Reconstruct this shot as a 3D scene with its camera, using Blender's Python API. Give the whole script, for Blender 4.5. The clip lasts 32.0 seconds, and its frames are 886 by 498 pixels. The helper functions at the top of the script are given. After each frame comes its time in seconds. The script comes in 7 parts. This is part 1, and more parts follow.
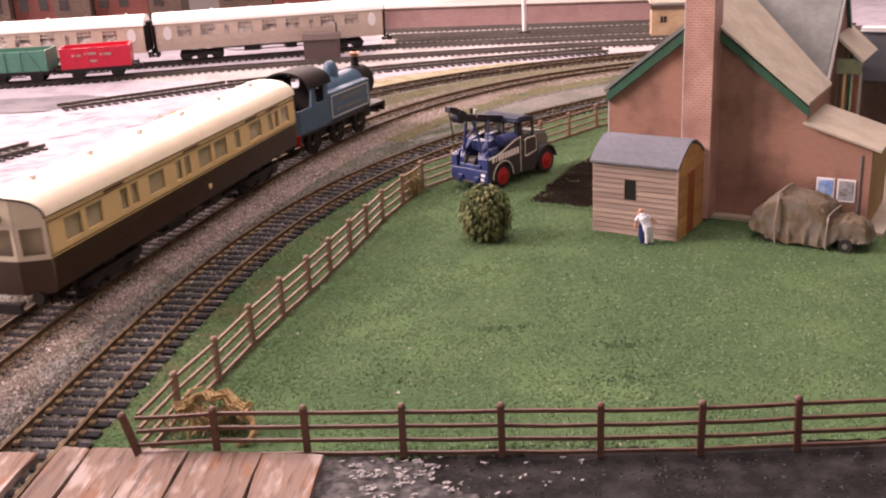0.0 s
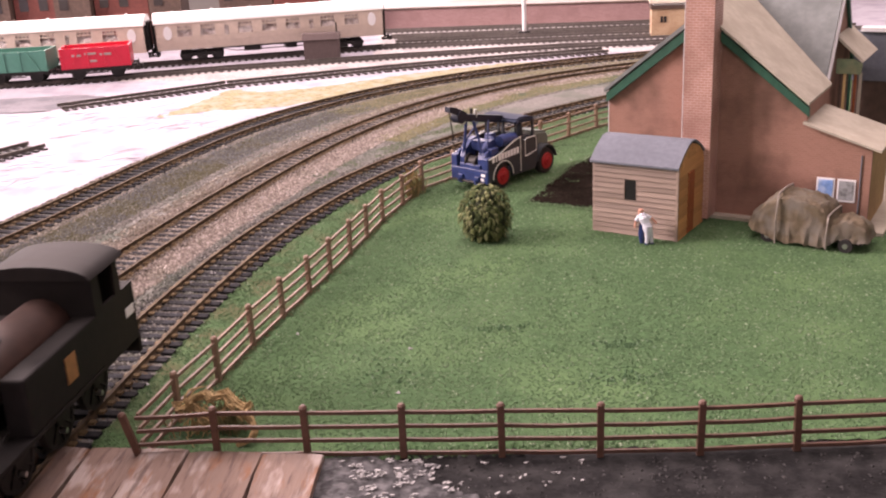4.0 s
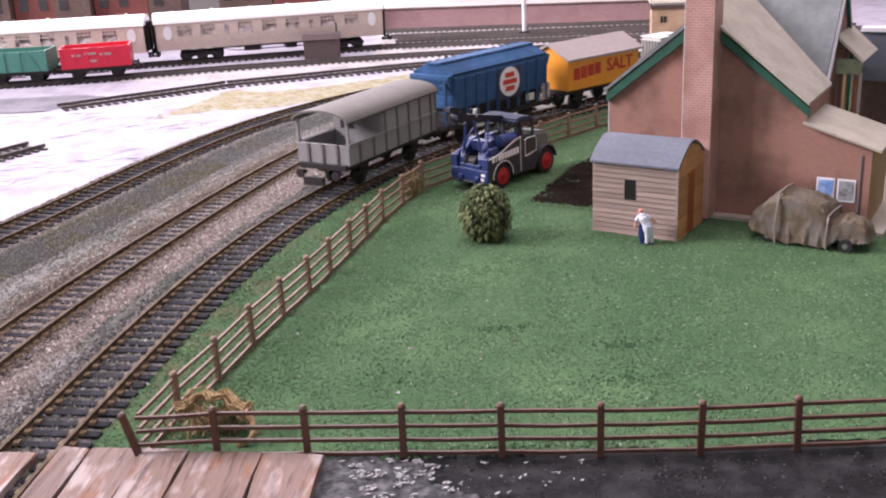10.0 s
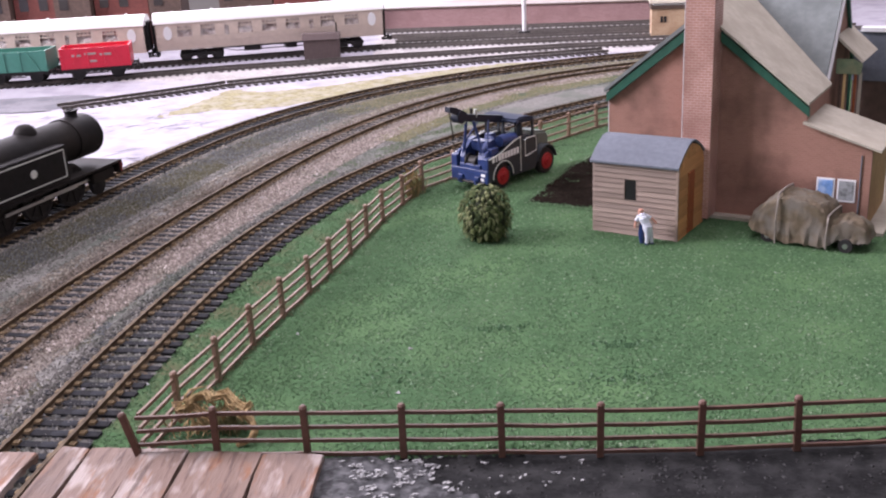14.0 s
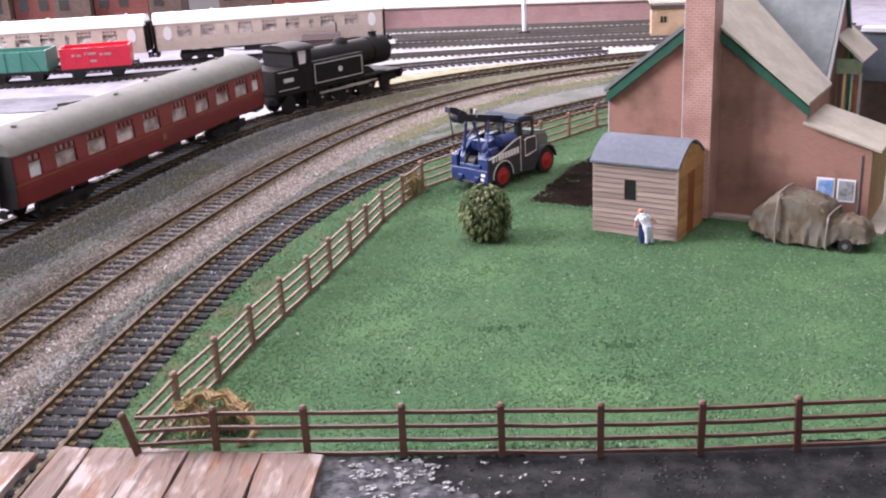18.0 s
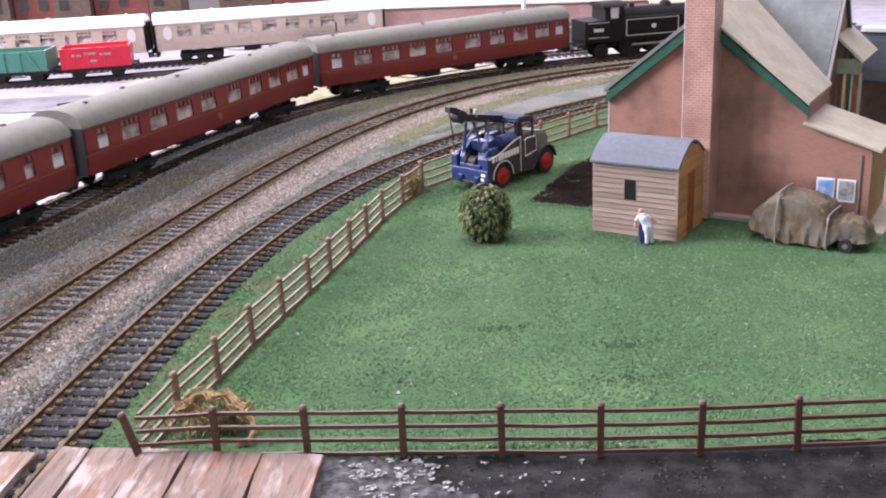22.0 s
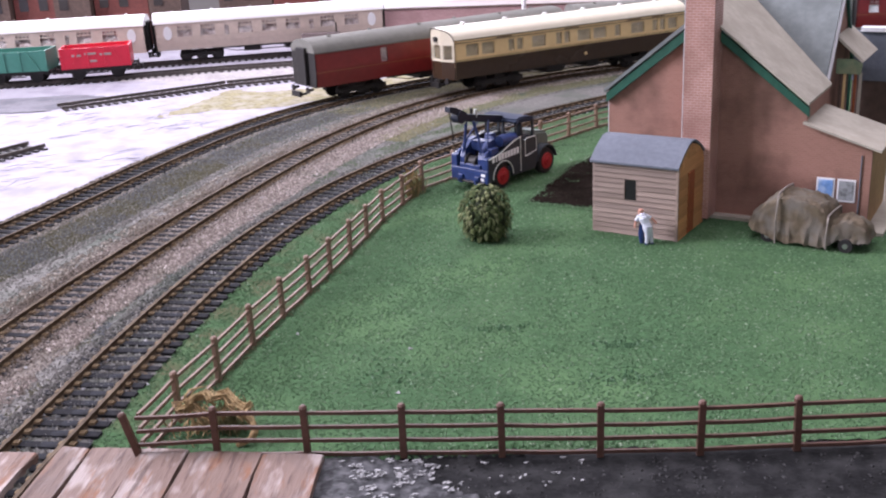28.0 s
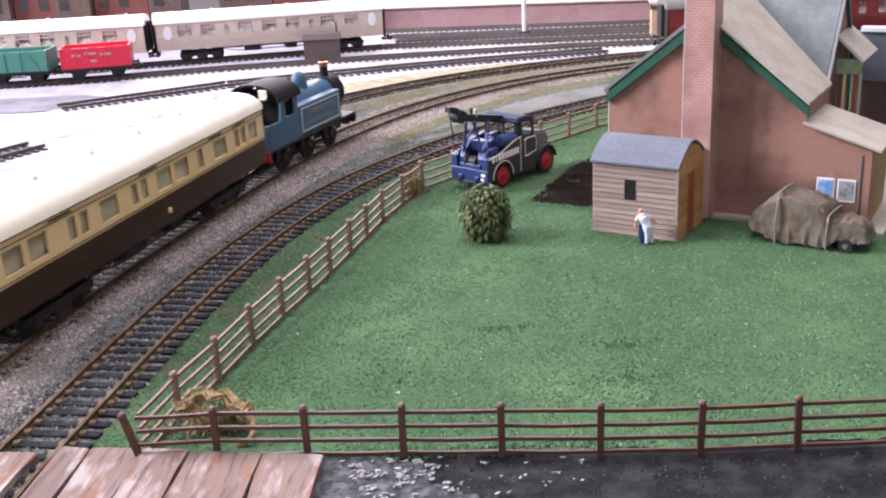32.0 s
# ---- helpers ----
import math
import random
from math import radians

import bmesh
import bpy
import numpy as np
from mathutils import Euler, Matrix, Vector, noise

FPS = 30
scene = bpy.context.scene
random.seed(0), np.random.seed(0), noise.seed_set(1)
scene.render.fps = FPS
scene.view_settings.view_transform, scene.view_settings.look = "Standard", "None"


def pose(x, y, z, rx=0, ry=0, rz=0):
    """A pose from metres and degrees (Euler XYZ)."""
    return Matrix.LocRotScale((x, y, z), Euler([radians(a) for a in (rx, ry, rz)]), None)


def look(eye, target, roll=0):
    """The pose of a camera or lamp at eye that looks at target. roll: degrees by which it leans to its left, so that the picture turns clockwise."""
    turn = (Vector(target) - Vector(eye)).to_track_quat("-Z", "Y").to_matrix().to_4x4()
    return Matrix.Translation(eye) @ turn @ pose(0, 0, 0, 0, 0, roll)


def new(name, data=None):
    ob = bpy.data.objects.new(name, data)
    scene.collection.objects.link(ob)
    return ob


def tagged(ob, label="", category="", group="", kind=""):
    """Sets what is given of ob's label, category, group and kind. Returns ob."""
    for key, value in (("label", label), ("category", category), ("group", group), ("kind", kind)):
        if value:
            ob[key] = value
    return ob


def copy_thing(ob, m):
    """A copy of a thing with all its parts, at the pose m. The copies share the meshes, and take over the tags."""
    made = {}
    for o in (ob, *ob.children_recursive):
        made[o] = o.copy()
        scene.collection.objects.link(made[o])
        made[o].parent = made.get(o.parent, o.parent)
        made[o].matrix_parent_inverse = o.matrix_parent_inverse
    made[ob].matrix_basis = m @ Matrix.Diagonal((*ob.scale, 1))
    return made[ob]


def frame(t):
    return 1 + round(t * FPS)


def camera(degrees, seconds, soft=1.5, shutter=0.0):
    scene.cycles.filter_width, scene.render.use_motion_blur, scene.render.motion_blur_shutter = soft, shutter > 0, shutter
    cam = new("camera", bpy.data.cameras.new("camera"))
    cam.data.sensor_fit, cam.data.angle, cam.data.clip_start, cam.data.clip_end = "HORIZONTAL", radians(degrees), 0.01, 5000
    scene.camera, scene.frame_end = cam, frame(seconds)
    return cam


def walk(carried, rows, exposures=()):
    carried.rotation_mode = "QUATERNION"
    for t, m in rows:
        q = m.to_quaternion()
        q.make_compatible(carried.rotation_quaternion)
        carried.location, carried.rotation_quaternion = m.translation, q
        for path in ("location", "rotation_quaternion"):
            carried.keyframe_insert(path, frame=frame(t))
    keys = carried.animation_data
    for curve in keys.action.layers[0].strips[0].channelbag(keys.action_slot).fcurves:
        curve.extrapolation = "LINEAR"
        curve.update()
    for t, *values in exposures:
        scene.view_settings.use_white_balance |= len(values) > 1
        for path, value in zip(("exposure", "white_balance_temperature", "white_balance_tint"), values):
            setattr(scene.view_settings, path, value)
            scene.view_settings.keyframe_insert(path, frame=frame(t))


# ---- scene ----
# The place is a table-top railway of 1:76 scale: lengths below are in millimetres, scaled by MM.
MM = 0.001
cam = camera(46.6, 32.0, soft=2.1, shutter=0.4)
EYE = (0.0, 0.0, 0.14422)
VIEW = look(EYE, (0.0, 1.0, 0.14422 - math.tan(radians(18.978))), -2.856)
walk(cam, [(0.0, VIEW), (32.0, VIEW)], exposures=[
    (0, -0.28, 8480, 44), (1, 0.12, 8480, 43), (2, 0.10, 8280, 42), (3, -0.13, 8080, 41), (6, 0.13, 7680, 39), (7, 0.32, 7480, 37), (9, 0.13, 6880, 33), (10, -0.23, 6680, 33),
    (12, -0.33, 6580, 33), (14, -0.30, 6480, 29), (17, -0.03, 6430, 27), (20, 0.08, 6430, 27), (23, 0.09, 6430, 27), (25, -0.17, 6380, 27), (28, -0.32, 6230, 28), (31, -0.37, 6230, 28), (32, 0.04, 6330, 27)])

# ---- light: unseen room with daylight windows, plus added overhead and south lamps ----
world = bpy.data.worlds.new("world")
scene.world = world
world.use_nodes = True
_sky = world.node_tree.nodes.new("ShaderNodeTexSky")
_sky.sky_type, _sky.sun_disc, _sky.sun_elevation, _sky.sun_rotation = "NISHITA", False, radians(38), radians(-60)
_bg = world.node_tree.nodes["Background"]
world.node_tree.links.new(_sky.outputs[0], _bg.inputs[0])
_bg.inputs[1].default_value = 0.12


def area(name, eye, target, w, h, watts, color):
    lamp = bpy.data.lights.new(name, "AREA")
    lamp.shape, lamp.size, lamp.size_y, lamp.energy, lamp.color = "RECTANGLE", w, h, watts, color
    ob = new(name, lamp)
    ob.matrix_world = look(eye, target)
    return ob


area("window_light", (-0.75, 2.82, 0.95), (-0.1, 0.6, 0.0), 2.0, 0.9, 80, (0.95, 0.97, 1.0))
area("window_light", (-1.78, 0.55, 1.0), (0.0, 0.5, 0.0), 0.8, 0.7, 88, (0.95, 0.97, 1.0))
# overhead lamp added in an assumed ceiling opening, out of view
area("skylight", (0.15, 0.75, 1.49), (0.15, 0.751, 0.0), 1.2, 1.0, 26, (0.97, 0.98, 1.0))
# added south fill for the near sides of trains; no window known there
area("window_light", (-0.2, -1.72, 1.15), (0.0, 0.5, 0.0), 1.5, 0.6, 9, (0.97, 0.98, 1.0))


# ---- materials ----
def mat(name, color, rough=0.6, metal=0.0, var=0.12, grain=0.004, bump=0.15, blotch=0.04, spec=0.4, second=None, amount=0.5):
    """A surface with grain and blotches at two sizes (metres); second: a colour that stains it."""
    m = bpy.data.materials.new(name)
    m.use_nodes = True
    nt = m.node_tree
    b = nt.nodes["Principled BSDF"]
    tc = nt.nodes.new("ShaderNodeTexCoord")
    fine, wide = nt.nodes.new("ShaderNodeTexNoise"), nt.nodes.new("ShaderNodeTexNoise")
    fine.inputs["Scale"].default_value, wide.inputs["Scale"].default_value = 1 / grain, 1 / blotch
    fine.inputs["Detail"].default_value, wide.inputs["Detail"].default_value = 3, 4
    for n in (fine, wide):
        nt.links.new(tc.outputs["Object"], n.inputs["Vector"])
    ramp = nt.nodes.new("ShaderNodeValToRGB")
    ramp.color_ramp.elements[0].position, ramp.color_ramp.elements[1].position = 0.3, 0.7
    lo = [c * (1 - var) for c in color]
    hi = [min(1, c * (1 + var)) for c in color]
    ramp.color_ramp.elements[0].color, ramp.color_ramp.elements[1].color = (*lo, 1), (*hi, 1)
    nt.links.new(fine.outputs["Fac"], ramp.inputs["Fac"])
    mix = nt.nodes.new("ShaderNodeMix")
    mix.data_type = "RGBA"
    nt.links.new(ramp.outputs[0], mix.inputs[6])
    other = second or [c * (1 - 1.4 * var) for c in color]
    mix.inputs[7].default_value = (*other, 1)
    wr = nt.nodes.new("ShaderNodeMapRange")
    wr.inputs["From Min"].default_value, wr.inputs["From Max"].default_value = 0.45, 0.65
    wr.inputs["To Max"].default_value = amount
    nt.links.new(wide.outputs["Fac"], wr.inputs["Value"])
    nt.links.new(wr.outputs[0], mix.inputs[0])
    nt.links.new(mix.outputs[2], b.inputs["Base Color"])
    rr = nt.nodes.new("ShaderNodeMapRange")
    rr.inputs["To Min"].default_value, rr.inputs["To Max"].default_value = max(0.03, rough - 0.1), min(1, rough + 0.1)
    nt.links.new(wide.outputs["Fac"], rr.inputs["Value"])
    nt.links.new(rr.outputs[0], b.inputs["Roughness"])
    b.inputs["Metallic"].default_value, b.inputs["Specular IOR Level"].default_value = metal, spec
    if bump:
        bp = nt.nodes.new("ShaderNodeBump")
        bp.inputs["Strength"].default_value, bp.inputs["Distance"].default_value = bump, grain * 0.25
        nt.links.new(fine.outputs["Fac"], bp.inputs["Height"])
        nt.links.new(bp.outputs[0], b.inputs["Normal"])
    return m


def brick_mat(name, c1, c2, mortar, bw=3.0, bh=1.05, joint=0.09, stain=None, amount=0.5, rough=0.75):
    """Printed brick paper on card: courses along local x (or y) and z."""
    m = mat(name, c1, rough, var=0.1, grain=0.0012, bump=0.08, blotch=0.022, second=stain, amount=amount)
    nt = m.node_tree
    tc = nt.nodes.new("ShaderNodeTexCoord")
    sep, com, add = nt.nodes.new("ShaderNodeSeparateXYZ"), nt.nodes.new("ShaderNodeCombineXYZ"), nt.nodes.new("ShaderNodeMath")
    nt.links.new(tc.outputs["Object"], sep.inputs[0])
    nt.links.new(sep.outputs[0], add.inputs[0])
    nt.links.new(sep.outputs[1], add.inputs[1])
    nt.links.new(add.outputs[0], com.inputs[0])
    nt.links.new(sep.outputs[2], com.inputs[1])
    br = nt.nodes.new("ShaderNodeTexBrick")
    br.inputs["Scale"].default_value = 1000
    br.inputs["Brick Width"].default_value, br.inputs["Row Height"].default_value = bw, bh
    br.inputs["Mortar Size"].default_value = joint
    br.inputs["Color1"].default_value, br.inputs["Color2"].default_value, br.inputs["Mortar"].default_value = (*c1, 1), (*c2, 1), (*mortar, 1)
    nt.links.new(com.outputs[0], br.inputs["Vector"])
    mix = next(n for n in nt.nodes if n.bl_idname == "ShaderNodeMix")
    nt.links.new(br.outputs["Color"], mix.inputs[6])
    return m


def wood_mat(name, color, dark, along="X", grain=0.0016, var=0.15, blotch=0.02, stretch=0.09, crisp=0.2):
    """Wood with streaks along one local axis; each piece differs a little."""
    m = mat(name, color, 0.7, var=var, grain=grain, bump=0.4, blotch=blotch, second=dark, amount=0.7)
    nt = m.node_tree
    tc = next(n for n in nt.nodes if n.bl_idname == "ShaderNodeTexCoord")
    mp = nt.nodes.new("ShaderNodeMapping")
    mp.inputs["Scale"].default_value = {"X": (stretch, 1, 1), "Y": (1, stretch, 1), "Z": (1, 1, stretch)}[along]
    nt.links.new(tc.outputs["Object"], mp.inputs[0])
    ramp = next(n for n in nt.nodes if n.bl_idname == "ShaderNodeValToRGB")
    ramp.color_ramp.elements[0].position, ramp.color_ramp.elements[1].position = 0.5 - crisp, 0.5 + crisp
    info = nt.nodes.new("ShaderNodeObjectInfo")
    shift = nt.nodes.new("ShaderNodeVectorMath")
    shift.operation = "ADD"
    nt.links.new(mp.outputs[0], shift.inputs[0])
    nt.links.new(info.outputs["Random"], shift.inputs[1])
    for n in nt.nodes:
        if n.bl_idname == "ShaderNodeTexNoise":
            nt.links.new(shift.outputs[0], n.inputs["Vector"])
    b = nt.nodes["Principled BSDF"]
    mix = next(n for n in nt.nodes if n.bl_idname == "ShaderNodeMix")
    hsv = nt.nodes.new("ShaderNodeHueSaturation")
    vr = nt.nodes.new("ShaderNodeMapRange")
    vr.inputs["To Min"].default_value, vr.inputs["To Max"].default_value = 0.82, 1.18
    nt.links.new(info.outputs["Random"], vr.inputs["Value"])
    nt.links.new(vr.outputs[0], hsv.inputs["Value"])
    nt.links.new(mix.outputs[2], hsv.inputs["Color"])
    nt.links.new(hsv.outputs[0], b.inputs["Base Color"])
    return m


def plank_mat(name):
    """Rough pale timber: long grain, bleached and rust-stained patches, each plank a little different."""
    m = bpy.data.materials.new(name)
    m.use_nodes = True
    nt = m.node_tree
    b = nt.nodes["Principled BSDF"]
    tc, info = nt.nodes.new("ShaderNodeTexCoord"), nt.nodes.new("ShaderNodeObjectInfo")
    turn = nt.nodes.new("ShaderNodeMapping")
    turn.inputs["Rotation"].default_value = (0, 0, radians(4))
    nt.links.new(tc.outputs["Object"], turn.inputs[0])
    shift = nt.nodes.new("ShaderNodeVectorMath")
    shift.operation = "ADD"
    nt.links.new(turn.outputs[0], shift.inputs[0])
    nt.links.new(info.outputs["Random"], shift.inputs[1])

    def layer(scale, size, detail):
        mp, n = nt.nodes.new("ShaderNodeMapping"), nt.nodes.new("ShaderNodeTexNoise")
        mp.inputs["Scale"].default_value = scale
        n.inputs["Scale"].default_value, n.inputs["Detail"].default_value = 1 / size, detail
        n.inputs["Roughness"].default_value = 0.65
        nt.links.new(shift.outputs[0], mp.inputs[0])
        nt.links.new(mp.outputs[0], n.inputs["Vector"])
        return n.outputs["Fac"]

    def blend(fac, lo, hi, top, color, under):
        r, x = nt.nodes.new("ShaderNodeMapRange"), nt.nodes.new("ShaderNodeMix")
        r.inputs["From Min"].default_value, r.inputs["From Max"].default_value, r.inputs["To Max"].default_value = lo, hi, top
        x.data_type = "RGBA"
        nt.links.new(fac, r.inputs["Value"])
        nt.links.new(r.outputs[0], x.inputs[0])
        nt.links.new(under, x.inputs[6])
        x.inputs[7].default_value = (*color, 1)
        return x.outputs[2]
    base = nt.nodes.new("ShaderNodeRGB")
    base.outputs[0].default_value = (0.195, 0.132, 0.107, 1)
    grain = layer((1, 0.10, 1), 0.0022, 5)
    c = blend(layer((1, 0.30, 1), 0.0075, 3), 0.50, 0.62, 0.85, (0.38, 0.32, 0.295), base.outputs[0])
    c = blend(layer((1, 0.22, 1), 0.0058, 4), 0.55, 0.66, 0.8, (0.22, 0.092, 0.040), c)
    c = blend(grain, 0.53, 0.66, 0.75, (0.085, 0.052, 0.042), c)
    c = blend(layer((1, 0.5, 1), 0.012, 4), 0.58, 0.74, 0.6, (0.15, 0.115, 0.105), c)
    hsv, vr = nt.nodes.new("ShaderNodeHueSaturation"), nt.nodes.new("ShaderNodeMapRange")
    vr.inputs["To Min"].default_value, vr.inputs["To Max"].default_value = 0.86, 1.14
    nt.links.new(info.outputs["Random"], vr.inputs["Value"])
    nt.links.new(vr.outputs[0], hsv.inputs["Value"])
    nt.links.new(c, hsv.inputs["Color"])
    nt.links.new(hsv.outputs[0], b.inputs["Base Color"])
    bp = nt.nodes.new("ShaderNodeBump")
    bp.inputs["Strength"].default_value, bp.inputs["Distance"].default_value = 0.8, 0.0008
    nt.links.new(grain, bp.inputs["Height"])
    nt.links.new(bp.outputs[0], b.inputs["Normal"])
    b.inputs["Roughness"].default_value, b.inputs["Specular IOR Level"].default_value = 0.7, 0.3
    return m


def island_mat(name, colors, rough=0.9, others=None, blotch=0.03):
    """Loose grains: each takes one of the colours; in patches of the ground, one of the others."""
    m = bpy.data.materials.new(name)
    m.use_nodes = True
    nt = m.node_tree
    b = nt.nodes["Principled BSDF"]
    geo = nt.nodes.new("ShaderNodeNewGeometry")
    ramp = nt.nodes.new("ShaderNodeValToRGB")
    cr = ramp.color_ramp
    while len(cr.elements) < len(colors):
        cr.elements.new(0.5)
    for i, c in enumerate(colors):
        cr.elements[i].position, cr.elements[i].color = i / (len(colors) - 1), (*c, 1)
    nt.links.new(geo.outputs["Random Per Island"], ramp.inputs["Fac"])
    nt.links.new(ramp.outputs[0], b.inputs["Base Color"])
    if others:
        ramp2 = nt.nodes.new("ShaderNodeValToRGB")
        while len(ramp2.color_ramp.elements) < len(others):
            ramp2.color_ramp.elements.new(0.5)
        for i, c in enumerate(others):
            ramp2.color_ramp.elements[i].position, ramp2.color_ramp.elements[i].color = i / (len(others) - 1), (*c, 1)
        nt.links.new(geo.outputs["Random Per Island"], ramp2.inputs["Fac"])
        tc, wide, wr = nt.nodes.new("ShaderNodeTexCoord"), nt.nodes.new("ShaderNodeTexNoise"), nt.nodes.new("ShaderNodeMapRange")
        wide.inputs["Scale"].default_value, wide.inputs["Detail"].default_value = 1 / blotch, 4
        wr.inputs["From Min"].default_value, wr.inputs["From Max"].default_value = 0.45, 0.65
        nt.links.new(tc.outputs["Object"], wide.inputs["Vector"])
        nt.links.new(wide.outputs["Fac"], wr.inputs["Value"])
        mix = nt.nodes.new("ShaderNodeMix")
        mix.data_type = "RGBA"
        nt.links.new(wr.outputs[0], mix.inputs[0])
        nt.links.new(ramp.outputs[0], mix.inputs[6])
        nt.links.new(ramp2.outputs[0], mix.inputs[7])
        nt.links.new(mix.outputs[2], b.inputs["Base Color"])
    b.inputs["Roughness"].default_value, b.inputs["Specular IOR Level"].default_value = rough, 0.2
    return m


def glass_mat(name, tint=(0.9, 0.95, 0.95)):
    m = bpy.data.materials.new(name)
    m.use_nodes = True
    b = m.node_tree.nodes["Principled BSDF"]
    b.inputs["Base Color"].default_value, b.inputs["Roughness"].default_value = (*tint, 1), 0.04
    b.inputs["Transmission Weight"].default_value, b.inputs["IOR"].default_value = 1.0, 1.2
    return m


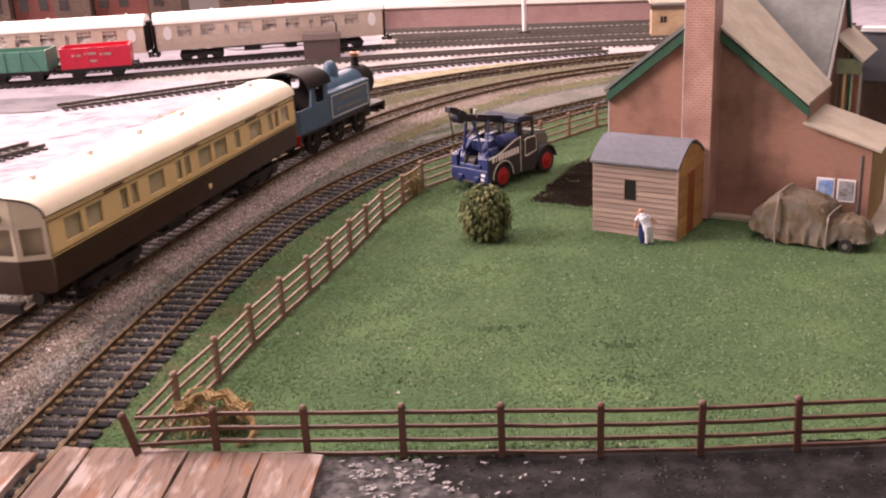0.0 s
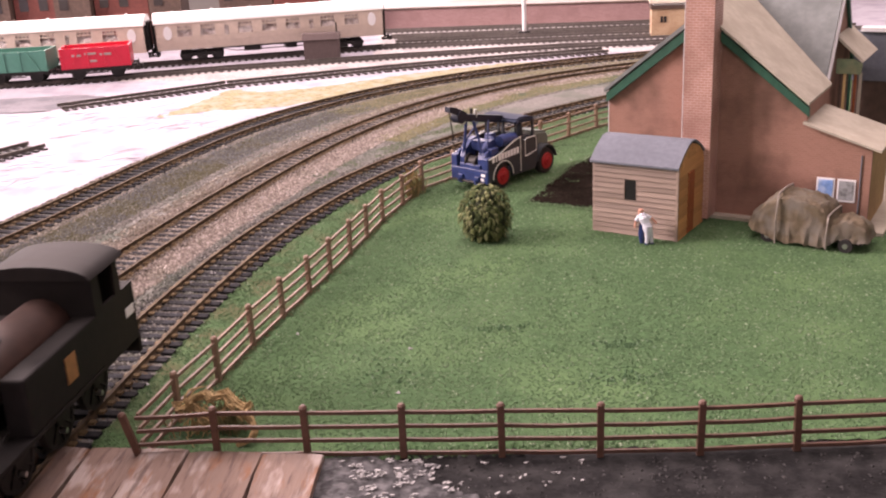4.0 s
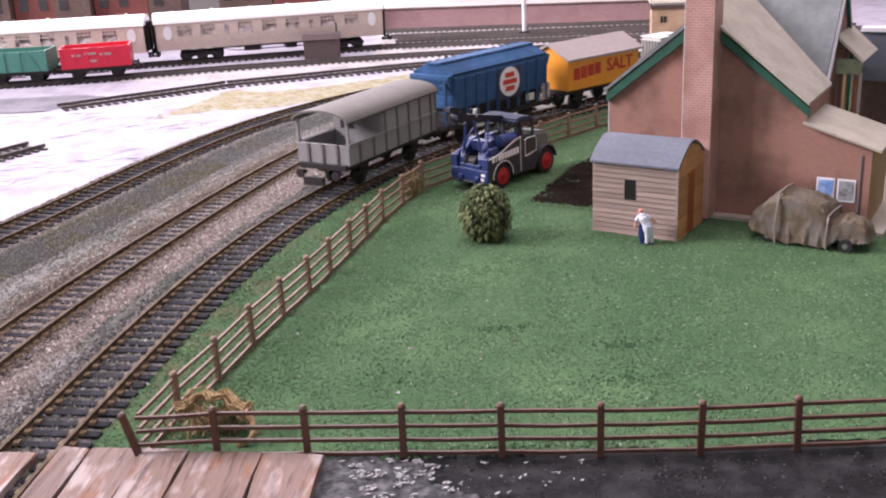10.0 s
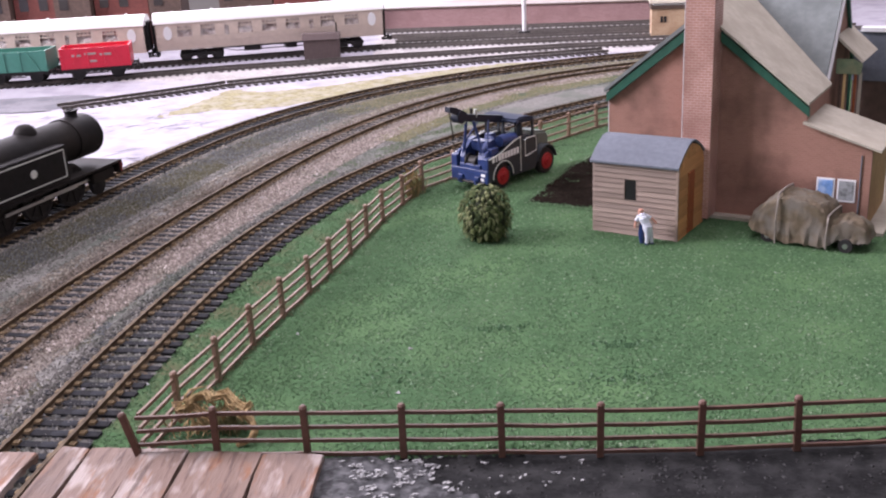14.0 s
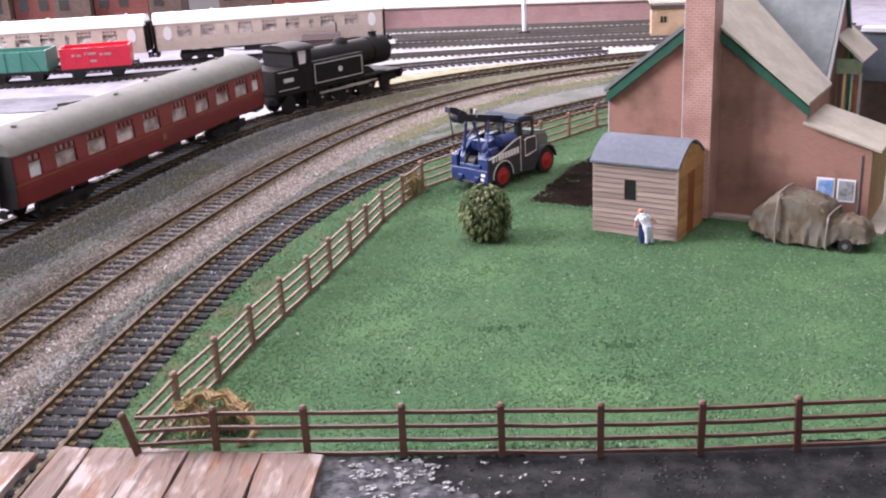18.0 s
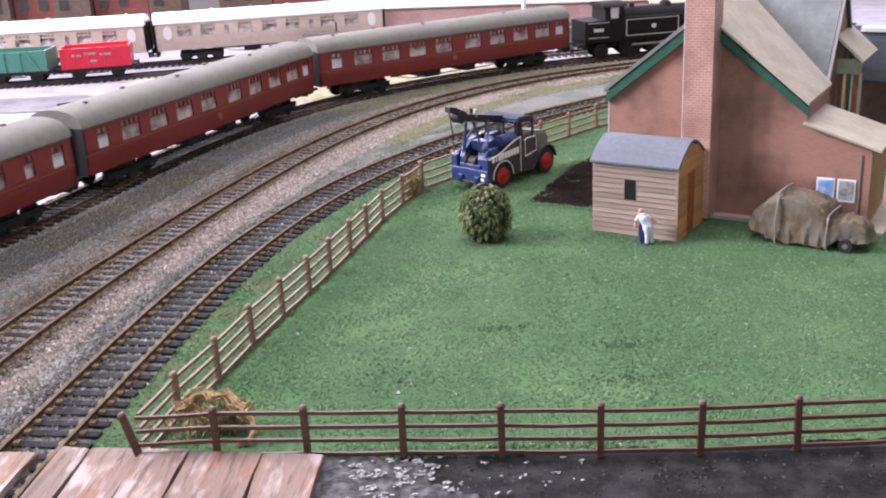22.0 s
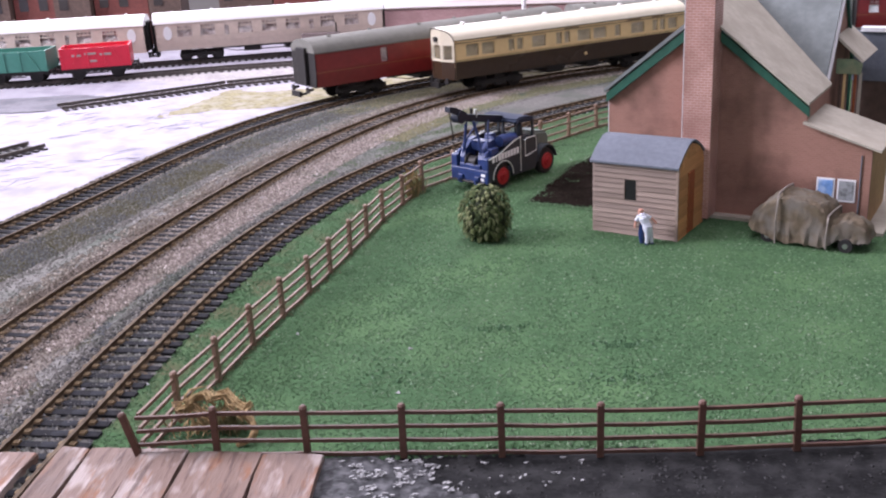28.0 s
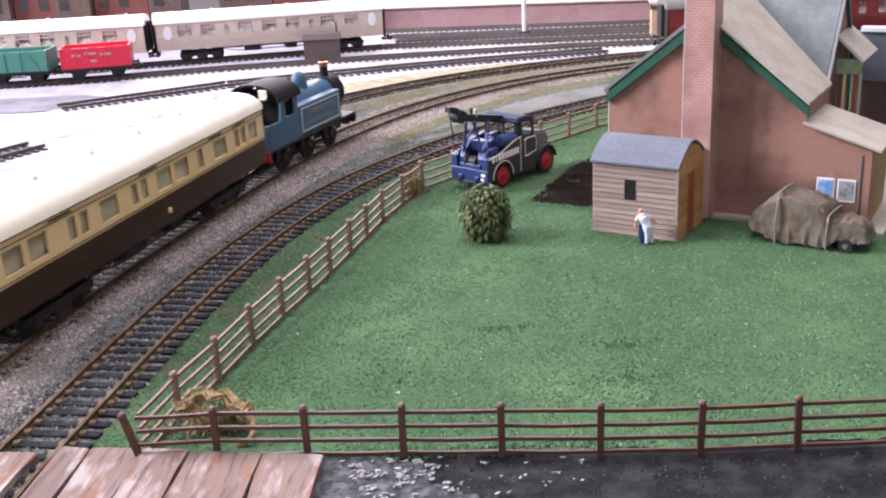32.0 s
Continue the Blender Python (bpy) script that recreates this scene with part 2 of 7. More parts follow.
M = dict(
    board=mat("white_painted_board", (0.345, 0.330, 0.372), 0.7, var=0.05, grain=0.006, bump=0.35, blotch=0.022, spec=0.2, second=(0.262, 0.247, 0.290), amount=0.85),
    grass=mat("scatter_turf", (0.048, 0.101, 0.046), 0.95, var=0.3, grain=0.0026, bump=0.6, blotch=0.05, spec=0.05, second=(0.080, 0.150, 0.067), amount=0.9),
    verge=mat("green_verge", (0.044, 0.092, 0.040), 0.95, var=0.35, grain=0.0018, bump=0.6, blotch=0.016, spec=0.05, second=(0.092, 0.078, 0.045), amount=0.7),
    cinder=mat("grey_cinder", (0.168, 0.162, 0.150), 0.95, var=0.3, grain=0.0016, bump=0.6, blotch=0.03, spec=0.1, second=(0.112, 0.124, 0.104), amount=0.9),
    dark_ballast=mat("blue_grey_ballast", (0.125, 0.120, 0.118), 0.95, var=0.4, grain=0.0014, bump=0.7, blotch=0.012, spec=0.1, second=(0.095, 0.100, 0.078), amount=0.8),
    ballast=mat("pink_ballast", (0.180, 0.156, 0.136), 0.95, var=0.35, grain=0.0016, bump=0.7, blotch=0.02, spec=0.1, second=(0.115, 0.102, 0.088), amount=0.7),
    sand=mat("straw_scatter", (0.265, 0.240, 0.140), 0.95, var=0.3, grain=0.003, bump=0.4, blotch=0.012, spec=0.08, second=(0.34, 0.32, 0.26), amount=0.9),
    soil=mat("brown_soil", (0.014, 0.011, 0.009), 0.98, var=0.5, grain=0.0015, bump=0.7, blotch=0.02, spec=0.0),
    road=mat("black_road", (0.0075, 0.0075, 0.008), 0.8, var=0.6, grain=0.0011, bump=0.9, blotch=0.010, spec=0.15, second=(0.034, 0.034, 0.034), amount=0.8),
    grey_top=mat("grey_plaster", (0.17, 0.165, 0.185), 0.8, var=0.2, grain=0.002, bump=0.4, blotch=0.02, spec=0.15, second=(0.10, 0.10, 0.115), amount=0.7),
    road_worn=mat("worn_black_plaster", (0.035, 0.036, 0.038), 0.8, var=0.5, grain=0.0014, bump=0.6, blotch=0.0035, spec=0.2, second=(0.14, 0.14, 0.145), amount=0.8),
    scuff=mat("white_scuff", (0.36, 0.36, 0.36), 0.7, var=0.2, grain=0.001, bump=0.4),
    plank=plank_mat("pale_lolly_wood"),
    # dark sleepers; the bluish second colour paints sky reflection onto them
    sleeper=mat("sleeper_sky_sheen", (0.020, 0.020, 0.022), 0.9, var=0.4, grain=0.0012, bump=0.3, blotch=0.006, second=(0.040, 0.043, 0.050), amount=0.8, spec=0.06),
    rail=mat("rusty_rail", (0.080, 0.056, 0.036), 0.75, 0.0, var=0.35, grain=0.0014, bump=0.2, blotch=0.010, spec=0.12, second=(0.150, 0.112, 0.074), amount=0.8),
    rail_top=mat("rusty_chair", (0.165, 0.115, 0.066), 0.85, var=0.35, grain=0.0012, bump=0.2, blotch=0.008, spec=0.08, second=(0.25, 0.19, 0.12), amount=0.8),
    fence=mat("brown_plastic_fence", (0.105, 0.052, 0.036), 0.55, var=0.15, grain=0.002, bump=0.1),
    fence_pale=mat("faded_brown_fence", (0.205, 0.128, 0.090), 0.6, var=0.2, grain=0.002, bump=0.1, second=(0.135, 0.083, 0.058), amount=0.5),
    brick=brick_mat("red_brick_paper", (0.285, 0.145, 0.108), (0.32, 0.165, 0.124), (0.335, 0.192, 0.148), 2.4, 0.9, 0.1, (0.125, 0.066, 0.046), 0.85),
    brick_stack=brick_mat("chimney_brick_paper", (0.41, 0.216, 0.172), (0.46, 0.25, 0.205), (0.56, 0.39, 0.345), 2.9, 1.15, 0.16, (0.26, 0.130, 0.100), 0.7, 0.42),
    card=mat("beige_card", (0.44, 0.405, 0.335), 0.8, var=0.08, grain=0.003, bump=0.08, blotch=0.015, spec=0.15, second=(0.36, 0.325, 0.265), amount=0.8),
    slate=mat("grey_slate_paper", (0.175, 0.195, 0.192), 0.85, var=0.12, grain=0.003, bump=0.06, blotch=0.015, spec=0.15, second=(0.13, 0.145, 0.142), amount=0.7),
    green=mat("dark_green_paint", (0.020, 0.100, 0.066), 0.5, var=0.15, grain=0.002, bump=0.05, second=(0.012, 0.055, 0.038), amount=0.5),
    shedwood=wood_mat("shed_board", (0.275, 0.208, 0.172), (0.195, 0.142, 0.114), "X", 0.0014),
    shedend=wood_mat("shed_end_board", (0.46, 0.235, 0.09), (0.37, 0.18, 0.07), "Y", 0.0014),
    felt=mat("grey_roof_felt", (0.145, 0.160, 0.190), 0.85, var=0.1, grain=0.002, bump=0.06, spec=0.15, second=(0.11, 0.122, 0.145), amount=0.6),
    rail_grey=mat("dull_grey_rail", (0.150, 0.132, 0.122), 0.7, 0.1, var=0.2, grain=0.003, bump=0.1, spec=0.2),
    orange_door=mat("orange_brown_door", (0.30, 0.085, 0.030), 0.6, var=0.15, grain=0.002, bump=0.1),
    tan_end=mat("tan_end_card", (0.40, 0.24, 0.11), 0.7, var=0.15, grain=0.003, bump=0.1, second=(0.26, 0.13, 0.06), amount=0.6),
    black=mat("black_plastic", (0.012, 0.012, 0.013), 0.42, var=0.2, grain=0.003, bump=0.05),
    frame=mat("underframe_black", (0.018, 0.016, 0.015), 0.6, var=0.3, grain=0.002, bump=0.1),
    steel=mat("bright_steel", (0.55, 0.55, 0.55), 0.3, 0.9, var=0.1, grain=0.003, bump=0.03),
    navy=mat("navy_blue_enamel", (0.022, 0.042, 0.135), 0.42, var=0.2, grain=0.003, bump=0.03, spec=0.4, second=(0.012, 0.022, 0.070), amount=0.6),
    lorry_side=mat("dark_slate_enamel", (0.026, 0.032, 0.038), 0.45, var=0.15, grain=0.003, bump=0.03, spec=0.35),
    jib_blue=mat("blue_black_enamel", (0.010, 0.015, 0.028), 0.5, var=0.2, grain=0.003, bump=0.03, spec=0.3),
    lorry_green=mat("grey_green_enamel", (0.10, 0.13, 0.11), 0.45, var=0.1, grain=0.003, bump=0.03),
    cabgrey=mat("grey_roof_enamel", (0.024, 0.034, 0.060), 0.7, var=0.08, grain=0.004, bump=0.02, spec=0.2),
    red=mat("red_enamel", (0.33, 0.014, 0.016), 0.45, var=0.15, grain=0.002, bump=0.05),
    tyre=mat("rubber_tyre", (0.018, 0.017, 0.017), 0.75, var=0.2, grain=0.001, bump=0.2),
    white=mat("white_plastic", (0.75, 0.75, 0.76), 0.45, var=0.04, grain=0.003, bump=0.03),
    cream=mat("cream_paint", (0.74, 0.54, 0.265), 0.4, var=0.05, grain=0.004, bump=0.02),
    chocolate=mat("chocolate_paint", (0.046, 0.024, 0.013), 0.28, var=0.15, grain=0.004, bump=0.02, spec=0.5),
    end_cream=mat("greyish_cream_end", (0.62, 0.56, 0.43), 0.4, var=0.06, grain=0.003, bump=0.03),
    # window backings: the bright view through coach glass, put into colour
    partition=mat("tan_window_backing", (0.52, 0.40, 0.26), 0.7, var=0.15, grain=0.004, bump=0.05),
    pale_window_backing=mat("pale_window_backing", (0.60, 0.49, 0.47), 0.7, var=0.2, grain=0.006, bump=0.05, blotch=0.007, second=(0.22, 0.13, 0.12), amount=0.8),
    cream_roof=mat("cream_roof", (0.82, 0.75, 0.59), 0.45, var=0.04, grain=0.006, bump=0.03),
    maroon=mat("maroon_paint", (0.195, 0.019, 0.018), 0.32, var=0.1, grain=0.004, bump=0.02, spec=0.55, second=(0.155, 0.016, 0.014), amount=0.5),
    coach_roof=mat("grey_coach_roof", (0.180, 0.178, 0.158), 0.85, var=0.08, grain=0.004, bump=0.04, spec=0.1, blotch=0.03, second=(0.15, 0.147, 0.128), amount=0.6),
    lining=mat("dull_lining", (0.26, 0.115, 0.045), 0.5, var=0.1, grain=0.002, bump=0),
    teak=mat("tan_teak_plastic", (0.56, 0.46, 0.39), 0.4, var=0.06, grain=0.004, bump=0.03),
    white_roof=mat("white_coach_roof", (0.80, 0.79, 0.78), 0.4, var=0.03, grain=0.005, bump=0.02),
    interior=mat("coach_interior", (0.40, 0.30, 0.22), 0.8, var=0.2, grain=0.004, bump=0.1),
    blind=mat("pale_window_blind", (0.72, 0.70, 0.70), 0.6, var=0.05, grain=0.003, bump=0),
    locoblue=mat("light_blue_enamel", (0.042, 0.108, 0.172), 0.5, var=0.1, grain=0.004, bump=0.02, spec=0.45),
    copper=mat("copper_cap", (0.50, 0.22, 0.12), 0.35, 0.8, var=0.1, grain=0.002, bump=0.03),
    locoblack=mat("loco_black", (0.011, 0.010, 0.010), 0.65, var=0.25, grain=0.004, bump=0.04, spec=0.16, second=(0.026, 0.020, 0.016), amount=0.5),
    brown_black=mat("dark_brown_enamel", (0.036, 0.017, 0.013), 0.6, var=0.25, grain=0.004, bump=0.04, spec=0.3),
    smokebox=mat("grey_smokebox", (0.22, 0.225, 0.23), 0.5, 0.2, var=0.15, grain=0.003, bump=0.05),
    orange=mat("orange_wagon", (0.80, 0.315, 0.030), 0.4, var=0.04, grain=0.005, bump=0.02),
    van_roof=mat("pinkish_grey_roof", (0.36, 0.31, 0.29), 0.6, var=0.06, grain=0.004, bump=0.04),
    van_top=mat("grey_van_roof", (0.165, 0.158, 0.142), 0.75, var=0.08, grain=0.004, bump=0.04, spec=0.15),
    dark_cinder=mat("slate_cinder", (0.140, 0.133, 0.120), 0.95, var=0.4, grain=0.0016, bump=0.6, blotch=0.02, spec=0.1, second=(0.205, 0.195, 0.178), amount=0.8),
    dark_letter=mat("red_lettering", (0.50, 0.045, 0.022), 0.6, var=0.15, grain=0.002, bump=0),
    flat_red=mat("red_wagon_floor", (0.20, 0.022, 0.028), 0.55, var=0.2, grain=0.003, bump=0.1),
    casting=mat("grey_casting", (0.33, 0.345, 0.32), 0.55, var=0.12, grain=0.003, bump=0.1, second=(0.22, 0.23, 0.215), amount=0.6),
    load_grey=mat("pale_grey_casting", (0.56, 0.58, 0.54), 0.5, var=0.08, grain=0.003, bump=0.08),
    hopper=mat("hopper_blue", (0.034, 0.098, 0.205), 0.75, var=0.15, grain=0.004, bump=0.03, spec=0.15, second=(0.024, 0.066, 0.138), amount=0.7),
    vangrey=mat("grey_van_plastic", (0.245, 0.243, 0.238), 0.5, var=0.07, grain=0.003, bump=0.05, second=(0.20, 0.197, 0.186), amount=0.5),
    wagon_red=mat("bright_red_wagon", (0.66, 0.030, 0.060), 0.35, var=0.05, grain=0.004, bump=0.03),
    wagon_green=mat("green_wagon", (0.055, 0.215, 0.165), 0.4, var=0.06, grain=0.004, bump=0.03),
    tarp=mat("tan_tarpaulin", (0.245, 0.195, 0.135), 0.9, var=0.22, grain=0.003, bump=0.3, blotch=0.009, spec=0.15, second=(0.30, 0.275, 0.24), amount=0.85),
    tarp_band=mat("pale_canvas_band", (0.27, 0.235, 0.205), 0.9, var=0.15, grain=0.002, bump=0.2),
    hut=mat("brown_grey_hut", (0.105, 0.075, 0.072), 0.7, var=0.1, grain=0.003, bump=0.06),
    yellow_brick=brick_mat("buff_brick_paper", (0.42, 0.255, 0.145), (0.50, 0.33, 0.20), (0.50, 0.40, 0.28), 4.0, 1.6, 0.25, (0.28, 0.16, 0.09), 0.7),
    wall_brick=brick_mat("purple_brick_paper", (0.285, 0.165, 0.160), (0.34, 0.205, 0.20), (0.38, 0.27, 0.26), 4.0, 1.4),
    yard=mat("pale_yard", (0.42, 0.395, 0.39), 0.9, var=0.25, grain=0.003, bump=0.4, blotch=0.03, spec=0.15, second=(0.25, 0.232, 0.23), amount=0.8),
    bush=mat("fir_green", (0.020, 0.030, 0.010), 0.8, var=0.3, grain=0.002, bump=0.2, second=(0.032, 0.042, 0.016), amount=0.8),
    straw=mat("dry_straw", (0.36, 0.255, 0.125), 0.9, var=0.4, grain=0.001, bump=0.3, blotch=0.006, second=(0.18, 0.115, 0.05), amount=0.8),
    dry_moss=mat("olive_dry_stalks", (0.20, 0.185, 0.085), 0.9, var=0.4, grain=0.001, bump=0.3, blotch=0.006, second=(0.11, 0.105, 0.045), amount=0.8),
    yard_sleeper=mat("dusty_sleeper", (0.085, 0.078, 0.076), 0.9, var=0.3, grain=0.003, bump=0.2, spec=0.1),
    strap=mat("dark_grey_strap", (0.11, 0.108, 0.105), 0.6, var=0.1, grain=0.003, bump=0.05),
    sign_blue=mat("sign_dark_blue", (0.016, 0.026, 0.062), 0.5, var=0.1, grain=0.004, bump=0.02),
    faded_green=mat("faded_green_paint", (0.17, 0.25, 0.15), 0.6, var=0.2, grain=0.003, bump=0.05, blotch=0.006, second=(0.28, 0.27, 0.16), amount=0.7),
    room=mat("room_wall", (0.23, 0.22, 0.21), 0.85, var=0.04, grain=0.05, bump=0.05, blotch=0.6),
    ceiling=mat("ceiling_white", (0.70, 0.69, 0.67), 0.9, var=0.03, grain=0.05, bump=0.05, blotch=0.6),
    shelf_red=mat("dark_red_card", (0.16, 0.045, 0.035), 0.7, var=0.25, grain=0.004, bump=0.05, blotch=0.03),
    shelf_brown=mat("dark_brown_card", (0.10, 0.065, 0.05), 0.7, var=0.25, grain=0.004, bump=0.05, blotch=0.03),
    poster_blue=mat("blue_print", (0.16, 0.32, 0.62), 0.4, var=0.2, grain=0.003, bump=0, blotch=0.004, second=(0.45, 0.58, 0.75), amount=0.8),
    poster_grey=mat("grey_print", (0.34, 0.36, 0.37), 0.4, var=0.3, grain=0.003, bump=0, blotch=0.003, second=(0.10, 0.11, 0.11), amount=0.9),
    pale_blue=mat("pale_blue_paint", (0.62, 0.65, 0.73), 0.5, var=0.12, grain=0.002, bump=0.05),
    skin=mat("flesh_paint", (0.55, 0.27, 0.20), 0.6, var=0.05, grain=0.002, bump=0),
    glass=glass_mat("window_glass"),
    dark_glass=mat("dark_glazing", (0.035, 0.032, 0.032), 0.12, var=0.1, grain=0.004, bump=0, spec=0.6),
)


# ---- mesh helpers, in millimetres ----
def box(bm, x0, x1, y0, y1, z0, z1, bevel=0.0, m=None):
    vs = [bm.verts.new((x, y, z)) for x in (x0, x1) for y in (y0, y1) for z in (z0, z1)]
    fs = [bm.faces.new([vs[i] for i in f]) for f in ((0, 1, 3, 2), (4, 6, 7, 5), (0, 4, 5, 1), (2, 3, 7, 6), (0, 2, 6, 4), (1, 5, 7, 3))]
    if bevel:
        es = list({e for f in fs for e in f.edges})
        r = bmesh.ops.bevel(bm, geom=es, offset=bevel, segments=2, profile=0.5, affect="EDGES")
        vs = list({v for f in r["faces"] for v in f.verts} | {v for v in vs if v.is_valid})
    if m is not None:
        for v in vs:
            v.co = m @ v.co
    return vs


def prism(bm, prof, a, b, axis="x", m=None):
    """A closed outline (u, v) drawn out from a to b along an axis: x: (y, z); y: (x, z); z: (x, y)."""
    def at(u, v, w):
        return {"x": (w, u, v), "y": (u, w, v), "z": (u, v, w)}[axis]
    r0 = [bm.verts.new(at(u, v, a)) for u, v in prof]
    r1 = [bm.verts.new(at(u, v, b)) for u, v in prof]
    n = len(prof)
    for i in range(n):
        bm.faces.new((r0[i], r0[(i + 1) % n], r1[(i + 1) % n], r1[i]))
    bm.faces.new(r0[::-1])
    bm.faces.new(r1)
    if m is not None:
        for v in r0 + r1:
            v.co = m @ v.co
    return r0 + r1


def cyl(bm, p0, p1, r0, r1=None, n=14, cap=True):
    p0, p1 = Vector(p0), Vector(p1)
    r1 = r0 if r1 is None else r1
    d = (p1 - p0).normalized()
    a = d.orthogonal().normalized()
    b = d.cross(a)
    R = [[bm.verts.new(p + (a * math.cos(2 * math.pi * i / n) + b * math.sin(2 * math.pi * i / n)) * r) for i in range(n)] for p, r in ((p0, r0), (p1, r1))]
    for i in range(n):
        bm.faces.new((R[0][i], R[0][(i + 1) % n], R[1][(i + 1) % n], R[1][i]))
    if cap:
        bm.faces.new(R[0][::-1])
        bm.faces.new(R[1])
    return R[0] + R[1]


def lathe(bm, prof, n=18, origin=(0, 0, 0)):
    """Rings of (radius, height) about z; a zero radius closes the end."""
    rings = []
    for r, z in prof:
        if r < 1e-6:
            rings.append([bm.verts.new((origin[0], origin[1], origin[2] + z))])
        else:
            rings.append([bm.verts.new((origin[0] + r * math.cos(2 * math.pi * i / n), origin[1] + r * math.sin(2 * math.pi * i / n), origin[2] + z)) for i in range(n)])
    for a, b in zip(rings, rings[1:]):
        for i in range(n):
            j = (i + 1) % n
            q = [a[i % len(a)], a[j % len(a)], b[j % len(b)], b[i % len(b)]]
            q = [v for k, v in enumerate(q) if v not in q[:k]]
            if len(q) > 2:
                bm.faces.new(q)


def tube(bm, pts, r, n=6):
    """A bent round bar, swept in one piece."""
    pts = [Vector(p) for p in pts]
    rings = []
    side = None
    for i, p in enumerate(pts):
        d = (pts[min(i + 1, len(pts) - 1)] - pts[max(i - 1, 0)]).normalized()
        if side is None:
            side = d.orthogonal().normalized()
        side = (side - d * side.dot(d)).normalized()
        up = d.cross(side)
        rings.append([bm.verts.new(p + side * r * math.cos(2 * math.pi * k / n) + up * r * math.sin(2 * math.pi * k / n)) for k in range(n)])
    for a, b in zip(rings, rings[1:]):
        for k in range(n):
            bm.faces.new((a[k], a[(k + 1) % n], b[(k + 1) % n], b[k]))
    bm.faces.new(rings[0][::-1])
    bm.faces.new(rings[-1])


def mesh_of(name, bm, material, smooth=False):
    bmesh.ops.recalc_face_normals(bm, faces=bm.faces)
    bmesh.ops.scale(bm, vec=(MM, MM, MM), verts=bm.verts)
    me = bpy.data.meshes.new(name)
    bm.to_mesh(me)
    bm.free()
    me.materials.append(material)
    if smooth:
        me.shade_smooth()
        me.set_sharp_from_angle(angle=radians(38))
    return me


def part(name, bm, material, parent=None, label="", smooth=False, m=None):
    """Links a bmesh as one mesh object, under a thing or a part."""
    ob = new(name, mesh_of(name, bm, material, smooth))
    if parent is not None:
        ob.parent = parent
    if m is not None:
        ob.matrix_basis = m
    if label:
        tagged(ob, label)
    return ob


def piece(name, me, parent, m):
    """One more object on a shared mesh."""
    ob = new(name, me)
    ob.parent = parent
    ob.matrix_basis = m
    return ob


def thing(name, label, category, m=None, group="", kind=""):
    ob = new(name)
    ob.empty_display_size = 0.01
    if m is not None:
        ob.matrix_basis = m
    return tagged(ob, label, category, group, kind)


def at(x, y, z=0.0, turn=0.0):
    return pose(x * MM, y * MM, z * MM, 0, 0, turn)


def raw(name, verts, faces, material, kind="", label="", category=""):
    me = bpy.data.meshes.new(name)
    me.from_pydata((np.asarray(verts) * MM).tolist(), [], faces)
    me.materials.append(material)
    return tagged(new(name, me), label, category, kind=kind)


def text_mesh(name, words, size, material, parent, m, label="", bold=0.0, extrude=0.08):
    """Letters as a mesh, size in millimetres, lying in the local xy plane of m."""
    cu = bpy.data.curves.new(name, "FONT")
    cu.body, cu.size, cu.extrude, cu.offset, cu.align_x, cu.align_y = words, size * MM, extrude * MM, bold * MM, "CENTER", "CENTER"
    cu.resolution_u = 2
    tmp = bpy.data.objects.new(name, cu)
    scene.collection.objects.link(tmp)
    dg = bpy.context.evaluated_depsgraph_get()
    me = bpy.data.meshes.new_from_object(tmp.evaluated_get(dg))
    bpy.data.objects.remove(tmp)
    me.materials.clear()
    me.materials.append(material)
    ob = new(name, me)
    ob.parent = parent
    ob.matrix_basis = m
    return tagged(ob, label) if label else ob


# ---- the three running lines ----
LINES = {
    "A": (880.0, (-119.8171, 258.6543, 1.4203), (0.2506, -1.139, -2.0844, -1.9903, -1.2891, -1.1049, -1.4452, -1.9779), 0.0, 310.0),
    "B": (950.0, (-159.9411, 324.9204, 1.403), (-1.2828, -0.2287, -0.9785, -2.2049, -2.8033, -2.2195, -1.1757, -0.0796), 0.0, 438.0),
    "C": (850.0, (-206.9675, 485.3566, 1.2293), (1.146, -0.9036, -2.3698, -2.4372, -1.9646, -1.5778, -1.2214, -0.857), 150.0, 520.0),
}


def steps(s, k, x, y, h):
    """Runs a line of curvature k(s), 1/mm, from a start; returns x, y, heading."""
    dh = np.r_[0, np.cumsum((k[1:] + k[:-1]) / 2 * np.diff(s))] + h
    mid = (dh[1:] + dh[:-1]) / 2
    return x + np.r_[0, np.cumsum(np.cos(mid) * np.diff(s))], y + np.r_[0, np.cumsum(np.sin(mid) * np.diff(s))], dh


def build_line(key):
    L, (x0, y0, h0), ks, straight, r_in = LINES[key]
    s = np.arange(0, L + 0.1, 1.0)
    k = np.interp(s, np.linspace(0, L, len(ks)), ks) / 1000
    # past the station: straight, then the return curve at the room's far side
    s2 = np.arange(L + 1, L + 2300, 1.0)
    bend = {"A": 500.0, "B": 544.0, "C": 590.0}[key]
    k2 = np.where((s2 > L + 115) & (s2 < L + 115 + math.pi * bend), -1 / bend, 0.0)
    sf, kf = np.r_[s, s2], np.r_[k, k2]
    xf, yf, hf = steps(sf, kf, x0, y0, h0)
    # before it: the line comes round the near corner of the table
    sb = np.arange(0, 2400, 1.0)
    arc = (math.pi - h0) * r_in
    kb = np.where((sb > straight) & (sb < straight + arc), 1 / r_in, 0.0)
    xb, yb, hb = steps(sb, kb, x0, y0, h0 + math.pi)
    return np.r_[-sb[:0:-1], sf], np.r_[xb[:0:-1], xf], np.r_[yb[:0:-1], yf], np.r_[hb[:0:-1] - math.pi, hf]


PATHS = {k: build_line(k) for k in LINES}


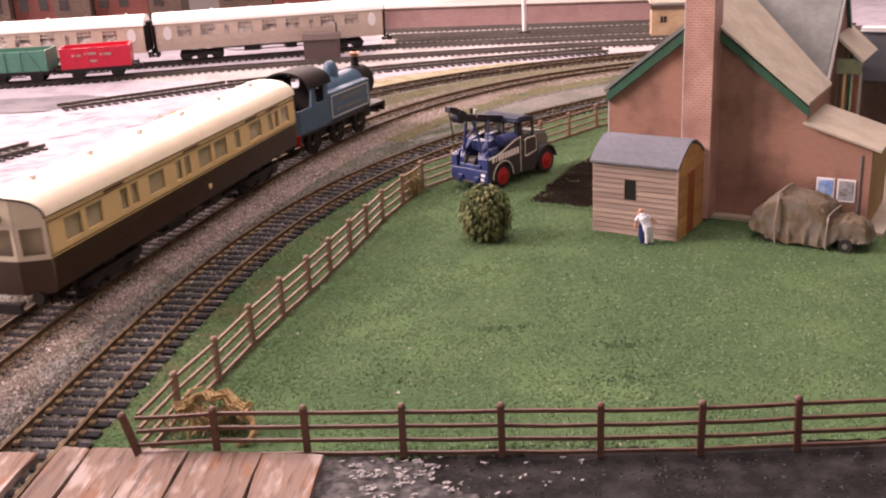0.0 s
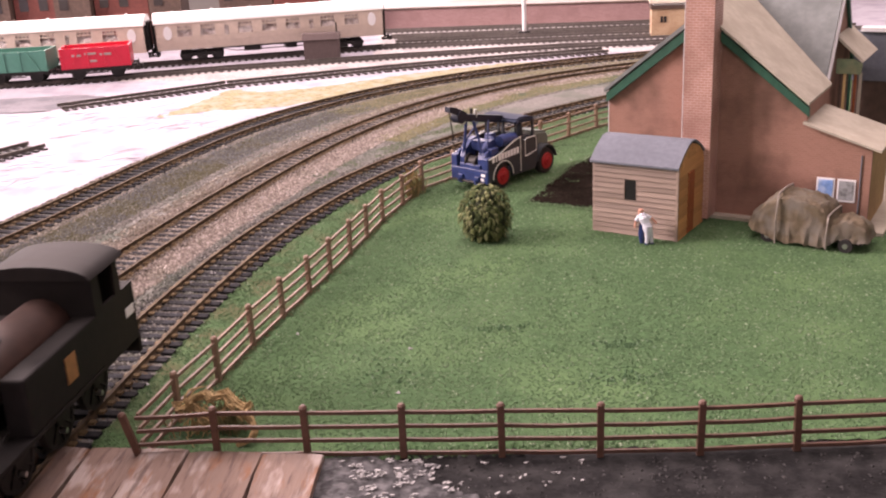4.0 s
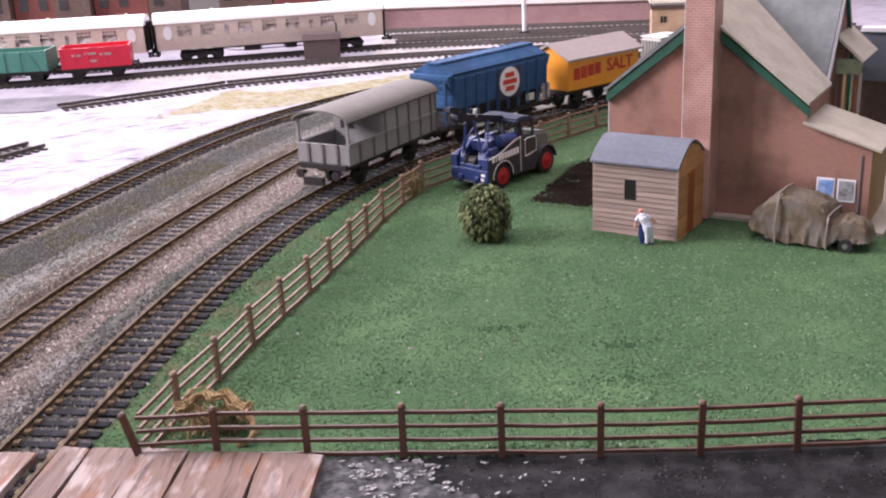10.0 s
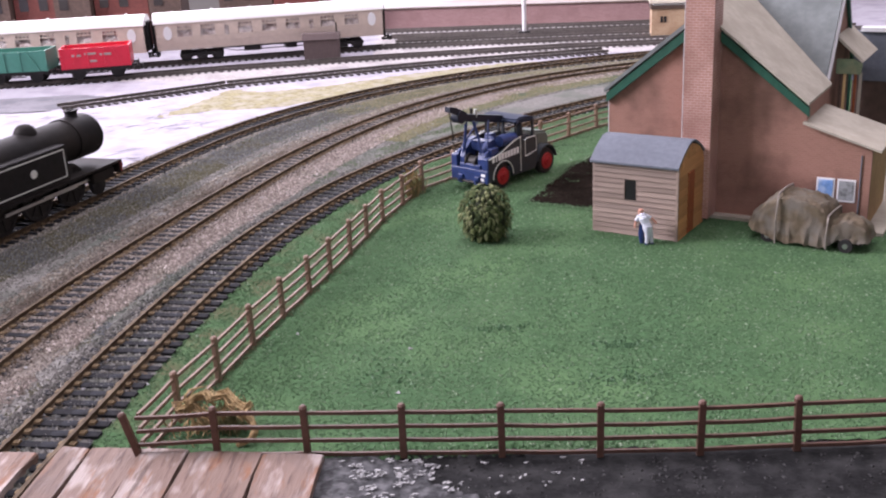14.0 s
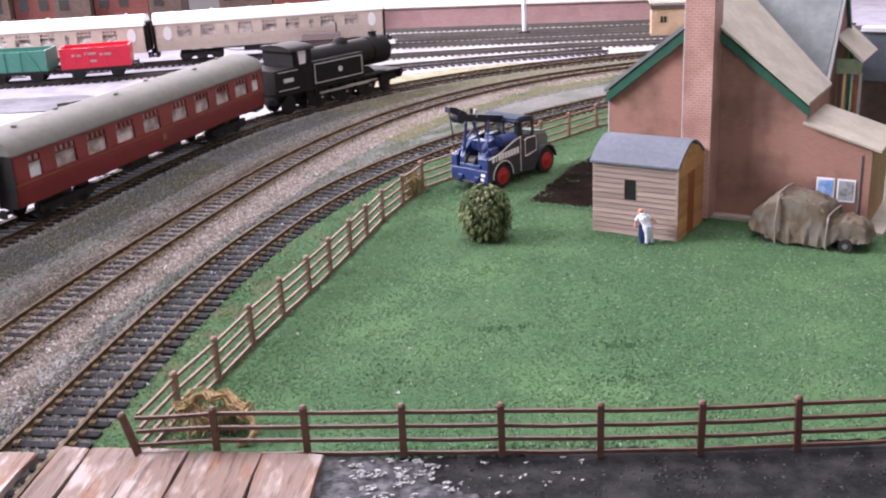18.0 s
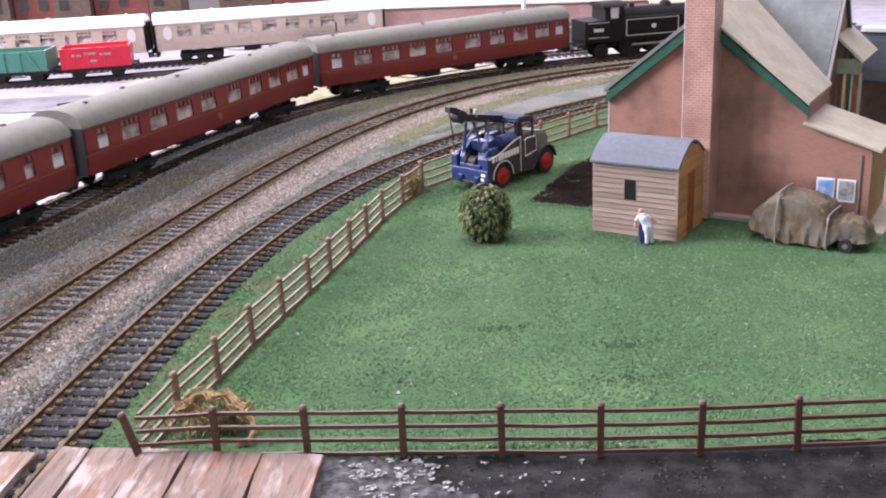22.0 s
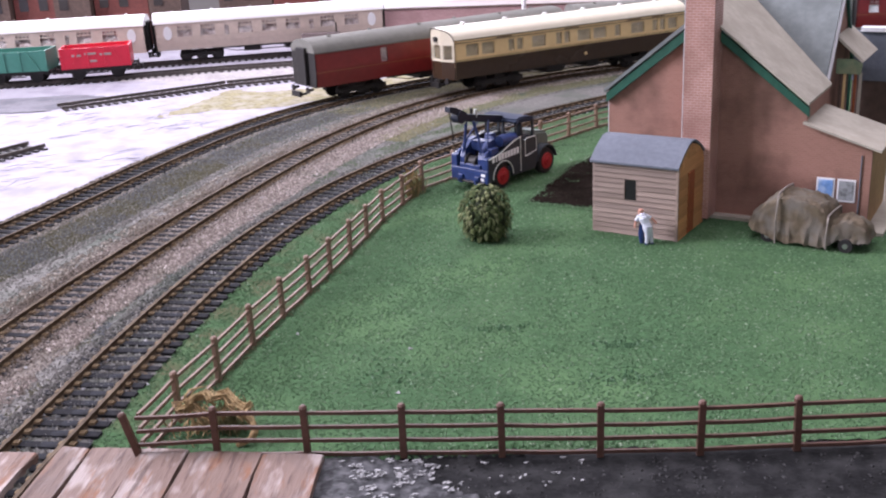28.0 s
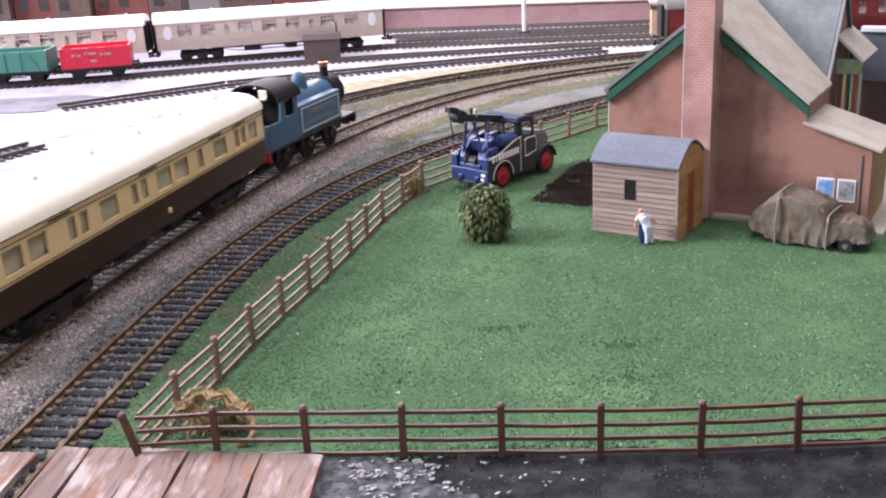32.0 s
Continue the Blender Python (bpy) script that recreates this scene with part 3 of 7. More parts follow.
def on_line(key, s, off=0.0):
    S, X, Y, H = PATHS[key]
    x, y, h = np.interp(s, S, X), np.interp(s, S, Y), np.interp(s, S, H)
    return x - off * np.sin(h), y + off * np.cos(h), h


RAIL_TOP = 2.0


def rail_pose(key, s, wheelbase):
    """The pose of a vehicle centred at s, its axles on the line."""
    xa, ya, _ = on_line(key, s - wheelbase / 2)
    xb, yb, _ = on_line(key, s + wheelbase / 2)
    return at((xa + xb) / 2, (ya + yb) / 2, RAIL_TOP, math.degrees(math.atan2(yb - ya, xb - xa)))


# ---- room and baseboard ----
def slab(name, x0, x1, y0, y1, z0, z1, material, label="", category="wall"):
    bm = bmesh.new()
    box(bm, x0, x1, y0, y1, z0, z1)
    ob = part(name, bm, material)
    return tagged(ob, label, category, kind="structure")


def wall_with_hole(name, axis, pos, thick, a0, a1, z0, z1, hole, material, label):
    """A wall across an axis with one window opening (a, a, z, z)."""
    h0, h1, k0, k1 = hole
    bm = bmesh.new()
    for p, q, r, t in ((a0, h0, z0, z1), (h1, a1, z0, z1), (h0, h1, z0, k0), (h0, h1, k1, z1)):
        if axis == "x":
            box(bm, pos, pos + thick, p, q, r, t)
        else:
            box(bm, p, q, pos, pos + thick, r, t)
    return tagged(part(name, bm, material), label, "wall", kind="structure")


slab("floor", -1900, 1900, -1800, 2900, -1000, -900, M["room"], "plain grey room floor below the table", "floor")
bm = bmesh.new()
for p, q, r, t in ((-1900, -500, -1800, 2900), (800, 1900, -1800, 2900), (-500, 800, -1800, 200), (-500, 800, 1300, 2900)):
    box(bm, p, q, r, t, 1500, 1560)
tagged(part("ceiling", bm, M["ceiling"]), "plain white unseen room ceiling with an added lamp opening", "ceiling", kind="structure")
wall_with_hole("wall_west", "x", -1900, 100, -1800, 2900, -900, 1500, (100, 1000, 560, 1400), M["room"], "plain unseen room wall with a lamp opening")
slab("wall_east", 1900, 2000, -1800, 2900, -900, 1500, M["room"], "plain room wall")
wall_with_hole("wall_north", "y", 2900, 100, -1900, 1900, -900, 1500, (-1750, 750, 320, 1400), M["room"], "plain room wall with a wide window behind the railway")
# out of view; its opening only lets in the added south fill
wall_with_hole("wall_south", "y", -1900, 100, -1900, 1900, -900, 1500, (-1000, 600, 700, 1400), M["room"], "plain unseen room wall with a lamp opening")
slab("baseboard", -760, 1300, -520, 1560, -900, -1.2, M["board"], "white painted railway baseboard", "table")


# ---- ground covers on the board ----
def inside(px, py, poly):
    r = np.zeros(len(px), bool)
    for (x0, y0), (x1, y1) in zip(poly, poly[1:] + poly[:1]):
        hit = ((y0 > py) != (y1 > py)) & (px < (x1 - x0) * (py - y0) / ((y1 - y0) or 1e-9) + x0)
        r ^= hit
    return r


def cover(name, poly, z, material, label, category, cell=4.0, rough=0.25):
    """A thin uneven sheet over an outline, its rim turned down onto the board."""
    xs, ys = [p[0] for p in poly], [p[1] for p in poly]
    gx, gy = np.arange(min(xs), max(xs) + cell, cell), np.arange(min(ys), max(ys) + cell, cell)
    nx, ny = len(gx), len(gy)
    X, Y = np.meshgrid(gx, gy, indexing="ij")
    jx = X + np.random.uniform(-0.35, 0.35, X.shape) * cell
    jy = Y + np.random.uniform(-0.35, 0.35, X.shape) * cell
    ok = inside((X + cell / 2).ravel(), (Y + cell / 2).ravel(), poly).reshape(nx, ny)
    ok[-1, :] = ok[:, -1] = False
    Z = np.array([[z + rough * noise.noise((a / 9, b / 9, z)) + 0.5 * rough * noise.noise((a / 2.7, b / 2.7, 3)) for a, b in zip(ra, rb)] for ra, rb in zip(jx, jy)])
    full = ok.copy()
    full[1:, :] &= ok[:-1, :]
    full[:, 1:] &= ok[:, :-1]
    full[1:, 1:] &= ok[:-1, :-1]
    Z = np.where(full, Z, -1.25)
    idx = np.arange(nx * ny).reshape(nx, ny)
    i, j = np.nonzero(ok)
    faces = np.c_[idx[i, j], idx[i + 1, j], idx[i + 1, j + 1], idx[i, j + 1]]
    used, inv = np.unique(faces, return_inverse=True)
    V = np.c_[jx.ravel(), jy.ravel(), Z.ravel()][used]
    ob = raw(name, V, inv.reshape(-1, 4).tolist(), material, "structure", label, category)
    ob.data.shade_smooth()
    return ob


def along(key, off, s0, s1, step=12.0, wob=0.0):
    out = []
    for s in np.arange(s0, s1 + 0.1, step):
        x, y, _ = on_line(key, s, off + wob * noise.noise((s / 23, off, 1)) + wob * 0.6 * noise.noise((s / 7, off, 5)))
        out.append((float(x), float(y)))
    return out


FIELD = [(-90, 248), (-81, 290), (-66, 335), (-49, 392), (-31, 455), (-10, 513), (18, 552), (60, 604), (104, 648), (170, 698), (300, 770), (330, 760), (260, 560), (330, 440), (430, 246), (200, 244.5)]
cover("trackbed", along("C", 15, -140, 850, wob=3) + along("A", -17, -60, 1000)[::-1], -0.75, M["cinder"], "grey cinder ground between the running lines", "ground", 5.0, 0.14)
cover("cinder_strip", along("C", -14, -140, 850, wob=3) + along("C", -50, -140, 850, wob=5)[::-1], -0.68, M["dark_cinder"], "dark slate cinders beside the outer line", "ground", 4.0, 0.14)
cover("ballast_far", along("C", 19, -140, 850, wob=3) + along("C", -19, -140, 850, wob=4)[::-1], -0.85, M["ballast"], "brown ballast under the outer line", "ballast", 3.5, 0.14)
cover("ballast_middle", along("B", 20, -90, 900, wob=4) + along("B", -27, -90, 900, wob=5)[::-1], -0.5, M["ballast"], "pinkish ballast under the middle line", "ballast", 3.5, 0.14)
cover("ballast_near", along("A", 17, -70, 880, wob=3) + along("A", -15.5, -70, 880, wob=1)[::-1], -0.8, M["dark_ballast"], "dark grey ballast under the near line", "ballast", 3.5, 0.14)
cover("verge", along("A", -13, -12, 900, wob=2) + along("A", -62, -12, 900)[::-1], -0.5, M["verge"], "green scatter verge beside the near line", "grass", 3.5, 0.16)
cover("grass_field", FIELD, 0.0, M["grass"], "field of green scatter turf inside the fence", "grass", 3.5, 0.16)
cover("soil_patch", [(41, 483), (70, 466), (100, 470), (104, 560), (88, 570), (68, 545), (58, 520)], 0.4, M["soil"], "dark brown soil patch beside the shed", "soil", 1.1, 0.35)
cover("straw_patch", [(-206, 752), (-190, 800), (-172, 860), (-140, 840), (-100, 850), (-20, 895), (57, 926), (115, 928), (120, 905), (60, 890), (-20, 850), (-70, 806), (-105, 775), (-136, 766), (-165, 770)], -0.7, M["sand"], "yellow straw scatter beside the outer line", "ground", 5.0, 0.4)
cover("yard", [(-60, 1215), (-60, 1010), (-110, 985), (-250, 985), (-300, 935), (-180, 905), (-60, 945), (30, 950), (120, 955), (430, 975), (430, 1200)], -0.75, M["yard"], "pale grey ground of the goods yard", "ground", 6.0, 0.25)
cover("road", [(-34, 255), (-34, 150), (300, 150), (300, 245), (200, 245.5), (90, 247), (10, 251)], -0.6, M["road"], "black road strip along the fence", "road", 3.0, 0.3)


def scatter(name, pts, size, material, label, category, flat=0.7):
    """Loose grains: small uneven four-sided crumbs."""
    n = len(pts)
    base = np.array([(1, 0, -0.5), (-0.5, 0.87, -0.5), (-0.5, -0.87, -0.5), (0, 0, 0.9)])
    a = np.random.uniform(0, 2 * np.pi, n)
    sc = np.random.uniform(size[0], size[1], n)
    V = base[None] * np.random.uniform(0.6, 1.3, (n, 4, 3))
    c, s = np.cos(a)[:, None], np.sin(a)[:, None]
    X, Y = V[..., 0] * c - V[..., 1] * s, V[..., 0] * s + V[..., 1] * c
    V = np.stack([X, Y, V[..., 2] * flat], -1) * sc[:, None, None] + np.asarray(pts)[:, None, :]
    o = (np.arange(n) * 4)[:, None]
    F = np.concatenate([o + np.array(f) for f in ((0, 1, 3), (1, 2, 3), (2, 0, 3), (2, 1, 0))])
    return raw(name, V.reshape(-1, 3), F.tolist(), material, "stuff", label, category)


def in_poly(n, poly, z):
    xs, ys = [p[0] for p in poly], [p[1] for p in poly]
    x, y = np.random.uniform(min(xs), max(xs), n), np.random.uniform(min(ys), max(ys), n)
    k = inside(x, y, poly)
    return np.c_[x[k], y[k], np.full(k.sum(), z)]


def in_strip(key, n, s0, s1, o0, o1, z):
    s, o = np.random.uniform(s0, s1, n), np.random.uniform(o0, o1, n)
    x, y, _ = on_line(key, s, o)
    return np.c_[x, y, np.full(n, z)]


M["turf_bits"] = island_mat("turf_crumbs", [(0.032, 0.074, 0.033), (0.050, 0.106, 0.048), (0.068, 0.133, 0.064), (0.047, 0.101, 0.045), (0.083, 0.149, 0.076), (0.040, 0.088, 0.039), (0.061, 0.122, 0.057), (0.054, 0.113, 0.051), (0.094, 0.158, 0.085), (0.054, 0.112, 0.051), (0.045, 0.097, 0.043), (0.189, 0.252, 0.167)], 0.95,
                            [(0.045, 0.094, 0.044), (0.068, 0.131, 0.063), (0.090, 0.158, 0.081), (0.063, 0.124, 0.059), (0.104, 0.173, 0.093), (0.054, 0.110, 0.051), (0.081, 0.146, 0.073), (0.074, 0.139, 0.068), (0.115, 0.182, 0.100), (0.070, 0.135, 0.065), (0.061, 0.121, 0.057), (0.225, 0.288, 0.200)], 0.045)
M["stones"] = island_mat("ballast_stones", [(0.070, 0.058, 0.049), (0.175, 0.148, 0.127), (0.28, 0.24, 0.21), (0.44, 0.385, 0.345), (0.12, 0.10, 0.085), (0.215, 0.182, 0.158)], 0.95,
                         [(0.060, 0.050, 0.041), (0.14, 0.116, 0.094), (0.235, 0.196, 0.164), (0.13, 0.107, 0.083)])
M["rail_stones"] = island_mat("rusty_stones", [(0.075, 0.052, 0.034), (0.17, 0.122, 0.078), (0.26, 0.195, 0.130), (0.36, 0.285, 0.210), (0.115, 0.082, 0.052)], 0.95)
M["pale_stones"] = island_mat("beige_gravel", [(0.11, 0.095, 0.077), (0.20, 0.176, 0.146), (0.29, 0.258, 0.22), (0.43, 0.39, 0.34), (0.15, 0.13, 0.107), (0.24, 0.21, 0.178)], 0.95)
M["grey_stones"] = island_mat("cinder_stones", [(0.068, 0.065, 0.060), (0.135, 0.129, 0.119), (0.21, 0.20, 0.187), (0.36, 0.345, 0.325), (0.11, 0.106, 0.096), (0.178, 0.169, 0.157)], 0.95,
                              [(0.060, 0.068, 0.055), (0.108, 0.120, 0.100), (0.155, 0.168, 0.145), (0.24, 0.25, 0.23), (0.095, 0.108, 0.086)])
M["dark_stones"] = island_mat("dark_ballast_stones", [(0.066, 0.063, 0.058), (0.145, 0.138, 0.126), (0.215, 0.204, 0.188), (0.36, 0.34, 0.315), (0.115, 0.110, 0.100), (0.18, 0.171, 0.157)])
M["blue_stones"] = island_mat("blue_grey_stones", [(0.06, 0.06, 0.06), (0.12, 0.122, 0.13), (0.175, 0.18, 0.19), (0.27, 0.27, 0.27), (0.09, 0.098, 0.08)])
CLUMPS = ((55.4, 289, 6, 2.5), (59, 312, 5, 2), (20, 331, 6, 2), (-20, 300, 8, 5))
NEAR_FIELD = [(-88, 247), (-49, 392), (-10, 513), (60, 604), (104, 648), (140, 500), (215, 420), (215, 244)]
scatter("turf_crumbs", in_poly(160000, NEAR_FIELD, 0.03), (0.45, 1.05), M["turf_bits"], "loose crumbs of green scatter turf", "grass", 0.36)
M["clump_bits"] = island_mat("turf_clumps", [(0.036, 0.085, 0.041), (0.048, 0.108, 0.052), (0.064, 0.130, 0.066), (0.044, 0.098, 0.048), (0.15, 0.23, 0.15)], 0.95)
clumps = [(x + random.gauss(0, a), y + random.gauss(0, b), 0.12 + abs(random.gauss(0, 0.12))) for x, y, a, b in CLUMPS for _ in range(90)]
scatter("turf_clumps", np.array(clumps), (0.4, 1.0), M["clump_bits"], "raised darker tufts of scatter turf", "grass", 0.6)
edge = [(41, 483), (70, 466), (100, 470), (104, 560), (88, 570), (68, 545), (58, 520), (41, 483)]
rim = [(x0 + (x1 - x0) * t + random.gauss(0, 1.3), y0 + (y1 - y0) * t + random.gauss(0, 1.6), 0.5) for (x0, y0), (x1, y1) in zip(edge, edge[1:]) for t in np.random.uniform(0, 1, 420)]
scatter("edge_crumbs", np.array(rim), (0.35, 0.8), M["turf_bits"], "loose turf crumbs along the soil patch", "grass", 0.4)
scatter("verge_crumbs", in_strip("A", 14000, 4, 600, -44, -15, -0.38), (0.35, 0.85), M["turf_bits"], "loose green crumbs beside the near line", "grass", 0.45)
scatter("ballast_stones_middle", np.r_[in_strip("B", 22000, -60, 760, -24, 21, -0.5), in_strip("B", 2600, -60, 760, -14, 14, -0.05)], (0.4, 1.0), M["stones"], "loose pinkish ballast stones", "ballast", 0.6)
scatter("ballast_stones_far", np.r_[in_strip("C", 11000, -60, 760, -18, 17, -0.75), in_strip("C", 4500, -60, 760, -22, -13, -0.7), in_strip("C", 2500, -60, 760, 12, 18, -0.7)], (0.3, 0.85), M["stones"], "loose brown ballast stones", "ballast", 0.6)
scatter("ballast_stones_near", np.r_[in_strip("A", 9000, -40, 600, -14, 17, -0.7)], (0.35, 0.9), M["blue_stones"], "loose blue grey ballast stones", "ballast", 0.6)
scatter("cinders", np.r_[in_strip("C", 6500, -100, 700, -50, -15, -0.55), in_strip("B", 24000, -80, 640, -52, -20, -0.65), in_strip("B", 17000, -80, 760, 18, 58, -0.62)], (0.35, 0.95), M["grey_stones"], "loose grey cinders between the lines", "ballast", 0.5)
scatter("dark_cinders", in_strip("C", 20000, -100, 700, -52, -15, -0.5), (0.35, 1.0), M["dark_stones"], "loose dark cinders beside the outer line", "ballast", 0.5)


def patches(key, n, s0, s1, o0, o1, z, size, keep):
    """Grains in uneven clumps that thin out at their rims."""
    pts = in_strip(key, n, s0, s1, o0, o1, z)
    so = np.array([noise.noise((p[0] / size, p[1] / size, 8.0)) + 0.4 * noise.noise((p[0] / size * 3, p[1] / size * 3, 2.0)) for p in pts])
    return pts[so + np.random.uniform(-0.2, 0.2, len(pts)) > keep]


near_rails = [in_strip(k, n, a, b, e * 8.65 - w, e * 8.65 + w, z) for k, n, a, b, w, z in (("A", 1900, -20, 620, 3.2, -0.35), ("B", 5600, -60, 760, 3.4, 0.05), ("C", 3600, -130, 760, 3.4, -0.2)) for e in (-1, 1)]
scatter("rusty_stones", np.concatenate(near_rails), (0.35, 0.95), M["rail_stones"], "rust stained ballast stones against the rails", "ballast", 0.6)


ends = np.r_[in_strip("A", 9500, -40, 640, 10.8, 18, 0.02), in_strip("A", 4200, -40, 640, -7, 7, -0.25)]
scatter("buried_ends", ends, (0.45, 1.1), M["grey_stones"], "grey gravel heaped over the sleeper ends of the near line", "ballast", 0.6)
ends = np.r_[in_strip("B", 9500, -70, 760, 10.6, 18, 0.0), in_strip("C", 5000, -130, 760, 10.6, 17, -0.1), in_strip("B", 4200, -70, 760, -17, -11, -0.15)]
scatter("buried_ends", ends, (0.45, 1.1), M["stones"], "tan gravel heaped over the sleeper ends of the far lines", "ballast", 0.6)
M["pink_stones"] = island_mat("pinkish_gravel", [(0.13, 0.105, 0.092), (0.26, 0.218, 0.195), (0.38, 0.325, 0.295), (0.52, 0.465, 0.43), (0.19, 0.157, 0.138), (0.30, 0.255, 0.228)], 0.95)
shoulder = np.r_[patches("B", 13000, 90, 500, -33, -13, -0.3, 34, -0.4), patches("B", 3500, -60, 110, -26, -13, -0.3, 26, -0.1), patches("B", 5000, 480, 800, -30, -13, -0.3, 30, -0.2)]
scatter("pink_gravel", shoulder, (0.45, 1.2), M["pink_stones"], "pale pinkish gravel on the shoulder of the middle line", "ballast", 0.6)
edges = np.r_[patches("C", 5000, -130, 760, -22, -13, -0.45, 18, -0.1), patches("B", 9000, -80, 760, 15, 27, -0.4, 18, -0.3), patches("B", 5000, -80, 760, -27, -15, -0.4, 20, 0.0)]
scatter("pale_gravel", edges, (0.4, 1.1), M["pale_stones"], "pale beige gravel along the sleeper ends", "ballast", 0.6)


M["moss_bits"] = island_mat("moss_crumbs", [(0.048, 0.048, 0.028), (0.078, 0.076, 0.045), (0.100, 0.096, 0.058), (0.15, 0.138, 0.095), (0.064, 0.064, 0.036)], 0.95)
M["slate_bits"] = island_mat("slate_crumbs", [(0.050, 0.054, 0.060), (0.085, 0.090, 0.098), (0.12, 0.126, 0.134), (0.20, 0.205, 0.21), (0.068, 0.074, 0.076)], 0.95)
M["green_bits"] = island_mat("green_crumbs", [(0.060, 0.100, 0.050), (0.085, 0.125, 0.068), (0.11, 0.145, 0.085), (0.16, 0.17, 0.13), (0.10, 0.115, 0.085)], 0.95)


scatter("moss_crumbs", np.r_[patches("C", 14000, -135, 130, -46, -20, -0.45, 40, -0.55), patches("C", 16000, 100, 420, -44, -21, -0.5, 26, -0.3), patches("B", 3500, -40, 200, -50, -27, -0.6, 20, 0.1)], (0.4, 0.95), M["moss_bits"], "loose dark olive moss crumbs between the lines", "grass", 0.5)
scatter("green_crumbs", np.r_[patches("C", 12000, 190, 560, -46, -19, -0.55, 24, 0.0), patches("A", 7000, 170, 470, 17, 33, -0.55, 18, 0.0), patches("B", 17000, 400, 760, -46, -23, -0.5, 20, -0.3)], (0.35, 0.9), M["green_bits"], "loose pale green crumbs between the lines", "grass", 0.5)
scatter("slate_crumbs", np.r_[patches("C", 17000, -60, 320, -46, -18, -0.42, 30, -0.05), patches("B", 7000, -60, 260, -48, -26, -0.5, 24, 0.1)], (0.4, 1.1), M["slate_bits"], "loose blue grey slate crumbs between the lines", "ballast", 0.5)
M["straw_bits"] = island_mat("straw_crumbs", [(0.105, 0.108, 0.050), (0.175, 0.165, 0.090), (0.26, 0.235, 0.145), (0.13, 0.138, 0.066), (0.33, 0.30, 0.21), (0.15, 0.132, 0.080)], 0.95)
scatter("straw_crumbs", np.r_[patches("C", 24000, 290, 850, -46, -19, -0.42, 30, -0.3), patches("B", 22000, 340, 880, -46, -22, -0.38, 26, -0.3), patches("B", 5000, 420, 880, 22, 56, -0.5, 26, -0.1)], (0.4, 1.0), M["straw_bits"], "loose straw coloured crumbs between the far lines", "grass", 0.5)


# flat grey marks: scuffs, and the shade of creases drawn as colour
V, F = [], []
for x, y, z in in_poly(900, [(-330, 560), (-150, 560), (-120, 660), (-40, 740), (60, 830), (-100, 800), (-240, 800), (-330, 900)], -1.05):
    if noise.noise((x / 45, y / 45, 1.5)) < 0.02:
        continue
    a, L, w, o = random.gauss(0.5, 0.5), random.uniform(2, 11), random.uniform(0.25, 0.9), len(V)
    for k in range(8):
        u, v = L * random.uniform(0.6, 1.2) * math.cos(k * math.pi / 4), w * random.uniform(0.5, 1.4) * math.sin(k * math.pi / 4)
        V.append((x + u * math.cos(a) - v * math.sin(a), y + u * math.sin(a) + v * math.cos(a), z))
    V.append((x, y, -1.3))
    F.append([o + k for k in range(8)])
    F += [[o + (k + 1) % 8, o + k, o + 8] for k in range(8)]
M["board_crease_scuff"] = mat("grey_crease_scuff", (0.215, 0.200, 0.245), 0.8, var=0.2, grain=0.002, bump=0.2, spec=0.1)
raw("board_scuffs", V, F, M["board_crease_scuff"], "stuff", "grey scuffs, plaster smears and painted crease shading on the white board", "scuff")


# ---- tracks ----
def rail_sweep(bm, key, off, s0, s1, step=8.0):
    prof = ((-0.9, -2.3), (0.9, -2.3), (0.35, -1.7), (0.3, -0.75), (0.62, -0.6), (0.62, 0.0), (-0.62, 0.0), (-0.62, -0.6), (-0.3, -0.75), (-0.35, -1.7))
    prev = None
    for s in np.arange(s0, s1 + 0.1, step):
        x, y, h = on_line(key, s)
        ring = [bm.verts.new((x - (off + u) * math.sin(h), y + (off + u) * math.cos(h), RAIL_TOP + v)) for u, v in prof]
        if prev:
            for i in range(len(prof)):
                bm.faces.new((prev[i], prev[(i + 1) % 10], ring[(i + 1) % 10], ring[i]))
        else:
            bm.faces.new(ring[::-1])
        prev = ring
    bm.faces.new(prev)


def sleeper_mesh():
    bm = bmesh.new()
    box(bm, -1.55, 1.55, -15.5, 15.5, -1.6, 0.1)
    n = len(bm.faces)
    for y in (-8.65, 8.65):
        for e in (-1.55, 1.55):
            prism(bm, [(-1.25, 0.05), (1.25, 0.05), (0.95, 0.75), (-0.95, 0.75)], y + e - 1.0, y + e + 1.0, "y")
    for k, f in enumerate(bm.faces):
        f.material_index = 0 if k < n else 1
    me = mesh_of("sleeper", bm, M["sleeper"])
    me.materials.append(M["rail_top"])
    return me


SLEEPER = sleeper_mesh()
PITCH = 6.4


def joined_sleepers(key, ranges):
    V, F = [], []
    for s0, s1 in ranges:
        for s in np.arange(s0, s1, PITCH):
            x, y, h = on_line(key, s)
            c, d = math.cos(h), math.sin(h)
            o = len(V)
            for u in (-1.35, 1.35):
                for v in (-15.5, 15.5):
                    for z in (-1.6, -0.1):
                        V.append((x + u * c - v * d, y + u * d + v * c, z))
            F += [[o + i for i in f] for f in ((0, 1, 3, 2), (4, 6, 7, 5), (0, 4, 5, 1), (2, 3, 7, 6), (0, 2, 6, 4), (1, 5, 7, 3))]
    me = bpy.data.meshes.new("sleepers_beyond")
    me.from_pydata((np.array(V) * MM).tolist(), [], F)
    me.materials.append(M["sleeper"])
    return new("sleepers_beyond", me)


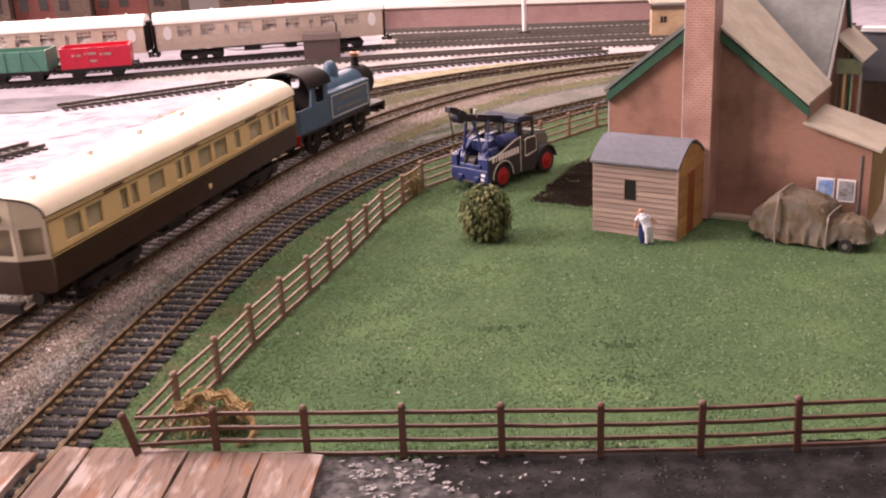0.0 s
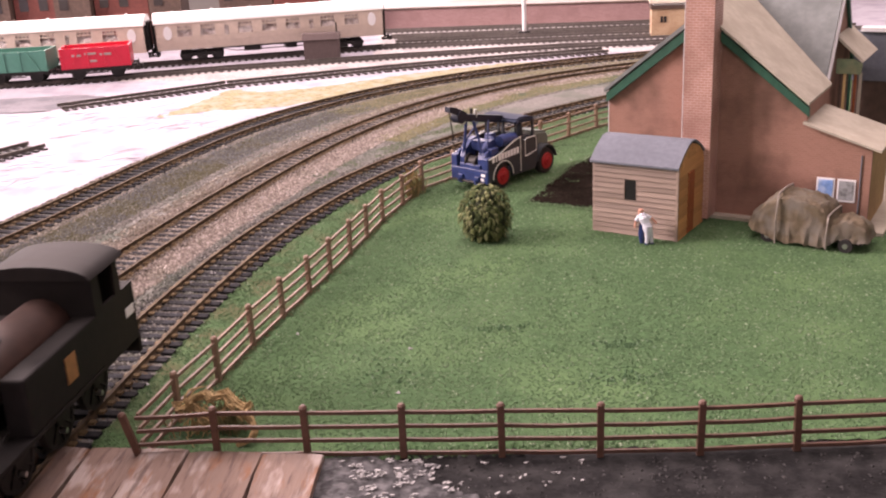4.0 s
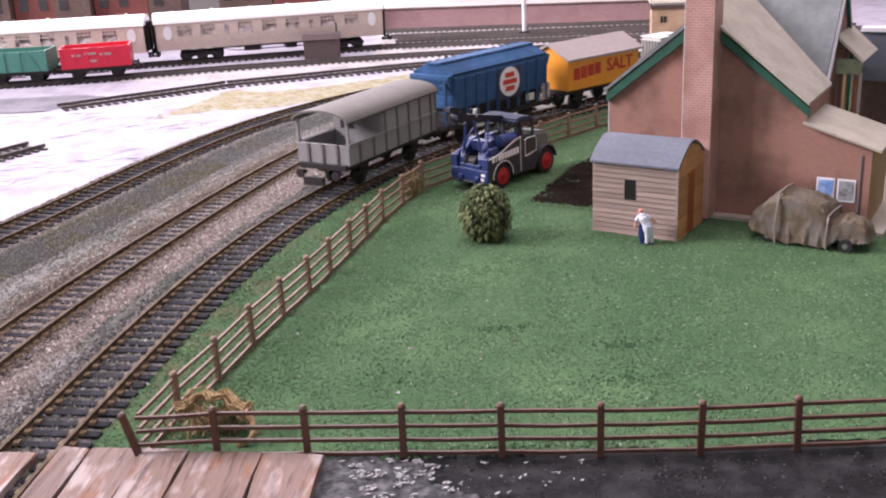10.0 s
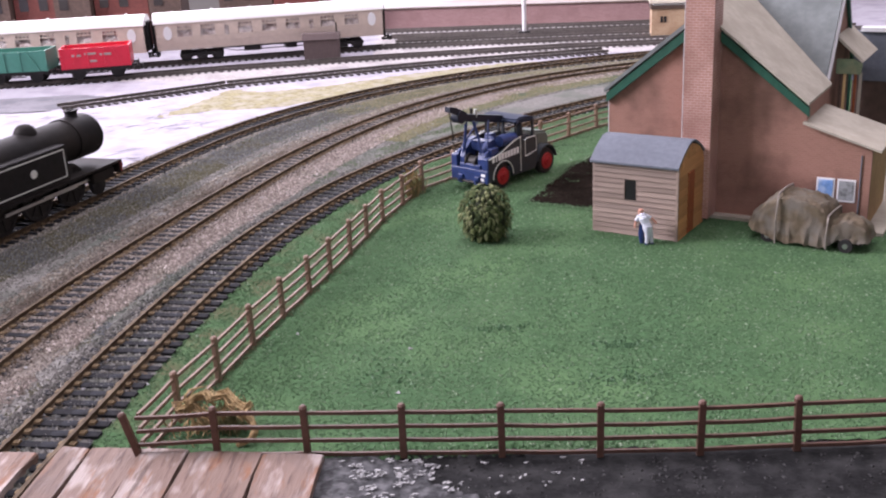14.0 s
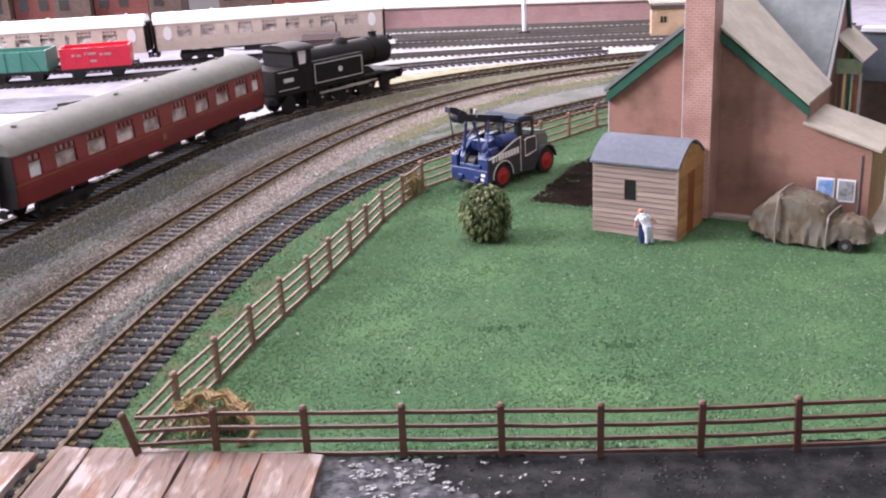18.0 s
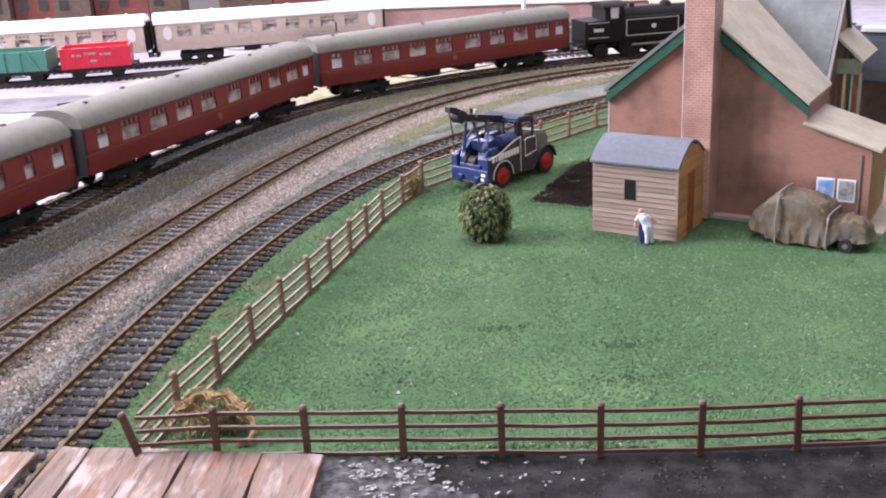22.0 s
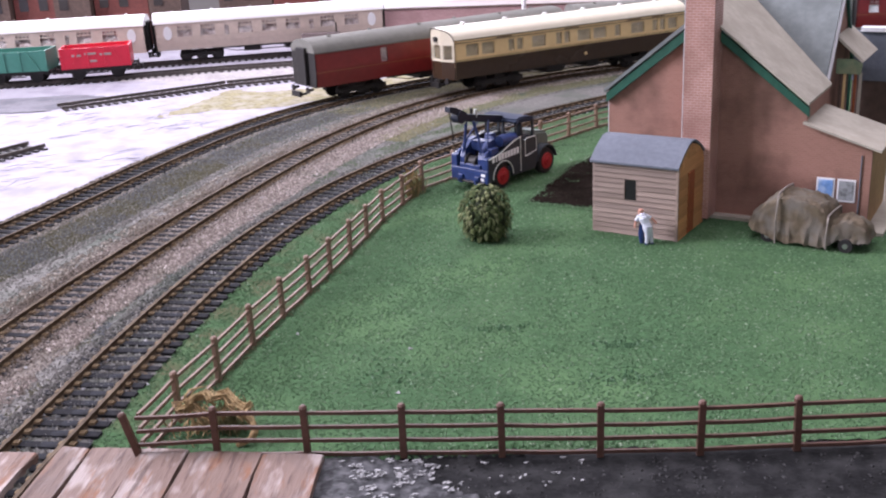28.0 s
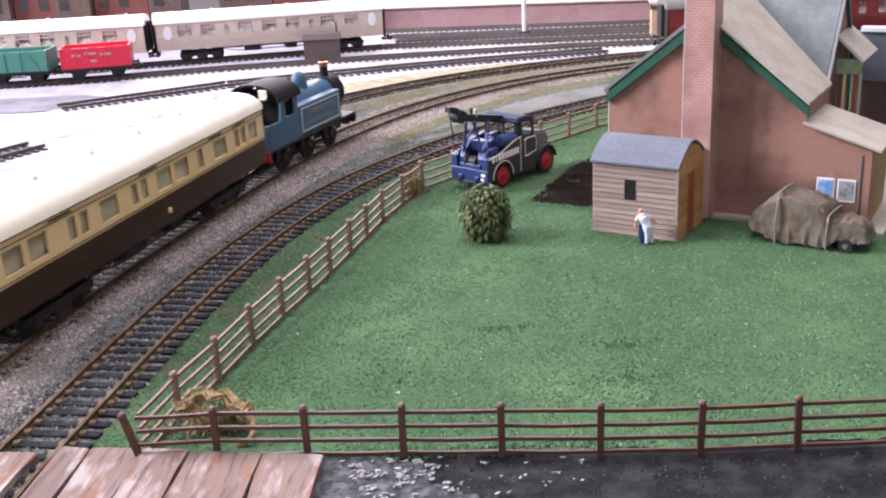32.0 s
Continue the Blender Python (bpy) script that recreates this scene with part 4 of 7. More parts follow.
for key, label, (v0, v1), (e0, e1) in (
        ("A", "near railway track with rusty rails on dark plastic sleepers", (-20, 800), (-960, 1700)),
        ("B", "middle railway track with rusty rails half buried in pinkish ballast", (-60, 880), (-940, 2900)),
        ("C", "outer railway track with rusty rails beside the white board", (-130, 850), (-2200, 1700))):
    track = thing("railway_track", label, "railway track", group="running lines", kind="structure")
    for off in (8.65, -8.65):
        bm = bmesh.new()
        rail_sweep(bm, key, off, e0, e1)
        part("rail", bm, M["rail"], track)
    for s in np.arange(v0, v1, PITCH):
        x, y, h = on_line(key, s + random.uniform(-0.25, 0.25))
        piece("sleeper", SLEEPER, track, at(x, y, random.uniform(-0.15, 0.1) - (0.3 if key == "B" else 0), math.degrees(h) + random.uniform(-0.8, 0.8)))
    far = joined_sleepers(key, ((e0, v0 - 3), (v1 + 3, e1)))
    far.parent = track
    tagged(far, kind="stuff")


def siding(pts, label, name="siding_track", sleeper_mat="yard_sleeper"):
    """A straight or bent piece of track away from the running lines."""
    track = thing(name, label, "railway track", group="sidings", kind="structure")
    bms = [bmesh.new(), bmesh.new(), bmesh.new()]
    for (x0, y0), (x1, y1) in zip(pts, pts[1:]):
        h = math.atan2(y1 - y0, x1 - x0)
        L = math.hypot(x1 - x0, y1 - y0)
        m = Matrix.Translation((x0, y0, 0)) @ Matrix.Rotation(h, 4, "Z")
        for k, off in ((0, 8.65), (1, -8.65)):
            box(bms[k], -0.4, L + 0.4, off - 0.6, off + 0.6, 1.3, 2.0, 0, m)
            box(bms[k], -0.4, L + 0.4, off - 0.3, off + 0.3, -0.1, 1.3, 0, m)
            box(bms[k], -0.4, L + 0.4, off - 0.9, off + 0.9, -0.3, 0.0, 0, m)
        for s in np.arange(1, L, PITCH):
            box(bms[2], s, s + 2.8, -15, 15, -1.5, -0.1, 0, m)
    part("rail", bms[0], M["rail_grey"], track)
    part("rail", bms[1], M["rail_grey"], track)
    tagged(part("sleepers", bms[2], M[sleeper_mat], track), kind="stuff")


siding([(-560, 994), (-290, 1016), (-50, 1063), (120, 1052), (430, 1022)], "siding under the parked passenger coaches")
siding([(-480, 934), (-374, 937), (-309, 944), (-200, 968), (-36, 992), (126, 1003), (420, 990)], "siding under the parked open wagons")
siding([(-296, 808), (-176, 880), (-44, 922), (47, 945), (160, 965)], "siding joining the outer line")
siding([(-54, 1192), (209, 1160), (430, 1135)], "siding along the brick wall")
siding([(-38, 1104), (194, 1086), (430, 1062)], "siding in the goods yard")
siding([(-54, 1140), (200, 1116), (430, 1098)], "siding in the goods yard")
siding([(-340, 560), (-266, 672)], "short length of disused dark track on the white board", sleeper_mat="frame")

cover("grey_slab", [(-420, 800), (-300, 800), (-262, 850), (-300, 872), (-420, 872)], -0.55, M["grey_top"], "grey plaster slab on the white board", "ground", 5.0, 0.14)


# ---- fences ----


def fence(rows, label, material="fence", first=0, height=15.5):
    """Posts along a polyline of (x, y), four rails between each two."""
    ob = thing("fence", label, "fence", group="field fences")
    bm = bmesh.new()
    box(bm, -0.95, 0.95, -0.85, 0.85, -1.2, height - 0.9, 0.2)
    lathe(bm, ((1.1, 0.0), (1.2, 0.5), (0.75, 1.1), (0.0, 1.25)), 8, (0, 0, height - 1.1))
    post = mesh_of("post", bm, M[material])
    tops = []
    for i, (x, y) in enumerate(rows):
        if i < first:
            continue
        x1, y1 = rows[min(i + 1, len(rows) - 1)]
        x0, y0 = rows[max(i - 1, 0)]
        turn = math.degrees(math.atan2(y1 - y0, x1 - x0))
        lean = random.uniform(-1.5, 1.5) if i or material == "fence_pale" else -13
        piece("post", post, ob, at(x, y, 0, turn) @ pose(0, 0, 0, random.uniform(-2, 2), lean, 0))
    for (x0, y0), (x1, y1) in zip(rows, rows[1:]):
        for z in (13.2, 9.0, 4.9, 0.9):
            bm = bmesh.new()
            n = 4
            sag = random.uniform(-0.35, 0.1)
            ring = []
            a = math.atan2(y1 - y0, x1 - x0)
            for k in range(n + 1):
                t = k / n
                zz = z + sag * 4 * t * (1 - t)
                x, y = x0 + (x1 - x0) * t, y0 + (y1 - y0) * t
                ring.append([bm.verts.new((x - u * math.sin(a), y + u * math.cos(a), zz + v)) for u, v in ((-0.4, -0.5), (0.4, -0.5), (0.4, 0.5), (-0.4, 0.5))])
            for p, q in zip(ring, ring[1:]):
                for i in range(4):
                    bm.faces.new((p[i], p[(i + 1) % 4], q[(i + 1) % 4], q[i]))
            bm.faces.new(ring[0][::-1])
            bm.faces.new(ring[-1])
            part("rail", bm, M[material], ob)
    return ob


fence([(-86.4, 252), (-65.2, 252.3), (-39.9, 250), (-13.5, 247.9), (13.3, 245.7), (39.5, 243.2), (66.0, 241.7), (91.9, 241.5), (118, 241), (144, 240.5), (170, 240)],
      "brown plastic post and rail fence beside the black road")
fence([(-86.1, 253.6), (-81.2, 276), (-74.0, 300), (-67.2, 327), (-60.0, 351.7), (-52.7, 374.8), (-46.5, 396), (-40.0, 419.4), (-34.0, 441.3), (-27.8, 465.3), (-18.8, 490.4), (-9.2, 514.6)],
      "faded brown plastic post and rail fence beside the near track", "fence_pale", 1)
fence([(-9, 516.5), (8, 536), (25, 556), (43, 577), (61, 599), (80.5, 619), (101, 640), (121, 657), (141, 674), (162, 690), (184, 705)],
      "faded brown plastic fence curving away behind the lorry", "fence_pale")


M["dead_turf"] = island_mat("brown_turf", [(0.075, 0.050, 0.028), (0.12, 0.085, 0.05), (0.16, 0.12, 0.075), (0.06, 0.075, 0.035), (0.10, 0.095, 0.05)], 0.95)
LEFT = [(-85, 252), (-74.7, 300), (-61, 351.7), (-47.5, 396), (-35, 441.3), (-19.8, 490.4), (-9, 516.5), (25, 556), (61, 599), (101, 640), (141, 674)]
pts = [(x0 + (x1 - x0) * t + random.gauss(0.6, 1.3), y0 + (y1 - y0) * t + random.gauss(0, 1.0), 0.08) for (x0, y0), (x1, y1) in zip(LEFT, LEFT[1:]) for t in np.random.uniform(0, 1, 330)]
scatter("dead_turf", np.array(pts), (0.3, 0.7), M["dead_turf"], "brown worn turf along the foot of the fence", "grass", 0.4)
pale = np.r_[in_strip("B", 70, -40, 500, -40, 18, 0.1), in_strip("A", 40, -20, 420, -8, 8, 0.1), in_poly(26, FIELD, 0.35)]
scatter("plaster_crumbs", pale, (0.5, 1.1), M["scuff"], "white plaster crumbs on tracks and turf", "crumb", 0.5)


M["grit"] = island_mat("road_grit", [(0.012, 0.012, 0.012), (0.035, 0.035, 0.035), (0.07, 0.07, 0.07), (0.02, 0.02, 0.02)], 0.9)
scatter("road_grit", in_poly(1700, [(-30, 244), (-30, 200), (200, 200), (200, 238), (90, 239), (10, 243)], -0.5), (0.25, 0.8), M["grit"], "grey grit on the black road", "grit", 0.45)


# ---- planks of the crossing ----
crossing = thing("level_crossing", "crossing deck of pale rough wooden planks", "crossing")
# (left, right) at the back edge, slant of the sides over 25 mm, back edge y
for a, b, slant, back in ((-205, -178, 5, 263), (-178, -150, 5, 262), (-150, -133, 4, 261), (-133, -116.3, 3, 258), (-110.9, -101.7, 2.2, 259.2), (-101.7, -86.5, 1.5, 257.6), (-86.5, -73.0, 1.5, 254.6),
                          (-73.0, -52.0, 1.6, 252.0), (-52.0, -35.1, 1.5, 248.8)):
    k = slant * (back - 185) / 25
    bm = bmesh.new()
    n = 6
    ts = [i / n for i in range(n + 1)]
    jit = [random.uniform(-0.35, 0.35) for _ in range(2 * n + 2)]
    rim = [(a + (b - a) * t, back - 2.2 * t + random.uniform(-0.5, 0.5)) for t in ts]
    rim += [(b - 0.3 - k * t + jit[i], back - 2.2 - (back - 187) * t) for i, t in enumerate(ts[1:])]
    rim += [(a + 0.3 - k * (1 - t) + jit[n + i], 185 + (back - 185) * t) for i, t in enumerate(ts[:-1])]
    prism(bm, rim, -1.2, 2.2 + random.uniform(-0.3, 0.5), "z")
    bmesh.ops.bevel(bm, geom=[e for e in bm.edges if abs(e.verts[0].co.z - e.verts[1].co.z) < 0.01], offset=0.35, segments=2, affect="EDGES")
    part("plank", bm, M["plank"], crossing)

# ---- scuffed road end ----
cover("plaster_patch", [(-39, 251), (-39, 190), (10, 190), (8, 226), (-6, 236), (-2, 243), (-18, 249)], 0.15, M["road_worn"], "worn grey plaster at the end of the road", "ground", 2.0, 0.5)
V, F = [], []
pts = in_poly(3600, [(-31, 246), (-33, 222), (0, 222), (40, 232), (70, 240), (10, 244)], 0.1)
for x, y, z in pts:
    near = math.exp(-(((x + 19) / 11) ** 2) - ((y - 237) / 8) ** 2) + 0.12 * math.exp(-max(0, x) / 25)
    if random.random() > near or noise.noise((x / 4, y / 4, 6)) < 0.05:
        continue
    a, L, w = random.uniform(-0.3, 1.0), random.uniform(0.3, 1.1), random.uniform(0.15, 0.45)
    n = 7
    o = len(V)
    z0 = 0.8 if x < 5 else 0.25
    for k in range(n):
        t = 2 * math.pi * k / n
        r = random.uniform(0.5, 1.3)
        u, v = L * r * math.cos(t), w * r * math.sin(t)
        V.append((x + u * math.cos(a) - v * math.sin(a), y + u * math.sin(a) + v * math.cos(a), z0))
    V.append((x, y, z0 - 0.7))
    F.append([o + k for k in range(n)])
    F += [[o + (k + 1) % n, o + k, o + n] for k in range(n)]
raw("paint_flecks", V, F, M["scuff"], "stuff", "white flecks of plaster on the black road", "fleck")


# ---- the station house ----
house = thing("station_house", "red brick card station house with beige and grey roofs", "house", at(130.5, 444.9, 0, -31.49))
u0, u1, z0 = -58.3, 31.0, 1.5
bm = bmesh.new()
prism(bm, [(u0, z0), (58.5, z0), (58.5, 35.2), (31.5, 44.2), (31.0, 52), (-15.5, 88.5), (u0, 54)], 0, 2.2, "y")
part("front_wall", bm, M["brick"], house, "red brick paper gable wall")
bm = bmesh.new()
box(bm, u0, u0 + 2.2, 2.2, 150, z0, 54)
part("side_wall", bm, M["brick"], house)
bm = bmesh.new()
box(bm, 56.3, 58.5, 2.2, 44, z0, 35.2)
part("side_wall", bm, M["tan_end"], house, "tan and orange brown end wall")
bm = bmesh.new()
box(bm, 28.8, 31, 2.2, 46, 33, 52)
part("side_wall", bm, M["brick"], house)
bm = bmesh.new()
prism(bm, [(46, z0), (46, 53), (79, 96.5), (112, 53), (112, z0)], 26.6, 28.8, "x")
part("end_wall", bm, M["brick"], house)
bm = bmesh.new()
box(bm, u0 - 5, 66, -5, 140, -1.2, z0)
part("base_plate", bm, M["card"], house, "beige card base")
# wing roof: two slopes, the verges a little proud of the gable
bm = bmesh.new()
ring = [[bm.verts.new((u, v, z + d)) for u, v, z in ((-15.5, -4, 91.8), (32.5, -4, 53.2), (32.5, 43.5, 53.2), (-15.5, 73.5, 91.8))] for d in (0.4, 1.5)]
bm.faces.new(ring[0][::-1])
bm.faces.new(ring[1])
for i in range(4):
    bm.faces.new((ring[0][i], ring[0][(i + 1) % 4], ring[1][(i + 1) % 4], ring[1][i]))
part("roof_slope", bm, M["card"], house, "plain beige card roof slope")
bm = bmesh.new()
prism(bm, [(-15.5, 89.5), (-59.6, 54.2), (-59.6, 55.8), (-15.5, 91.8)], -3, 58, "y")
part("roof_slope", bm, M["slate"], house)
bm = bmesh.new()
prism(bm, [(-15.5, 90.6), (32.4, 52.2), (32.4, 48.4), (-15.5, 86.4)], -2.6, -0.2, "y")
part("bargeboard", bm, M["green"], house, "dark green bargeboard")
bm = bmesh.new()
prism(bm, [(-15.5, 89.0), (-58.6, 54.0), (-58.6, 49.6), (-15.5, 83.9)], -2.4, -0.2, "y")
part("bargeboard", bm, M["green"], house, "dark green bargeboard")
# main range: ridge along the front
bm = bmesh.new()
prism(bm, [(44.5, 52.4), (79, 97.8), (79, 99.6), (44.5, 54.2)], -14, 29.2, "x")
part("roof_slope", bm, M["slate"], house, "grey slate paper roof slope")
bm = bmesh.new()
prism(bm, [(113.5, 52.4), (79, 97.8), (79, 99.6), (113.5, 54.2)], -14, 29.2, "x")
part("roof_slope", bm, M["slate"], house)
bm = bmesh.new()
prism(bm, [(45.5, 51.6), (79, 97.4), (79, 93.5), (48.6, 51.2)], 29.0, 30.2, "x")
part("bargeboard", bm, M["white"], house, "white peeling bargeboard")
bm = bmesh.new()
prism(bm, [(112.5, 51.6), (79, 97.4), (79, 93.0), (109.4, 51.2)], 29.0, 30.4, "x")
part("bargeboard", bm, M["green"], house, "dark green bargeboard")
bm = bmesh.new()
prism(bm, [(56, 62.0), (77, 90.5), (77, 86.5), (58.5, 61.5)], 28.9, 29.7, "x")
part("gable_strip", bm, M["shelf_brown"], house, "dark brown strip on the gable under the verge")
# lean-to
bm = bmesh.new()
prism(bm, [(30.5, 45.3), (62.5, 35.3), (62.5, 36.2), (30.5, 46.3)], -3.5, 40, "y")
part("lean_to_roof", bm, M["card"], house, "beige card lean-to roof")
bm = bmesh.new()
cyl(bm, (54.6, -0.3, 2), (54.6, -0.3, 33), 0.3, n=8)
part("drainpipe", bm, M["felt"], house)
# chimney stack up the gable
bm = bmesh.new()
box(bm, -19.2, -6.2, -12, 0, z0, 120, 0.3)
part("chimney", bm, M["brick_stack"], house, "tall red brick chimney stack with pale courses")
bm = bmesh.new()
box(bm, -19.3, -19.05, -12.1, -11.6, z0 + 1, 120)
part("card_edge", bm, M["white"], house, "bare white card edge")
bm = bmesh.new()
box(bm, u0 - 0.12, u0 + 0.15, -0.12, 0.3, z0, 52)
part("card_edge", bm, M["white"], house, "bare white card edge")
for a, b, z1, z2, k, lab in ((37.1, 44.6, 13.5, 22.2, "poster_blue", "pale blue poster"), (45.6, 53.0, 12.3, 22.2, "poster_grey", "grey and white picture poster")):
    bm = bmesh.new()
    box(bm, a, b, -0.5, 0, z1, z2)
    p = part("poster", bm, M["white"], house, lab)
    bm = bmesh.new()
    box(bm, a + 0.7, b - 0.7, -0.75, -0.5, z1 + 0.8, z2 - 0.7)
    part("print", bm, M[k], p)
# platform side canopy against the gable end
bm = bmesh.new()
prism(bm, [(29.4, 72.0), (41.5, 61.0), (42.3, 62.0), (29.4, 73.6)], 64, 102, "y")
part("canopy_roof", bm, M["card"], house, "beige card canopy roof")
bm = bmesh.new()
prism(bm, [(30, 55.5), (41, 55.5), (41.6, 60.4), (38, 62.5), (30, 62.5)], 64.6, 65.6, "y")
part("canopy_fascia", bm, M["faded_green"], house, "faded grey green canopy fascia")
for u, k, lab in ((31.2, "shelf_brown", "dark brown canopy post"), (33.2, "cream", "cream canopy post"), (35.4, "green", "green canopy post"), (38.0, "orange_door", "orange brown canopy post"), (40.2, "card", "cream canopy post")):
    bm = bmesh.new()
    box(bm, u, u + 1.2, 66, 67.2, z0, 56)
    part("canopy_post", bm, M[k], house, lab)
bm = bmesh.new()
box(bm, 29, 96, 116, 118, z0, 44)
part("back_wall", bm, M["shelf_brown"], house, "dark brown platform side wall")
bm = bmesh.new()
box(bm, 29, 96, 114, 118.5, 44, 69)
part("back_fascia", bm, M["felt"], house, "plain grey platform canopy front")
bm = bmesh.new()
box(bm, 32, 100, 112, 120, 69, 71)
part("back_roof", bm, M["white"], house, "white edge of the platform canopy")


# ---- garden shed ----
shed = thing("shed", "small wooden plank shed with grey felt roof", "shed", at(67.0, 435.0, 0, -33.5))
W, D, H, R = 38.7, 31.5, 31.8, 39.8
bm = bmesh.new()
prism(bm, [(0.8, 0.2), (D - 0.8, 0.2), (D - 0.8, H), (D - 9, H + 5.5), (D / 2, R - 0.6), (9, H + 5.5), (0.8, H)], 0.8, W - 0.8, "x")
part("body", bm, M["shedwood"], shed)
n = 14
bh = H / n
for i in range(n):
    z = i * bh
    spans = [(0, W)]
    if 15.5 < z + bh / 2 < 25.5:
        spans = [(0, 14.6), (20.6, W)]
    for a, b in spans:
        bm = bmesh.new()
        prism(bm, [(0.75, z + 0.15), (-0.15, z + 0.2), (0.3, z + bh), (0.75, z + bh)], a, b, "x")
        part("board", bm, M["shedwood"], shed)
bm = bmesh.new()
prism(bm, [(0.9, 0), (D - 0.2, 0), (D - 0.2, H), (D - 5, H + 4), (D - 9, H + 6), (D / 2, R - 0.3), (9, H + 6), (5, H + 4), (0.9, H)], W - 0.8, W + 0.1, "x")
part("end_wall", bm, M["shedend"], shed, "orange stained end wall")
for i in range(13):
    z = i * R / 13
    w = D / 2 if z + 3 < H else max(1, (R - 0.8 - z - 3) * (D / 2) / (R - H))
    for a, b in ((max(0.4, D / 2 - w), 11.5), (18.5, min(D - 0.2, D / 2 + w))) if z < 27.5 else ((max(0.4, D / 2 - w), min(D - 0.2, D / 2 + w)),):
        if b > a:
            bm = bmesh.new()
            prism(bm, [(W + 0.05, z + 0.1), (W + 0.6, z + 0.15), (W + 0.25, z + R / 13), (W + 0.05, z + R / 13)], a, b, "y")
            part("board", bm, M["shedend"], shed)
bm = bmesh.new()
box(bm, W + 0.1, W + 0.9, 11.6, 18.4, 0.5, 27.4, 0.15)
part("door", bm, M["orange_door"], shed, "reddish orange plank door")
bm = bmesh.new()
for a, b, c, d in ((14.6, 20.6, 15.5, 15.9), (14.6, 20.6, 25.0, 25.4), (14.6, 15.0, 15.9, 25.0), (20.2, 20.6, 15.9, 25.0)):
    box(bm, a, b, 0.0, 0.7, c, d)
win = part("window_frame", bm, M["shedwood"], shed, "thin wooden window frame")
# black plate stands for the dark inside the window
bm = bmesh.new()
box(bm, 15.0, 20.2, 0.3, 0.7, 15.9, 25.0)
part("pane", bm, M["black"], win, "black plate for the dark window opening")
ARC = [(-1.2, H - 0.3), (1.5, H + 1.7), (5.0, H + 4.2), (9.0, H + 6.3), (12.5, R - 0.1), (D / 2, R + 0.25)]
for sgn, lab in ((1, "grey felt roof slope"), (-1, "grey felt roof slope")):
    lo = [(y if sgn > 0 else D - y, z) for y, z in ARC]
    bm = bmesh.new()
    prism(bm, lo + [(y, z + 0.9) for y, z in lo[::-1]], -0.8, W + 0.7, "x")
    part("roof_slope", bm, M["felt"], shed, lab)
bm = bmesh.new()
box(bm, W - 0.6, W + 0.5, -0.4, 0.7, 0, H)
part("corner_post", bm, M["shedwood"], shed)


# ---- rolling stock: x runs along the line, z up from the rail ----
def wheelset(parent, x, r=6.0, spokes=0, name="wheel", material="frame"):
    for y in (-8.0, 8.0):
        bm = bmesh.new()
        cyl(bm, (0, -1.2, 0), (0, 1.2, 0), r, n=18)
        cyl(bm, (0, -1.5, 0), (0, 1.5, 0), r * 0.3, n=10)
        w = part(name, bm, M[material], parent, m=at(x, y, r))


def bogie(parent, x, wb=30.0):
    bm = bmesh.new()
    for y in (-11.5, 11.5):
        box(bm, x - wb / 2 - 6, x + wb / 2 + 6, y - 1.2, y + 1.2, 5, 8.5, 0.3)
        for k in (-1, 1):
            box(bm, x + k * wb / 2 - 3, x + k * wb / 2 + 3, y - 1.6, y + 1.6, 3.5, 7.5, 0.3)
        box(bm, x - 5, x + 5, y - 1.5, y + 1.5, 3, 6, 0.3)
    box(bm, x - 4, x + 4, -11, 11, 6, 11)
    fr = part("bogie", bm, M["frame"], parent)
    for k in (-1, 1):
        for y in (-8.0, 8.0):
            bm = bmesh.new()
            cyl(bm, (x + k * wb / 2, y - 1.2, 6), (x + k * wb / 2, y + 1.2, 6), 6, n=16)
            part("wheel", bm, M["frame"], fr)
    return fr


def buffers(parent, x, face, y=11.0, z=14.0):
    for s in (-1, 1):
        bm = bmesh.new()
        cyl(bm, (x, s * y, z), (x + face * 4, s * y, z), 1.1, n=10)
        cyl(bm, (x + face * 4, s * y, z), (x + face * 5, s * y, z), 2.4, n=12)
        part("buffer", bm, M["frame"], parent)
    bm = bmesh.new()
    box(bm, min(x, x + face * 8), max(x, x + face * 8), -1, 1, 6, 7.5)
    box(bm, x + face * 8 - 1, x + face * 8 + 1, -6, 6, 6, 10)
    part("coupling", bm, M["frame"], parent)


def side_profile(width, z0, z1, tumble=1.2):
    """Half-outline of a coach side, bottom to eave: (y, z)."""
    return [(width - tumble, z0), (width - 0.3, z0 + (z1 - z0) * 0.3), (width, z0 + (z1 - z0) * 0.5), (width - 0.4, z1)]


def roof_profile(width, z1, top, n=12, thick=0.9):
    out = [(width * math.cos(math.pi * i / n), z1 + (top - z1) * math.sin(math.pi * i / n) ** 0.85) for i in range(n + 1)]
    return out


